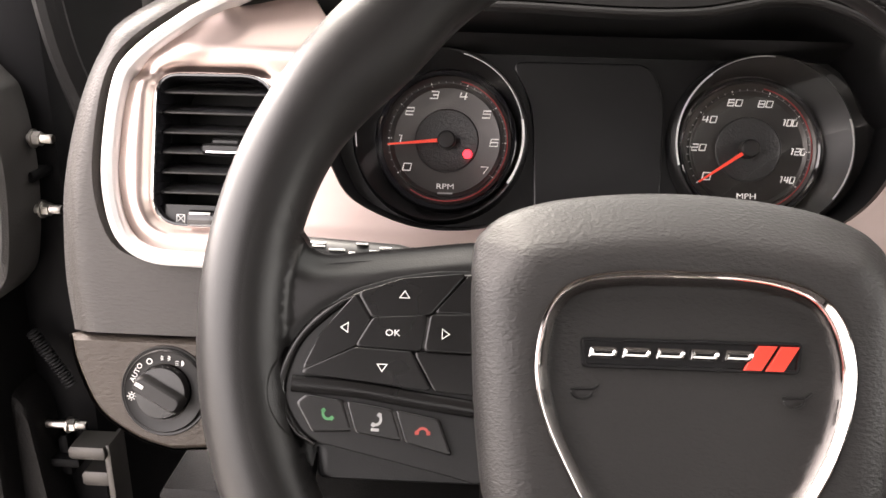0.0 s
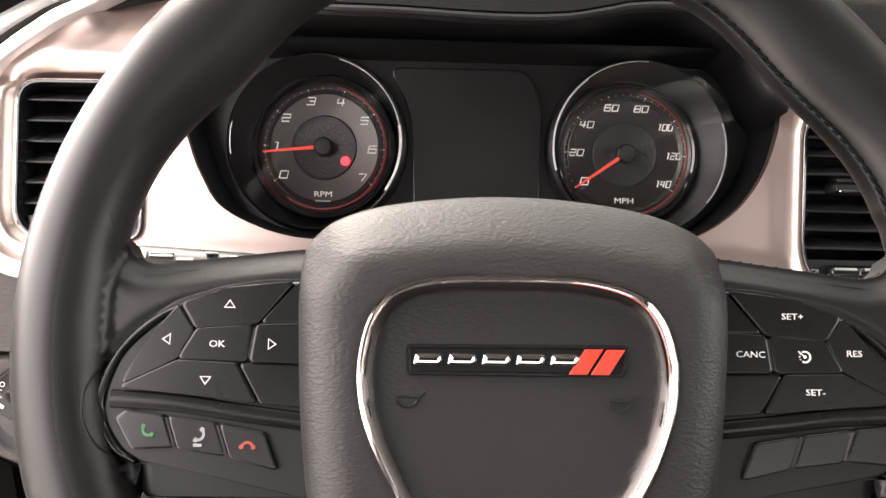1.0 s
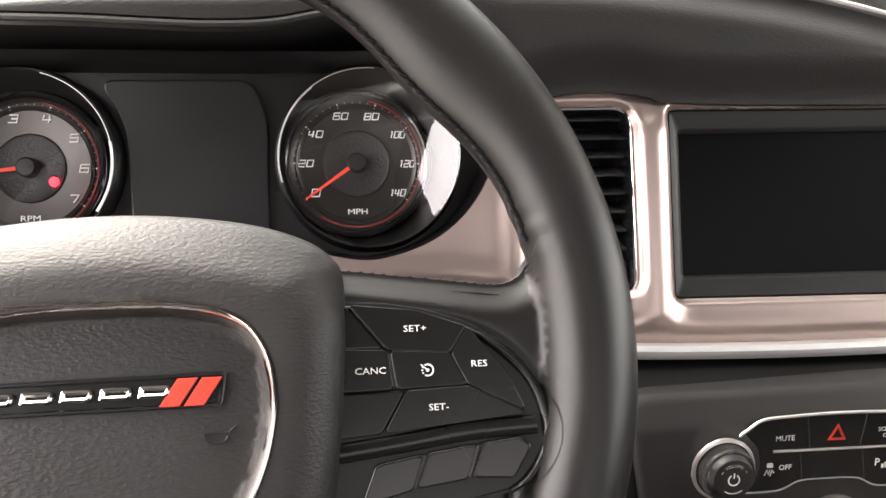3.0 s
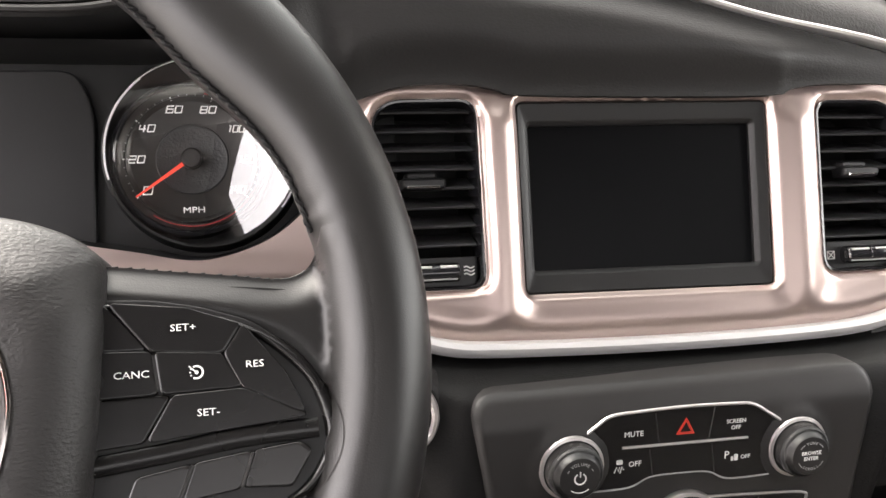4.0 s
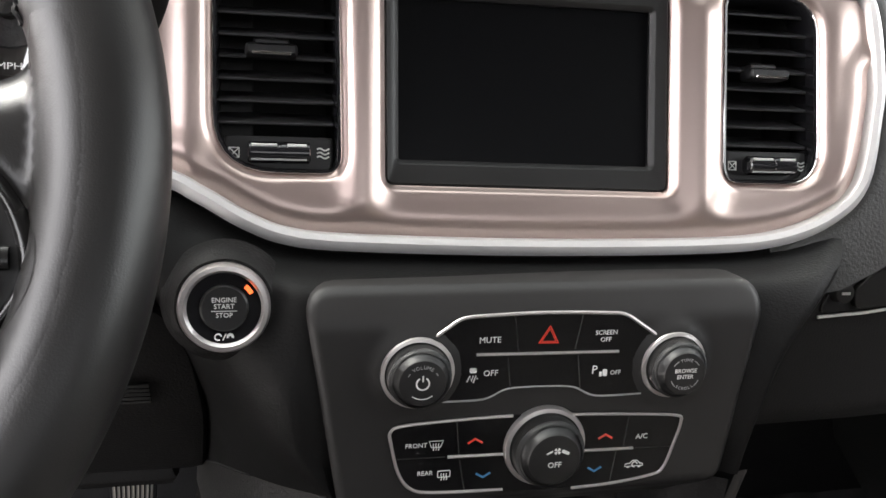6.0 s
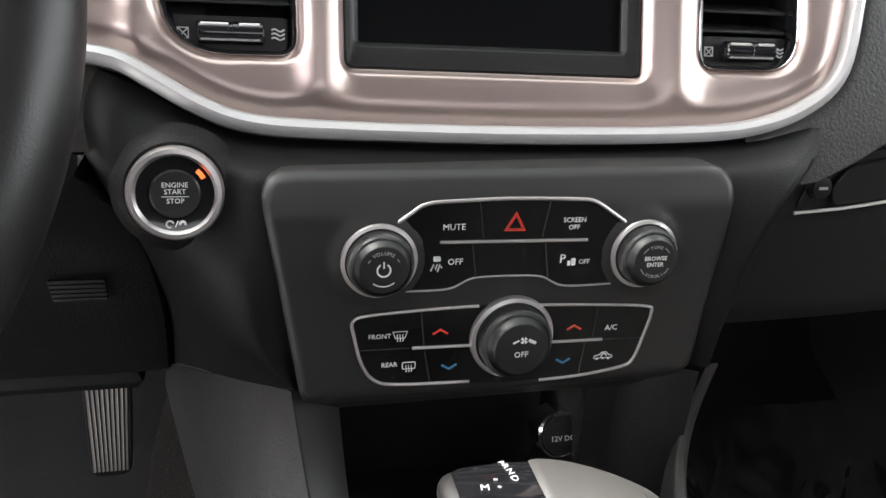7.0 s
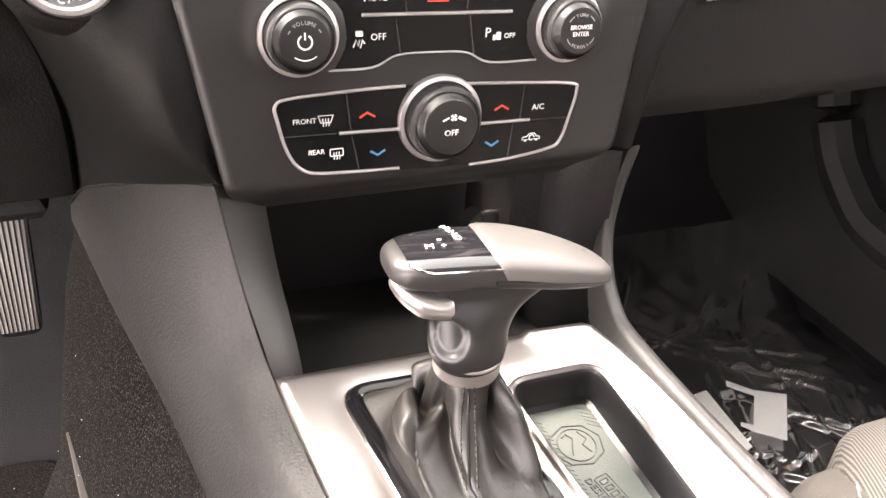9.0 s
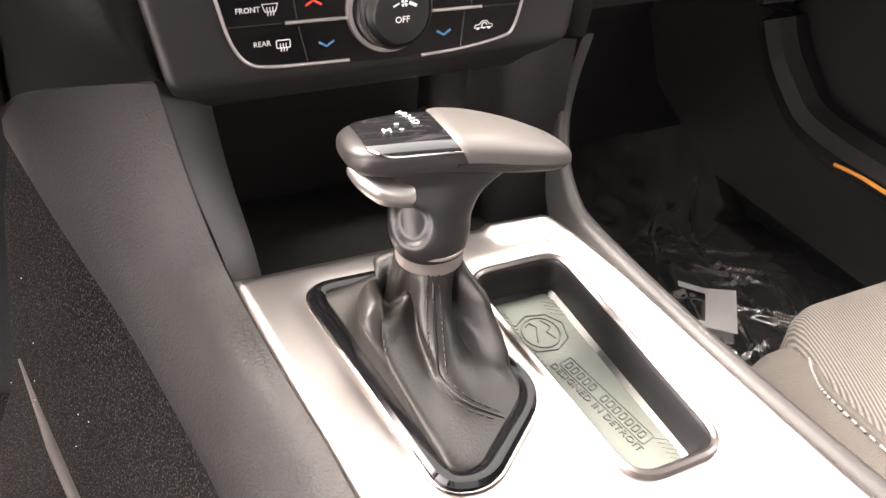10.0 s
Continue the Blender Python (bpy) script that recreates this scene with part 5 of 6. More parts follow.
def knob(name, cu, cv, r, tall, label):
    k = part(name, lathe([(r * 0.98, 0.0), (r * 0.98, 0.0035), (r * 0.90, 0.0042), (r * 0.89, tall * 0.62), (r * 0.83, tall * 0.72)], 48, cu, cv), KNOB, panel, label)
    part("base_ring", lathe([(r * 0.98, -0.001), (r * 1.075, 0.0), (r * 1.08, 0.0025), (r * 1.05, 0.0040), (r * 0.96, 0.0046), (r * 0.95, 0.0)], 56, cu, cv), RING, k, "satin chrome base ring")
    n = 110
    teeth = []
    for w, f in ((0.0046, 0.905), (tall * 0.62, 0.90), (tall * 0.74, 0.80)):
        teeth.append([(cu + r * (f + (0.010 if i % 2 else -0.010)) * math.cos(math.pi * i / n), cv + r * (f + (0.010 if i % 2 else -0.010)) * math.sin(math.pi * i / n), w) for i in range(2 * n)])
    part("ribbed_grip", loft(teeth, caps=False), KNOB, k, "finely ribbed grip", sharp=20)
    part("cap", lathe([(r * 0.80, tall * 0.70), (r * 0.73, tall * 0.78), (r * 0.70, tall * 0.92), (r * 0.655, tall * 0.985), (r * 0.60, tall), (r * 0.3, tall * 1.01), (0.0, tall * 1.01)], 48, cu, cv), KNOB, k, "smooth black cap")
    return k


vol = knob("volume_knob", 0.3700, 0.0085, 0.0180, 0.0160, "black volume knob")
tune = knob("tune_knob", 0.5125, 0.0068, 0.0178, 0.0160, "black tuning knob")
fan = knob("fan_knob", 0.4420, -0.0375, 0.0215, 0.0180, "large black fan knob")


def bent_text(txt, size, r, mid, cu, cv, w, step, flip_it=False):
    out = []
    for i, ch in enumerate(txt):
        off = (i - (len(txt) - 1) / 2) * step
        a = mid + (off if flip_it else -off)
        out.append(letters(ch, size, cu + r * math.cos(radians(a)), cv + r * math.sin(radians(a)), w, a + 90 if flip_it else a - 90))
    return join(*out)


tv, tf = 0.01625, 0.0183
part("print", join(bent_text("VOLUME", 0.0026, 0.0085, 90, 0.3700, 0.0085, tv, 13), arc(0.3700, 0.0085, 0.0082, 0.0087, 140, 152, tv, 0.0001, 6), arc(0.3700, 0.0085, 0.0082, 0.0087, 28, 40, tv, 0.0001, 6)), GREY, vol)
part("print", join(arc(0.3700, 0.0085, 0.0028, 0.0036, 120, 420, tv, 0.0001), brick(0.3696, 0.3704, 0.0095, 0.0128, tv, tv + 0.0002, 0.0001), arc(0.3700, 0.0085, 0.0080, 0.0085, 232, 308, tv, 0.0001)), WHITE, vol)
part("print", join(letters("BROWSE", 0.0032, 0.5125, 0.0086, tv), letters("ENTER", 0.0032, 0.5125, 0.0052, tv)), WHITE, tune)
part("print", join(bent_text("TUNE", 0.0024, 0.0080, 90, 0.5125, 0.0068, tv, 14), bent_text("SCROLL", 0.0024, 0.0082, 270, 0.5125, 0.0068, tv, 13, True), *[arc(0.5125, 0.0068, 0.0084, 0.0089, a, a + 25, tv, 0.0001, 6) for a in (122, 33, 205, 310)]), GREY, tune)
blades = [moved(arc(0, 0, 0.0002, 0.0019, a, a + 55, 0, 0.0002, 6), at(0.4430, -0.0322, tf)) for a in (20, 110, 200, 290)]
part("print", join(letters("OFF", 0.0044, 0.4420, -0.0402, tf), *blades, moved(brick(-0.0018, 0.0018, -0.0004, 0.0004, 0, 0.0002, 0.0002), at(0.4388, -0.0328, tf, 0, 0, 25)), moved(brick(-0.0022, 0.0022, -0.0008, 0.0008, 0, 0.0002, 0.0003), at(0.4475, -0.0330, tf, 0, 0, -25))), WHITE, fan)

# ---- start button ----
ST = frame_at(0.4285, 0.5055, 12, 0.2760)
start = thing("start_button", ST, "round black engine start button with a satin silver ring", "start button")
part("ring", lathe([(0.0175, -0.006), (0.0178, 0.0015), (0.0192, 0.0032), (0.0212, 0.0030), (0.0224, 0.0008), (0.0226, -0.010)], 64, 0, 0.0), RING, start, "satin silver ring")
part("collar", lathe([(0.0224, -0.004), (0.0240, -0.0035), (0.0262, -0.0060), (0.0290, -0.0105), (0.0320, -0.0180)], 56), LOWER, start, "smooth dark collar round the ring")
part("face", lathe([(0.0180, -0.004), (0.0178, 0.0006), (0.0125, 0.0000), (0.0120, 0.0000)], 48), GLOSSY, start)
part("push_cap", lathe([(0.0118, -0.002), (0.0116, 0.0012), (0.0108, 0.0018), (0.0, 0.0014)], 48), KNOB, start)
part("print", join(letters("ENGINE", 0.0034, 0, 0.0042, 0.0019), letters("START", 0.0034, 0, 0.0010, 0.0019), letters("STOP", 0.0034, 0, -0.0034, 0.0019), brick(-0.0062, 0.0062, -0.0014, -0.0011, 0.0017, 0.0020, 0.0001)), WHITE, start)
part("print", join(arc(-0.0030, -0.0145, 0.0012, 0.0019, 10, 300, 0.0008, 0.0003), moved(brick(-0.0003, 0.0003, -0.0018, 0.0018, 0, 0.0003, 0.0001), at(0, -0.0145, 0.0008, 0, 0, -25)), arc(0.0028, -0.0145, 0.0006, 0.0018, -20, 200, 0.0008, 0.0003)), WHITE, start)
part("tell_tale", arc(0, 0, 0.0138, 0.0160, 29, 47, 0.0006, 0.0003), LAMP_AMBER, start, "amber lit run mark")

# ---- headlight switch ----
HL = S @ at(-0.2055, -0.1370, -0.002)
BEZEL = surface("black_switch_plastic", (0.010, 0.0095, 0.0095), 0.45, grain=0.06, size=2500, vary=0.12, shine=0.4)
switch = thing("headlight_switch", HL, "round black headlight switch with white symbols", "headlight switch")
part("bezel", lathe([(0.0268, -0.006), (0.0270, 0.0010), (0.0262, 0.0020), (0.0252, 0.0014), (0.0180, 0.0012), (0.0175, -0.004)], 56), BEZEL, switch)
part("recess", lathe([(0.0266, -0.004), (0.0266, -0.0006), (0.0288, 0.0000), (0.0296, -0.0012), (0.0296, -0.004)], 56), BLACK, switch)
grip = part("knob", lathe([(0.0172, -0.002), (0.0172, 0.0060), (0.0160, 0.0085), (0.0, 0.0088)], 48), BUTTON, switch)
part("handle", moved(loft([lift(rounded(box2(-0.0172, -0.0078, 0.0172, 0.0078), 0.0060, 5), 0.006), lift(rounded(box2(-0.0170, -0.0060, 0.0170, 0.0060), 0.0050, 5), 0.0105), lift(rounded(box2(-0.0164, -0.0052, 0.0164, 0.0052), 0.0045, 5), 0.0140), lift(rounded(box2(-0.0152, -0.0040, 0.0152, 0.0040), 0.0036, 5), 0.0155)]), at(0, 0, 0, 0, 0, -28)), BEZEL, grip)
part("pointer", moved(brick(-0.0150, -0.0090, -0.0012, 0.0012, 0.0154, 0.0160, 0.0004), at(0, 0, 0, 0, 0, -28)), WHITE, grip)
for a, txt in ((148, "AUTO"),):
    part("print", letters(txt, 0.0048, 0.0216 * math.cos(radians(a)), 0.0216 * math.sin(radians(a)), 0.0022, a - 90 + 6), WHITE, switch)
part("print", arc(0.0215 * math.cos(radians(118)), 0.0215 * math.sin(radians(118)), 0.0014, 0.0020, 0, 360, 0.0018, 0.0002), WHITE, switch)
part("print", join(*[moved(brick(-0.0030, -0.0012, -0.0003, 0.0003, 0, 0.0003, 0.0001), at(0.0215 * math.cos(radians(88)) + dx, 0.0215, 0.0018, 0, 0, r)) for dx in (-0.0006, 0.0040) for r in (0, 28, -28)]), WHITE, switch)
part("print", join(arc(0.0110, 0.0185, 0.0, 0.0018, -90, 90, 0.0018, 0.0002), *[brick(0.0070, 0.0092, 0.0172 + k * 0.0012, 0.0176 + k * 0.0012, 0.0018, 0.0021, 0.0001) for k in range(3)]), WHITE, switch)
part("print", join(arc(-0.0212, -0.0040, 0.0010, 0.0015, 0, 360, 0.0018, 0.0002), *[moved(brick(0.0020, 0.0030, -0.0003, 0.0003, 0, 0.0003, 0.0001), at(-0.0212, -0.0040, 0.0018, 0, 0, 45 * k)) for k in range(8)]), WHITE, switch)

# ---- console ----
console = thing("center_console", C, "dark console with a satin silver top plate and a rubber-lined tray", "console")
PLATE = [(0.3430, -0.0010), (0.3440, -0.012), (0.3495, -0.065), (0.3581, -0.134), (0.3665, -0.225), (0.3720, -0.330), (0.5860, -0.330), (0.5740, -0.262), (0.5600, -0.208), (0.5490, -0.140), (0.5430, -0.100), (0.5375, -0.062), (0.5305, -0.030), (0.5235, -0.0085), (0.5191, -0.0050), (0.4800, -0.0025), (0.4289, -0.0020)]
BOOT = inset(rounded([(0.3910, -0.1460), (0.4110, -0.1500), (0.4555, -0.1160), (0.4275, -0.0215), (0.3720, -0.0195)], [0.012, 0.016, 0.018, 0.012, 0.016], 7), 0.0045)
TRAY = rounded([(0.4555, -0.0365), (0.5110, -0.0365), (0.5175, -0.1690), (0.4695, -0.1690)], [0.014, 0.012, 0.014, 0.014], 6)


def plate_relief(p, d0, dh):
    return 0.0005 - 0.003 * (1 - ease(d0 / 0.004)) + 0.0035 * (1 - ease((p[:, 0] * 0 + d0 - 0.004) / 0.012)) * (p[:, 0] > 0.48) - 0.002 * (1 - ease(dh[1] / 0.010)) - 0.0015 * (1 - ease(dh[0] / 0.012))


part("top_plate", patch(PLATE, [BOOT, TRAY], 0.0042, plate_relief, 0.012, 0.004), SILVER_TOP, console, "satin silver top plate", sharp=50)
tray = part("tray", loft([lift(inset(TRAY, 0.0006), 0.0004), lift(inset(TRAY, 0.0022), -0.0014), lift(inset(TRAY, 0.0045), -0.018), lift(inset(TRAY, 0.0075), -0.0205)], caps=False), surface("tray_plastic", (0.007, 0.007, 0.0075), 0.30, vary=0.1), console, "black moulded tray")
part("tray_rim", loft([lift(inset(TRAY, -0.0034), -0.0018), lift(inset(TRAY, -0.0024), 0.0012), lift(inset(TRAY, -0.0006), 0.0020), lift(inset(TRAY, 0.0008), 0.0008), lift(inset(TRAY, 0.0010), -0.001)], caps=False), SILVER_TOP, tray, "satin silver rim")
MAT = inset(TRAY, 0.0070)
part("tray_mat", slab(MAT, -0.023, -0.0200, 0.0008), RUBBER, tray, "grey-green rubber mat")
# mat rubber darkened: the shading of the low relief is put into the colour
RELIEF_SHADE = surface("shaded_mat_relief", (0.052, 0.058, 0.050), 0.5, grain=0.2, size=900, vary=0.15)
TXT = at(0.4870, -0.1190, -0.0201, 0, 0, -77.5)
part("mat_emblem", border([(0.4860 + 0.0150 * math.cos(radians(10 + 45 * k)), -0.0690 + 0.0135 * math.sin(radians(10 + 45 * k))) for k in range(8)], [(0, -0.0202), (0, -0.0194), (0.0006, -0.0194), (0.0006, -0.0202)]), RELIEF_SHADE, tray, "moulded eight-sided emblem, darkened to suggest relief shading")
part("mat_emblem", arc(0.4860, -0.0690, 0.0100, 0.0105, 0, 360, -0.0200, 0.0006), RELIEF_SHADE, tray)
part("mat_emblem", join(tube([(0.4800, -0.0630, -0.0198), (0.4830, -0.0612, -0.0196), (0.4856, -0.0650, -0.0196), (0.4830, -0.0700, -0.0196), (0.4812, -0.0745, -0.0198)], 0.0004, 6), tube([(0.4900, -0.0612, -0.0198), (0.4928, -0.0670, -0.0196), (0.4890, -0.0695, -0.0196), (0.4916, -0.0750, -0.0198)], 0.0004, 6)), RELIEF_SHADE, tray)
part("mat_frame", moved(border(rounded(box2(-0.0286, 0.0030, 0.0286, 0.0116), 0.0012, 3), [(0, 0), (0, 0.0005), (0.0005, 0.0005), (0.0005, 0)]), TXT), RELIEF_SHADE, tray)
for k in range(13):
    if k != 5:
        part("mat_bar", moved(border(rounded(box2(-0.0265 + k * 0.0041, 0.0048, -0.0234 + k * 0.0041, 0.0098), 0.0008, 2), [(0, 0), (0, 0.0006), (0.0007, 0.0006), (0.0007, 0)]), TXT), RELIEF_SHADE, tray)
part("mat_print", moved(letters("DESIGNED IN DETROIT", 0.0052, 0, 0, 0.0003, thick=0.0003, wide=1.12), TXT), RELIEF_SHADE, tray, "moulded lettering, darkened to suggest relief shading")
for k in range(40):
    v = -0.0460 - k * 0.0029
    for u0 in (0.4660 + 0.00022 * k, 0.4975 + 0.00018 * k):
        if not (0.4975 <= u0 and 4 < k < 34):
            part("mat_rib", tube([(u0, v, -0.0200), (u0 + 0.0085, v - 0.0055, -0.0199)], 0.00035, 5), RUBBER, tray)
trim = part("boot_frame", border(BOOT, [(-0.0058, -0.001), (-0.0054, 0.0028), (-0.0036, 0.0046), (0.0005, 0.0048), (0.0038, 0.0030), (0.0050, -0.0010), (0.0050, -0.004)]), surface("boot_frame_black", (0.004, 0.004, 0.0045), 0.10, vary=0.1, wear=0.02, shine=0.32), console, "gloss black boot frame")
part("boot_frame_edge", tube([(x, y, 0.0008) for x, y in inset(BOOT, -0.0060)], 0.0007, 6, closed=True), CHROME, console)

to_c = C.inverted()
LEFT_RAIL = [
    [(0.25, 0.574, 0.314), (0.263, 0.527, 0.348), (0.283, 0.477, 0.374), (0.304, 0.444, 0.390), (0.328, 0.411, 0.402)],
    [(0.2714, 0.4794, 0.300), (0.281, 0.455, 0.320), (0.297, 0.427, 0.337), (0.315, 0.405, 0.349), (0.3345, 0.391, 0.358)],
    [(0.2931, 0.3989, 0.285), (0.300, 0.392, 0.300), (0.312, 0.379, 0.312), (0.326, 0.366, 0.320), (0.3420, 0.3555, 0.324)],
    [(0.309, 0.3176, 0.275), (0.316, 0.312, 0.291), (0.325, 0.302, 0.305), (0.336, 0.295, 0.314), (0.3485, 0.2905, 0.3175)],
    [(0.3158, 0.2705, 0.27), (0.322, 0.265, 0.286), (0.332, 0.257, 0.299), (0.343, 0.247, 0.308), (0.3555, 0.238, 0.3120)],
]
LEFT_RAIL += [[(x + 0.008, y - 0.11, z - 0.010) for x, y, z in LEFT_RAIL[-1]], [(x + 0.012, y - 0.30, z - 0.028) for x, y, z in LEFT_RAIL[-1]]]
rail_cols = [spline(list(c), 5, False) for c in zip(*LEFT_RAIL)]
rail_rows = [spline(list(r), 4, False) for r in zip(*rail_cols)]
inner_drop = [r + [(r[-1][0] + 0.0012, r[-1][1], r[-1][2] - 0.0010), (r[-1][0] + 0.002, r[-1][1], r[-1][2] - 0.02)] for r in rail_rows]
part("seam", moved(tube([(x, y - 0.0006, z + 0.0012) for x, y, z in rail_rows[0]], 0.0011, 6), to_c), DEEP, console)
part("side_rail", moved(sheet([[(r[0][0] - 0.001, r[0][1], r[0][2] - 0.012)] + r for r in inner_drop]), to_c), RAIL, console, "grained dark side rail", sharp=50)
part("carpet_side", moved(sheet([[(r[0][0] + 0.004, r[0][1], r[0][2] - 0.004), (r[0][0] - 0.012, r[0][1] - 0.004, r[0][2] - 0.06), (r[0][0] - 0.040, r[0][1] - 0.01, 0.10), (r[0][0] - 0.085, r[0][1] - 0.01, 0.0)] for r in rail_rows]), to_c), CARPET, console, "black speckled carpet on the tunnel side")
# left wall lightened for light on it; floor and back blackened for shade
POCKET_SIDE = surface("lit_pocket_plastic", (0.031, 0.030, 0.029), 0.45, grain=0.1, size=1500, vary=0.12, shine=0.4)
part("pocket_wall", moved(sheet([spline(c, 4, False) for c in ([(0.3275, 0.414, 0.404), (0.3350, 0.394, 0.359), (0.3430, 0.3570, 0.3225), (0.3450, 0.350, 0.300)], [(0.3420, 0.4205, 0.402), (0.3475, 0.4010, 0.357), (0.3520, 0.3590, 0.3212), (0.354, 0.352, 0.300)], [(0.3535, 0.4300, 0.40), (0.3575, 0.4100, 0.350), (0.3600, 0.3640, 0.315), (0.361, 0.358, 0.262)], [(0.356, 0.50, 0.40), (0.360, 0.49, 0.34), (0.364, 0.48, 0.29), (0.366, 0.47, 0.262)])]), to_c), POCKET_SIDE, console, "smooth pocket side wall, lightened to suggest light on it")
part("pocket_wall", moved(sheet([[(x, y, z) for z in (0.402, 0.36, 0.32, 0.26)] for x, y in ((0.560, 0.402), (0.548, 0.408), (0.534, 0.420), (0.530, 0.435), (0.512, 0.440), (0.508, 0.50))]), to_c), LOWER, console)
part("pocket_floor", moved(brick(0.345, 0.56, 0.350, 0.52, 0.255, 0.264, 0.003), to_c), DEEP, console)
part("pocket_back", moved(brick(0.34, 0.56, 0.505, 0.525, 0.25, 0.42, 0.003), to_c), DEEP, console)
RIGHT_RAIL = spline([(0.5755, 0.4135, 0.3985), (0.5665, 0.4085, 0.372), (0.5580, 0.398, 0.3500), (0.5500, 0.3790, 0.3330), (0.5445, 0.3560, 0.3225), (0.5425, 0.3360, 0.3195), (0.5460, 0.2855, 0.3150), (0.5535, 0.2283, 0.3095), (0.5650, 0.1652, 0.3035), (0.582, 0.08, 0.296), (0.60, -0.06, 0.284)], 6, False)
rows = []
for i, (x, y, z) in enumerate(RIGHT_RAIL):
    g = min(1.0, i / 24)
    rows.append([(x - 0.010 * g - 0.003, y, z - 0.016), (x - 0.0035, y, z - 0.003), (x - 0.0012, y, z), (x + 0.0025, y, z + 0.0006), (x + 0.0055, y + 0.001, z - 0.0004), (x + 0.0078, y + 0.004, z - 0.004), (x + 0.011, y + 0.02, z - 0.03), (x + 0.03, y + 0.03, 0.10), (x + 0.05, y + 0.03, 0.0)])
# smooth rail, its base lightened over the left one's for the light it catches
part("side_rail", moved(sheet(rows), to_c), surface("smooth_lit_rail_plastic", (0.024, 0.0225, 0.0215), 0.46, grain=0.15, size=900, vary=0.15, shine=0.45), console, "smooth dark grey side rail, lightened to suggest light on it", sharp=50)

# pale bar laid along the carpet edge as a stand-in for its soft highlight
part("edge_strip", moved(tube(spline([(0.2215, 0.545, 0.138), (0.2255, 0.5305, 0.1335), (0.2318, 0.4963, 0.1245), (0.2380, 0.4632, 0.1165), (0.2440, 0.4341, 0.1065), (0.250, 0.40, 0.095)], 5, False), [0.0014 + 0.0060 * min(1, k / 14) for k in range(26)], 10, flat=0.6), to_c), surface("carpet_highlight_strip", (0.034, 0.028, 0.024), 0.5, grain=0.1, size=900, vary=0.2), console, "slim pale strip standing for a soft highlight on the carpet edge")

# power outlet in the pocket
outlet = thing("power_outlet", frame_at(0.452, 0.325, 20, 0.505), "round power outlet with a flip cap in the console pocket", "power outlet")
part("socket", lathe([(0.0160, -0.02), (0.0160, 0.0), (0.0145, 0.0015), (0.0120, 0.0), (0.0115, -0.02)], 40), CHROME, outlet)
part("cap", join(lathe([(0.0135, -0.004), (0.0132, 0.0022), (0.0, 0.003)], 36), brick(-0.006, 0.006, 0.008, 0.0145, -0.002, 0.0035, 0.0015)), BLACK, outlet)
part("print", letters("12V DC", 0.0050, 0.0, -0.002, 0.0031), WHITE, outlet)

# ---- gear selector ----
gear = thing("gear_selector", pose(0.4225, 0.297, 0.355), "dark T-handle gear selector with a leather boot", "gear selector")
knob_sec = [(-0.0385, 0.004, 0.0545, 0.002, 0.002, 0.0140), (-0.0372, 0.0095, 0.0545, 0.0045, 0.0040, 0.0135), (-0.032, 0.0145, 0.0545, 0.0068, 0.0060, 0.0125), (-0.020, 0.0172, 0.0545, 0.0078, 0.0070, 0.0115), (0.0, 0.0188, 0.0535, 0.0082, 0.0075, 0.0110),
            (0.020, 0.0190, 0.0508, 0.0082, 0.0080, 0.0105), (0.040, 0.0170, 0.0462, 0.0072, 0.0075, 0.0095), (0.058, 0.0125, 0.0410, 0.0052, 0.0055, 0.0085), (0.0670, 0.0070, 0.0380, 0.0032, 0.0035, 0.0080), (0.0700, 0.002, 0.0370, 0.001, 0.001, 0.0078)]


def knob_loop(x, ry, zc, up, down, cy, grow=0.0, lift_top=0.0, low=1.0):
    out = []
    for k in range(28):
        a = 2 * math.pi * k / 28
        c, s = math.cos(a), math.sin(a)
        out.append((x, cy + (ry + grow) * math.copysign(abs(c) ** 0.62, c), zc + math.copysign(abs(s) ** 0.62, s) * ((up + lift_top) if s > 0 else down * low)))
    return out


smooth_sec = spline(knob_sec, 5, False)
part("handle", loft([knob_loop(*q) for q in smooth_sec]), surface("satin_handle_plastic", (0.020, 0.0188, 0.0182), 0.38, grain=0.06, size=1800, vary=0.1), gear, "satin dark handle", sharp=60)
CAPPED = surface("light_grip_leather", (0.072, 0.067, 0.063), 0.48, grain=0.15, size=1600, vary=0.12)
cap_sec = [q for q in smooth_sec if q[0] > 0.003]
def cap_edge(q, loop):
    """The cap's front edge runs back along the grip as it goes down."""
    g = max(0.0, 1 - (q[0] - 0.003) / 0.024)
    return [(x + 0.006 * g * (1 - min(1.0, max(0.0, (z - q[2]) / (q[3] + 0.002)))), y, z) for x, y, z in loop]


cap_loops = [knob_loop(*q, grow=0.0010, lift_top=0.0022 * min(1, (q[0] - 0.002) / 0.004), low=-0.05) for q in cap_sec]
cap_loops = [cap_edge(q, lp) for q, lp in zip(cap_sec, cap_loops)]
part("leather_cap", loft([[(x - 0.0006, y * 0.97 + 0.0003, z - 0.0006) for x, y, z in cap_loops[0]]] + cap_loops), CAPPED, gear, "smooth grey leather cap", sharp=60)
part("cap_seam", tube([(q[0], q[5] - q[1] - 0.0002, q[2] - 0.0006) for q in cap_sec], 0.0007, 6), BLACK, gear)
glass_loops = []
for q in smooth_sec:
    if -0.0335 < q[0] <= 0.012:
        w = min(1.0, (q[0] + 0.0345) / 0.010) ** 0.5
        glass_loops.append([(q[0], q[5] + (q[1] + 0.0005) * math.copysign(abs(math.cos(a)) ** 0.62, math.cos(a)), q[2] + (q[3] + 0.0006) * math.sin(a) ** 0.62) for a in [radians(90 + (k - 7) * 9.1 * w) for k in range(15)]])
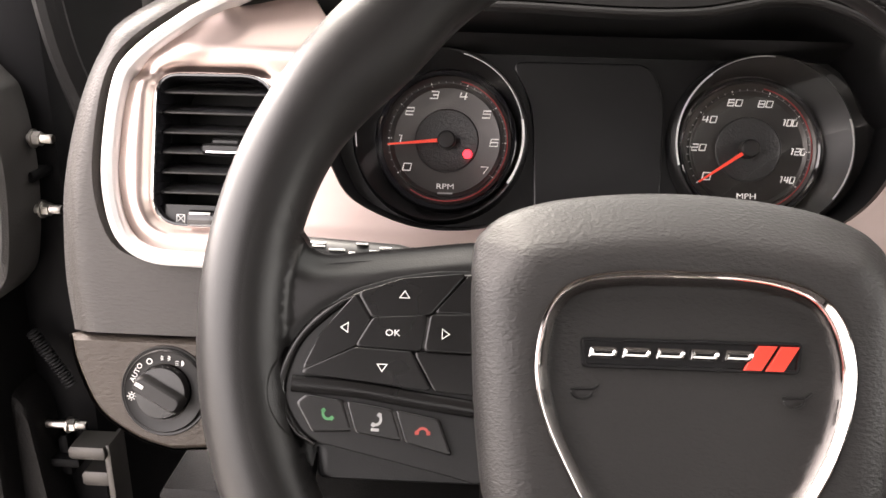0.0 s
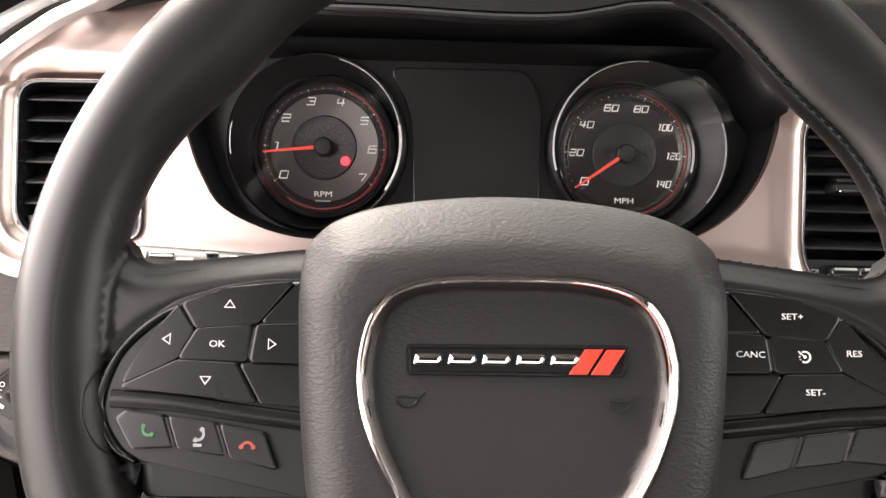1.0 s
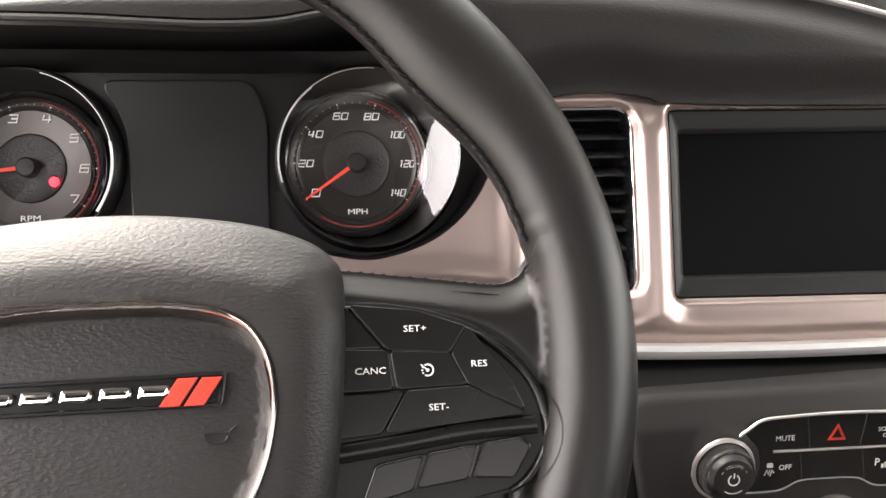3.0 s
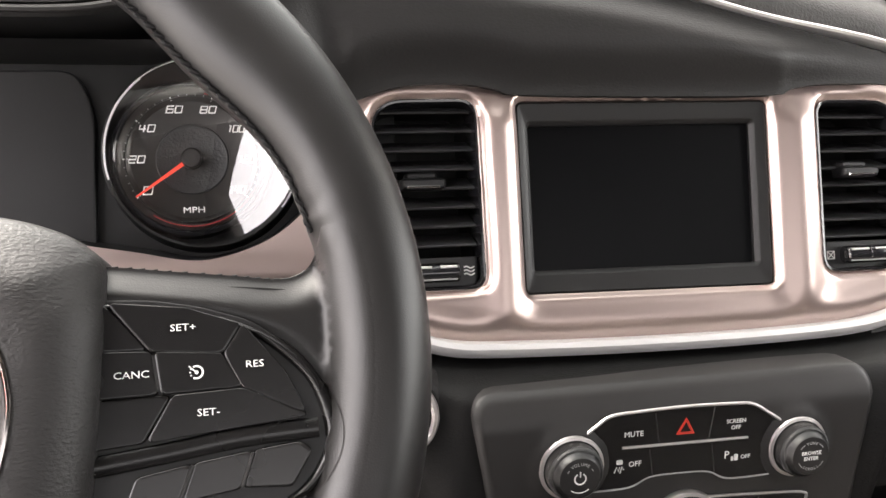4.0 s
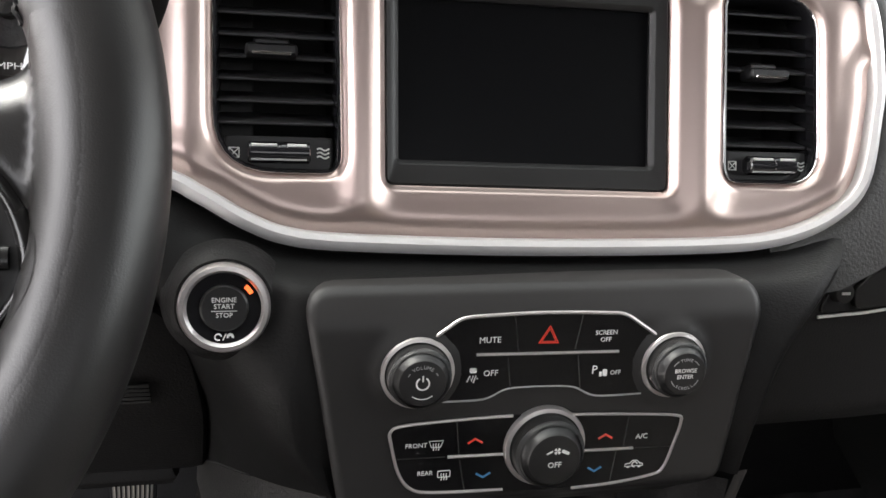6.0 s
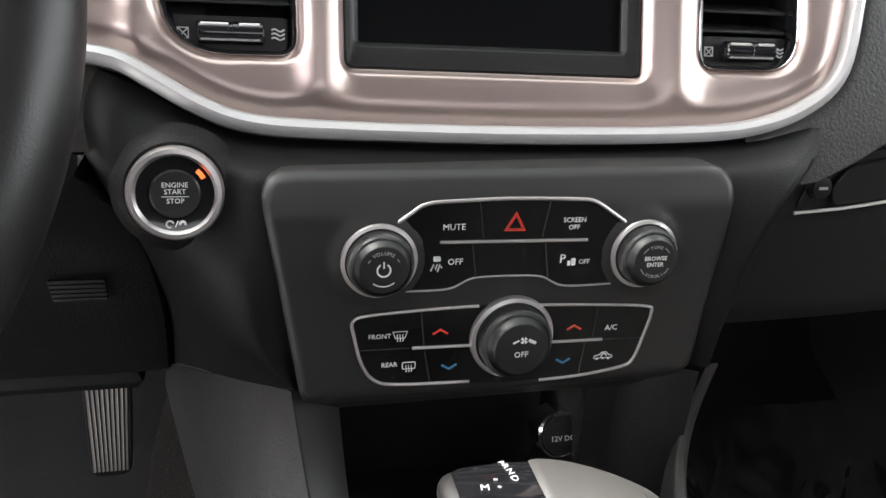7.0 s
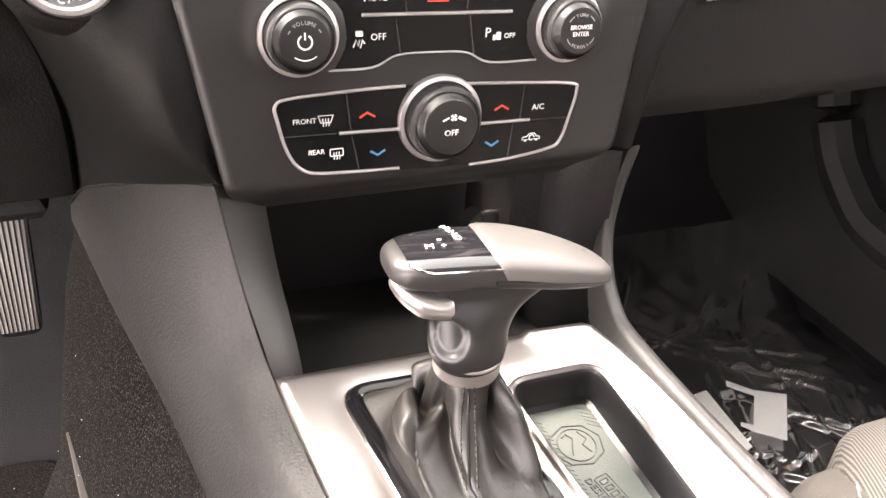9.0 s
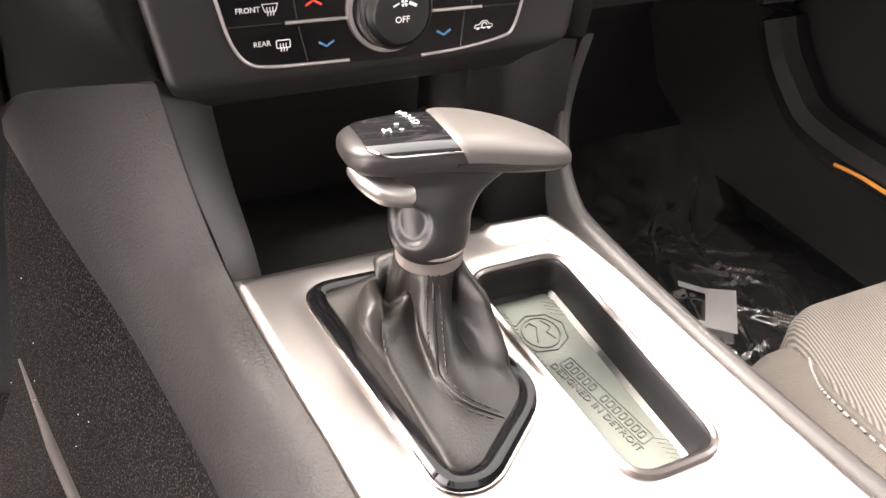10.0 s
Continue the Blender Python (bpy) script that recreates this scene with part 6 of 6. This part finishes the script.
part("shift_display", sheet(glass_loops), GLOSSY, gear, "gloss black shift display", sharp=60)
part("display_edge", tube([(lp[-1][0], lp[-1][1] - 0.0002, lp[-1][2]) for lp in glass_loops], 0.0005, 6), CHROME, gear, "bright display edge")
for txt, x, y, high in (("P", -0.0082, 0.0262, 0.0038), ("R", -0.0074, 0.0225, 0.0040), ("N", -0.0066, 0.0183, 0.0042), ("D", -0.0060, 0.0136, 0.0045), ("M", -0.0206, 0.0092, 0.0048), ("+", -0.0142, 0.0089, 0.0038), ("=", -0.0146, 0.0136, 0.0034)):
    part("print", letters(txt, high, x, y, 0.0637 - 0.0007 * (x + 0.02) / 0.02 - 0.0075 * (1 - (1 - abs((y - 0.011) / 0.0182) ** 3.2) ** 0.31), -76 if txt in "PRND" else -8, wide=1.15), WHITE, gear)
neck = [(-0.003, -0.002, 0.009, 0.0148, 0.0148), (-0.0033, -0.002, 0.0125, 0.0166, 0.0156), (-0.0035, -0.0015, 0.019, 0.0182, 0.0158), (-0.0025, 0.001, 0.027, 0.0190, 0.0150), (0.0015, 0.004, 0.036, 0.0228, 0.0146), (0.009, 0.008, 0.0435, 0.0335, 0.0155), (0.013, 0.0100, 0.0490, 0.0440, 0.0170)]
def neck_ring(cx, cy, z, rx, ry):
    """One ring of the neck, with the scooped thumb rest on its near left side."""
    ring = []
    for k in range(72):
        a = 5.0 * k
        g = max(0.0, 1 - ((a - 218) / 36) ** 2 - ((z - 0.0275) / 0.0095) ** 2)
        d = 0.0030 * min(1.0, 2.2 * g) ** 1.5
        ring.append((cx + (rx - d) * math.cos(radians(a)), cy + (ry - d) * math.sin(radians(a)), z))
    return ring


part("neck", loft([neck_ring(*q) for q in spline(neck, 9, False)]), surface("dark_neck_plastic", (0.008, 0.0078, 0.0078), 0.38, grain=0.1, size=1600), gear, "dark moulded neck", sharp=60)
trig = spline([(-0.0365, 0.011, 0.0465, 0.002, 0.0015), (-0.0335, 0.008, 0.0445, 0.006, 0.0035), (-0.027, 0.004, 0.0412, 0.0082, 0.0050), (-0.020, 0.002, 0.0392, 0.0080, 0.0048), (-0.0150, 0.001, 0.0382, 0.0074, 0.0050), (-0.0128, 0.001, 0.0382, 0.0068, 0.0046), (-0.0120, 0.001, 0.0382, 0.003, 0.002)], 4, False)
part("release_trigger", loft([[(x, cy + ry * math.cos(a), cz + 1.35 * rz * math.sin(a)) for a in [2 * math.pi * k / 18 for k in range(18)]] for x, cy, cz, ry, rz in trig]), surface("satin_trigger", (0.62, 0.60, 0.58), 0.34, metal=1.0, vary=0.05), gear, "satin silver release trigger", sharp=60)
part("collar", lathe([(0.0138, 0.0036), (0.0150, 0.0040), (0.0153, 0.0052), (0.0154, 0.0118), (0.0160, 0.0128), (0.0159, 0.0140), (0.0145, 0.0146)], 48, -0.003, -0.002), surface("satin_collar", (0.62, 0.57, 0.55), 0.42, metal=1.0, grain=0.03, size=900, vary=0.06), gear, "plain satin silver collar")

# leather boot: drawn from the frame up to the collar, with folds
FOOT = C @ Vector((0.4140, -0.0840, 0.0))
origin = Vector((0.4225, 0.297, 0.355))
ring_pts = [C @ Vector((x, y, 0.0015)) for x, y in evenly(inset(BOOT, 0.001), 0.002)]
ring_ang = np.array([math.degrees(math.atan2(p.y - FOOT.y, p.x - FOOT.x)) % 360 for p in ring_pts])
order = np.argsort(ring_ang)
ring_r = np.array([math.hypot(p.x - FOOT.x, p.y - FOOT.y) for p in ring_pts])[order]
ring_a = ring_ang[order]


def step(x, a, b):
    x = min(1.0, max(0.0, (x - a) / (b - a)))
    return x * x * (3 - 2 * x)


def seam_deg(t, side):
    return 253 + 43 * max(0, 1 - t * 3.2) ** 1.2 + side * (2.4 + 6.5 * min(1, t * 1.6))


POCKET = {}


def pocket_at(deg, t, foot_r, foot_z):
    """A loop of slack leather: up from the frame, over, down behind and up the stem again."""
    if deg not in POCKET:
        POCKET[deg] = np.array(spline([(foot_r, foot_z), (foot_r * 0.97, foot_z + 0.010), (0.0335, 0.3415), (0.0295, 0.3490), (0.0240, 0.3490), (0.0210, 0.3400), (0.0188, 0.3380), (0.0166, 0.3490), (0.0146, 0.3610)], 6, False))
    c = POCKET[deg]
    x = t * (len(c) - 1)
    return float(np.interp(x, range(len(c)), c[:, 0])), float(np.interp(x, range(len(c)), c[:, 1]))


def boot_at(deg, t):
    deg = deg % 360
    r = float(np.interp(deg, ring_a, ring_r, period=360))
    a = radians(deg)
    foot = Vector((FOOT.x + r * math.cos(a), FOOT.y + r * math.sin(a), 0))
    foot.z = 0.3215 + 0.0995 * (foot.y - 0.3566) + 0.002
    top = Vector((0.4195 + 0.0146 * math.cos(a), 0.295 + 0.0146 * math.sin(a), 0.3610))
    slack = 1 - (1 - t) ** 2.7                       # hugs the stem
    taut = 0.78 * t if t < 0.60 else 0.468 + 0.532 * step(t, 0.60, 0.95)
    left, right = 256 - 84 * min(1, t / 0.72), 322 + 4 * t
    dl, dr = (deg - left + 180) % 360 - 180, (deg - right + 180) % 360 - 180
    wing = max(step(dl, 22, 3) if dl > 0 else step(-dl, 95, 30), 0.65 * (step(-dr, 17, 2) if dr < 0 else step(dr, 75, 25)))
    wing = max(wing, 0.35 * step(abs((deg - 75 + 180) % 360 - 180), 70, 30))
    f = slack + (taut - slack) * wing
    p = Vector((foot.x + (top.x - foot.x) * f, foot.y + (top.y - foot.y) * f, foot.z + (top.z - foot.z) * t ** 0.95))
    loop = step(abs((deg - 168 + 180) % 360 - 180), 44, 14)
    if loop > 0:
        pr, pz = pocket_at(deg, t, r, foot.z)
        mid = FOOT.lerp(Vector((0.4195, 0.295, 0)), min(1, t * 1.3))
        p = p.lerp(Vector((mid.x + pr * math.cos(a), mid.y + pr * math.sin(a), pz)), loop)
    swell = math.sin(math.pi * min(1, t * 1.03)) ** 0.8 * (1 - 0.85 * loop)
    out = 0.0095 * math.exp(-(dl / 10) ** 2) - 0.0050 * math.exp(-((dl - 26) / 9) ** 2) + 0.0040 * math.exp(-((dr - 4) / 12) ** 2)
    ds = (deg - seam_deg(t, 0) + 180) % 360 - 180
    out += step(t, 0.0, 0.22) * (0.0045 * math.exp(-(ds / 25) ** 4) - 0.0065 * math.exp(-((ds - 38 - 18 * t) / 9) ** 2))
    out += 0.0006 * noise.noise((math.cos(a) * 2.6, math.sin(a) * 2.6, t * 6)) + 0.0004 * math.sin(t * 17 + math.cos(a) * 3) * (1 - wing) * t
    return p + Vector((math.cos(a), math.sin(a), 0.25 if out > 0 else 0.0)) * out * swell - origin


part("boot", loft([[tuple(boot_at(360 * i / 240, t / 44)) for i in range(240)] for t in range(45)], caps=False), surface("boot_leather", (0.0095, 0.0089, 0.0076), 0.42, grain=0.22, size=900, vary=0.16), gear, "folded dark leather boot", sharp=70)


for side in (-1, 1):
    for k in range(26):
        t0, t1 = 0.06 + k * 0.036, 0.06 + k * 0.036 + 0.022
        a, b = boot_at(seam_deg(t0, side), t0), boot_at(seam_deg(t1, side), t1)
        up = Vector((math.cos(radians(250)), math.sin(radians(250)), 0.3)) * 0.0005
        part("stitch", tube([tuple(a + up * 0.4), tuple((a + b) / 2 + up), tuple(b + up * 0.4)], 0.00045, 5), THREAD, gear)
part("boot_seam", tube([tuple(boot_at(seam_deg(t / 30, 0), t / 30) + Vector((-0.0001, -0.0003, 0))) for t in range(1, 30)], 0.0006, 6), BLACK, gear)

# ---- pedals ----
brake = thing("parking_brake_pedal", frame_at(0.72, 0.175, 14, -0.145), "small ribbed black parking brake pedal", "pedal")
part("plate", slab(rounded([(-0.036, 0.0), (0.036, 0.0), (0.036, 0.054), (-0.036, 0.054)], 0.006, 4), -0.010, 0.0, 0.003), BLACK, brake)
for k in range(10):
    part("rib", tube([(-0.0315 + k * 0.0070, 0.004, 0.0006), (-0.0315 + k * 0.0070, 0.050, 0.0006)], 0.0017, 6), RUBBER, brake, "grey rubber rib")
part("arm", tube([(0.0, 0.03, -0.006), (0.0, 0.09, -0.05), (0.0, 0.22, -0.10)], 0.008, 8), BLACK, brake)
PD = frame_at(0.72, 0.105, 14, 0.178)
pedal = thing("accelerator_pedal", PD, "tall ribbed metal-faced accelerator pedal", "pedal")
pl = rounded([(-0.018, 0.0), (0.018, 0.0), (0.026, 0.20), (-0.026, 0.20)], 0.010, 4)
part("plate", slab(pl, -0.010, 0.0, 0.003), BLACK, pedal)
for k in range(9):
    x0, x1 = -0.0145 + k * 0.0036, -0.0215 + k * 0.0054
    part("rib", tube([(x0, 0.006, 0.0005), (x1, 0.195, 0.0005)], 0.0013, 6), METAL, pedal, "bright metal rib")
part("arm", tube([(0.0, 0.19, -0.006), (0.0, 0.32, 0.03)], 0.008, 8), BLACK, pedal)

# ---- passenger side ----
glove = thing("glovebox", frame_at(0.484, 0.44, 10), "black glovebox with a slim bright handle edge", "glovebox")
part("lid", patch(rounded([(0.615, -0.055), (0.70, -0.0535), (1.04, -0.040), (1.04, 0.083), (0.74, 0.080), (0.69, 0.066), (0.652, 0.036), (0.628, 0.0)], 0.012, 4), [], 0.012, lambda p, d, h: -0.006 * (1 - ease(d / 0.012)), 0.06), surface("glovebox_plastic", (0.0130, 0.0125, 0.0125), 0.55, grain=0.5, size=700, vary=0.2, shine=0.25), glove, "dark grained lid")
part("handle_recess", slab(rounded([(0.664, 0.026), (0.760, 0.034), (0.755, 0.070), (0.700, 0.064), (0.676, 0.048)], 0.008, 4), -0.003, 0.0012, 0.001), BLACK, glove)
part("handle", slab(rounded([(0.690, 0.030), (0.738, 0.033), (0.745, 0.060), (0.740, 0.063), (0.704, 0.057), (0.688, 0.043)], 0.005, 4), 0.0, 0.006, 0.002), PANEL, glove, "dark pull handle")
part("handle_edge", tube([(0.6635, 0.0245, 0.003), (0.70, 0.0275, 0.0045), (0.757, 0.034, 0.003)], 0.0013, 8), BRIGHT, glove, "bright handle edge")
lock = part("lock", lathe([(0.0, 0.0), (0.0072, 0.0), (0.0070, 0.0078), (0.0055, 0.0085), (0.0, 0.0085)], 28, 0.679, 0.042), PANEL, glove)
part("key_slot", brick(0.6755, 0.6825, 0.0410, 0.0430, 0.0083, 0.0090, 0.0004), BRIGHT, lock)

seat = thing("passenger_seat", pose(0.850, -0.008, 0.0), "dark grey striped cloth passenger seat with stitched edges", "car seat")
STRIPES = surface("striped_seat_cloth", (0.13, 0.12, 0.11), 0.85, grain=0.8, size=500, vary=0.25)
nt = STRIPES.node_tree
wave = nt.nodes.new("ShaderNodeTexWave")
wave.inputs["Scale"].default_value, wave.inputs["Distortion"].default_value = 155.0, 0.25
tcn = nt.nodes.new("ShaderNodeTexCoord")
rot = nt.nodes.new("ShaderNodeMapping")
rot.inputs["Rotation"].default_value = (0, 0, radians(20))
nt.links.new(tcn.outputs["Object"], rot.inputs["Vector"])
nt.links.new(rot.outputs[0], wave.inputs["Vector"])
mixc = nt.nodes.new("ShaderNodeMix")
mixc.data_type = "RGBA"
mixc.inputs["A"].default_value, mixc.inputs["B"].default_value = (0.022, 0.020, 0.018, 1), (0.105, 0.098, 0.088, 1)
nt.links.new(wave.outputs["Fac"], mixc.inputs["Factor"])
nt.links.new(mixc.outputs["Result"], nt.nodes["Principled BSDF"].inputs["Base Color"])
PLAIN = surface("seat_bolster_cloth", (0.050, 0.046, 0.041), 0.9, grain=0.7, size=900, vary=0.2)


def cushion(lp, z0, z1, r):
    lv = [(r * 0.5, z0), (0, z0 + r), (0, z1 - r), (r * 0.12, z1 - r * 0.6), (r * 0.42, z1 - r * 0.22), (r, z1), (r * 1.3, z1 + 0.001)]
    return loft([lift(inset(lp, d), z) for d, z in lv])


INSERT = rounded([(-0.1990, -0.35), (0.1990, -0.35), (0.1990, 0.262), (0.165, 0.302), (-0.165, 0.302), (-0.1990, 0.258)], 0.026, 8)
part("cushion", cushion(INSERT, 0.06, 0.254, 0.015), STRIPES, seat, "striped cloth cushion", sharp=70)
part("bolster", cushion(rounded(box2(-0.228, -0.36, 0.228, 0.288), 0.045, 8), 0.05, 0.247, 0.026), PLAIN, seat, "plain taupe cloth edge", sharp=70)
part("base", brick(-0.16, 0.16, -0.34, 0.24, 0.0, 0.12, 0.02), BLACK, seat)
part("backrest", moved(cushion(rounded(box2(-0.20, 0.0, 0.20, 0.62), 0.07, 6), -0.06, 0.06, 0.045), pose(0, -0.42, 0.24, 105, 0, 0)), STRIPES, seat, sharp=70)
piping = spline([(-0.1990, -0.20, 0.2475), (-0.1995, 0.0, 0.2475), (-0.1995, 0.15, 0.2475), (-0.1990, 0.225, 0.2475), (-0.1925, 0.2480, 0.2475), (-0.1800, 0.2640, 0.2470), (-0.168, 0.277, 0.243)], 10, False)
part("piping", tube(piping, 0.0026, 8), PLAIN, seat)
PALE = surface("pale_thread", (0.26, 0.25, 0.23), 0.8)
for i in range(0, len(piping) - 1):
    a, b = Vector(piping[i]), Vector(piping[i + 1])
    for k in range(max(1, round((b - a).length / 0.006))):
        n = max(1, round((b - a).length / 0.006))
        p, q = a.lerp(b, (k + 0.2) / n), a.lerp(b, (k + 0.75) / n)
        part("stitch", tube([tuple(p + Vector((-0.0040, 0.0010, 0.0006))), tuple(q + Vector((-0.0040, 0.0010, 0.0008)))], 0.00075, 5), PALE, seat)

# clear protective film, crumpled, on the passenger floor
random.seed(4)
creases = []
for k in range(90):
    cx, cy = random.uniform(0.68, 1.0), random.uniform(0.34, 0.68)
    turn, half = radians(random.choice((-28, -20, 12, 60, 75)) + random.uniform(-14, 14)), random.uniform(0.03, 0.13)
    creases.append((cx, cy, math.cos(turn), math.sin(turn), half, random.uniform(0.002, 0.007), random.uniform(0.0028, 0.006), random.uniform(-0.012, 0.012)))
xs, ys = np.meshgrid(0.60 + np.arange(200) * 0.0024, 0.22 + np.arange(236) * 0.0024)
film = 0.006 + 0.0006 * np.sin(xs * 31 + 2) * np.sin(ys * 23) + 0.52 * np.clip(ys - 0.655, 0, 1)
film = film + 0.0014 * np.sin(xs * 95 + 40 * ys + 1.5 * np.sin(ys * 37)) * np.sin(ys * 61 - 25 * xs) ** 2
for cx, cy, c, s, half, tall, wide, bend in creases:
    along_it, off = (xs - cx) * c + (ys - cy) * s, -(xs - cx) * s + (ys - cy) * c
    off = off - bend * (along_it / half) ** 2
    film = film + tall * np.clip(1 - np.abs(off) / wide, 0, 1) * np.clip(1 - (along_it / half) ** 2, 0, 1)
film_rows = [[(float(x), float(y), float(h)) for x, y, h in zip(*r)] for r in zip(xs, ys, film)]
alone("floor_film", sheet(film_rows), FILM, "crumpled clear protective film over the passenger floor", "plastic film", sharp=180)
card = [(0.881, 0.5591), (0.876, 0.5515), (0.896, 0.529), (0.8635, 0.4910), (0.8535, 0.4990), (0.8505, 0.4950), (0.8583, 0.4835), (0.8837, 0.4623), (0.9334, 0.5200), (0.9008, 0.5370)]
alone("paper_card", slab([(x - 0.89, y - 0.51) for x, y in card], 0.0, 0.0010, 0.0001), PAPER, "white cut-out paper card on the passenger floor", "card", m=pose(0.89, 0.51, 0.0135))
alone("paper_card", slab([(-0.009, 0.0425), (0.014, 0.0451), (0.007, -0.041), (-0.0134, -0.047)], 0.0, 0.0010, 0.0001), PAPER, "white folded paper slip on the passenger floor", "card", m=pose(0.8345, 0.507, 0.0135))

# driver's floor mat
alone("floor_mat", slab(rounded(box2(-0.24, 0.10, 0.205, 0.66), 0.04, 5), 0.001, 0.009, 0.003), CARPET, "black carpet floor mat in the driver's footwell", "floor mat")
alone("dash_cover", brick(-0.26, 0.24, 0.535, 0.62, 0.325, 0.338, 0.006), LOWER, "black cover under the dashboard", "dash cover")

# ---- open driver's door and its hinge side ----
alone("wall_hinge_pillar", brick(-0.42, -0.335, 0.60, 0.80, -0.15, 0.75, 0.02), PAINT, "black painted hinge pillar", kind="structure")
alone("door_seal", tube(spline([(-0.300, 0.50, 0.95), (-0.306, 0.545, 0.80), (-0.310, 0.575, 0.69), (-0.304, 0.60, 0.62), (-0.29, 0.62, 0.50)], 6, False), 0.010, 10), FOAM, "black rubber door seal", "door seal")
alone("door_seal", tube(spline([(-0.318, 0.52, 0.95), (-0.324, 0.57, 0.78), (-0.325, 0.595, 0.68), (-0.318, 0.61, 0.62), (-0.30, 0.62, 0.52)], 6, False), 0.005, 8), FOAM, "thin black rubber door seal", "door seal")
drv = thing("driver_door", pose(-0.372, 0.585, 0.0, 0, 0, 22), "open black driver's door seen at its hinge side", "car door")
part("door_panel", brick(-1.0, -0.16, -0.10, 0.0, 0.02, 0.66, 0.025), DOOR, drv)
back = drv.matrix_world.inverted() @ Matrix(((1, 0, 0, 0), (0, 0, -1, 0.58), (0, 1, 0, 0), (0, 0, 0, 1)))
UPPER_END = spline([(-0.52, 0.70), (-0.40, 0.69), (-0.360, 0.662), (-0.3507, 0.642), (-0.3483, 0.590), (-0.3556, 0.531), (-0.3673, 0.502), (-0.40, 0.485), (-0.52, 0.48)], 5)
part("trim_end", moved(slab(UPPER_END, -0.01, 0.035, 0.010), back), surface("grey_door_trim", (0.055, 0.053, 0.051), 0.55, grain=0.3, size=700, vary=0.15), drv, "rounded dark door trim end")
part("pocket_end", moved(slab(rounded([(-0.52, 0.05), (-0.394, 0.05), (-0.389, 0.290), (-0.3808, 0.544), (-0.52, 0.56)], 0.012, 4), -0.02, 0.045, 0.008), back), PILLAR, drv, "dark lower door trim")
part("sill_end", moved(slab(rounded([(-0.40, 0.02), (-0.362, 0.02), (-0.3675, 0.290), (-0.374, 0.395), (-0.40, 0.42)], 0.012, 4), -0.03, 0.02, 0.008), back), LOWER, drv)
part("window_frame", tube([(-0.02, -0.04, 0.66), (-0.28, -0.03, 0.98), (-0.9, -0.03, 1.05)], 0.014, 8), PAINT, drv)
for x, z in ((-0.3440, 0.6138), (-0.3455, 0.5584), (-0.3525, 0.3648)):
    bolt = thing("hinge_bolt", pose(x, 0.583, z, 0, 90, 0), "bright steel hinge bolt and nut", "bolt", group="hinge bolts")
    part("nut", loft([[(0.0056 * math.cos(math.pi / 3 * k), 0.0056 * math.sin(math.pi / 3 * k), w) for k in range(6)] for w in (0.0, 0.006)]), METAL, bolt, sharp=20)
    part("shank", lathe([(0.0036, -0.02), (0.0036, 0.014), (0.003, 0.015)], 16), METAL, bolt)
    part("washer", lathe([(0.0, -0.001), (0.0072, -0.001), (0.0072, 0.0006), (0.0, 0.0006)], 24), METAL, bolt)
for z in (0.585, 0.33):
    alone("steel_hinge", join(brick(-0.385, -0.345, 0.575, 0.62, z - 0.004, z + 0.004, 0.002), brick(-0.368, -0.358, 0.585, 0.60, z - 0.02, z + 0.02, 0.004)), PAINT, "grey steel door hinge", "hinge", group="door hinges")
ribs = []
for k in range(40):
    t = k / 39
    ribs.append((-0.3690 + 0.0240 * t, 0.578 + 0.004 * t, 0.455 - 0.050 * t))
alone("cable_boot", tube(ribs, [0.0055 if k % 2 else 0.0042 for k in range(40)], 12), FOAM, "black corrugated rubber cable boot", "cable boot", sharp=60)
alone("bracket", join(brick(-0.351, -0.318, 0.57, 0.60, 0.338, 0.350, 0.003), brick(-0.345, -0.320, 0.575, 0.60, 0.308, 0.322, 0.003), brick(-0.322, -0.316, 0.575, 0.605, 0.20, 0.350, 0.002)), surface("dull_steel", (0.10, 0.095, 0.09), 0.5, metal=0.8, vary=0.2), "grey metal bracket under the dash end", "bracket")

# lint on the carpets
lint = []
random.seed(11)
for k in range(70):
    x, y = random.uniform(0.02, 0.24), random.uniform(0.30, 0.72)
    lint.append(moved(brick(-0.0007, 0.0007, -0.0004, 0.0004, 0, 0.0006, 0.0002), pose(x, y, 0.010, 0, 0, random.uniform(0, 180))))
for k in range(26):
    r = rail_rows[random.randrange(2, 16)][0]
    f, s = random.uniform(0.05, 0.95), random.uniform(-0.012, 0.012)
    x, y, z = (r[0] - 0.012 - 0.028 * f, r[1] - 0.004 - 0.006 * f + s, (r[2] - 0.06) * (1 - f) + 0.10 * f)
    lint.append(moved(brick(-0.00035, 0.00035, -0.00025, 0.00025, 0, 0.0004, 0.0001), pose(x - 0.0004, y, z + 0.0006, 0, -60, random.uniform(0, 180))))
alone("lint", join(*lint), GREY, "pale lint specks on the driver's floor mat", "lint", kind="stuff")
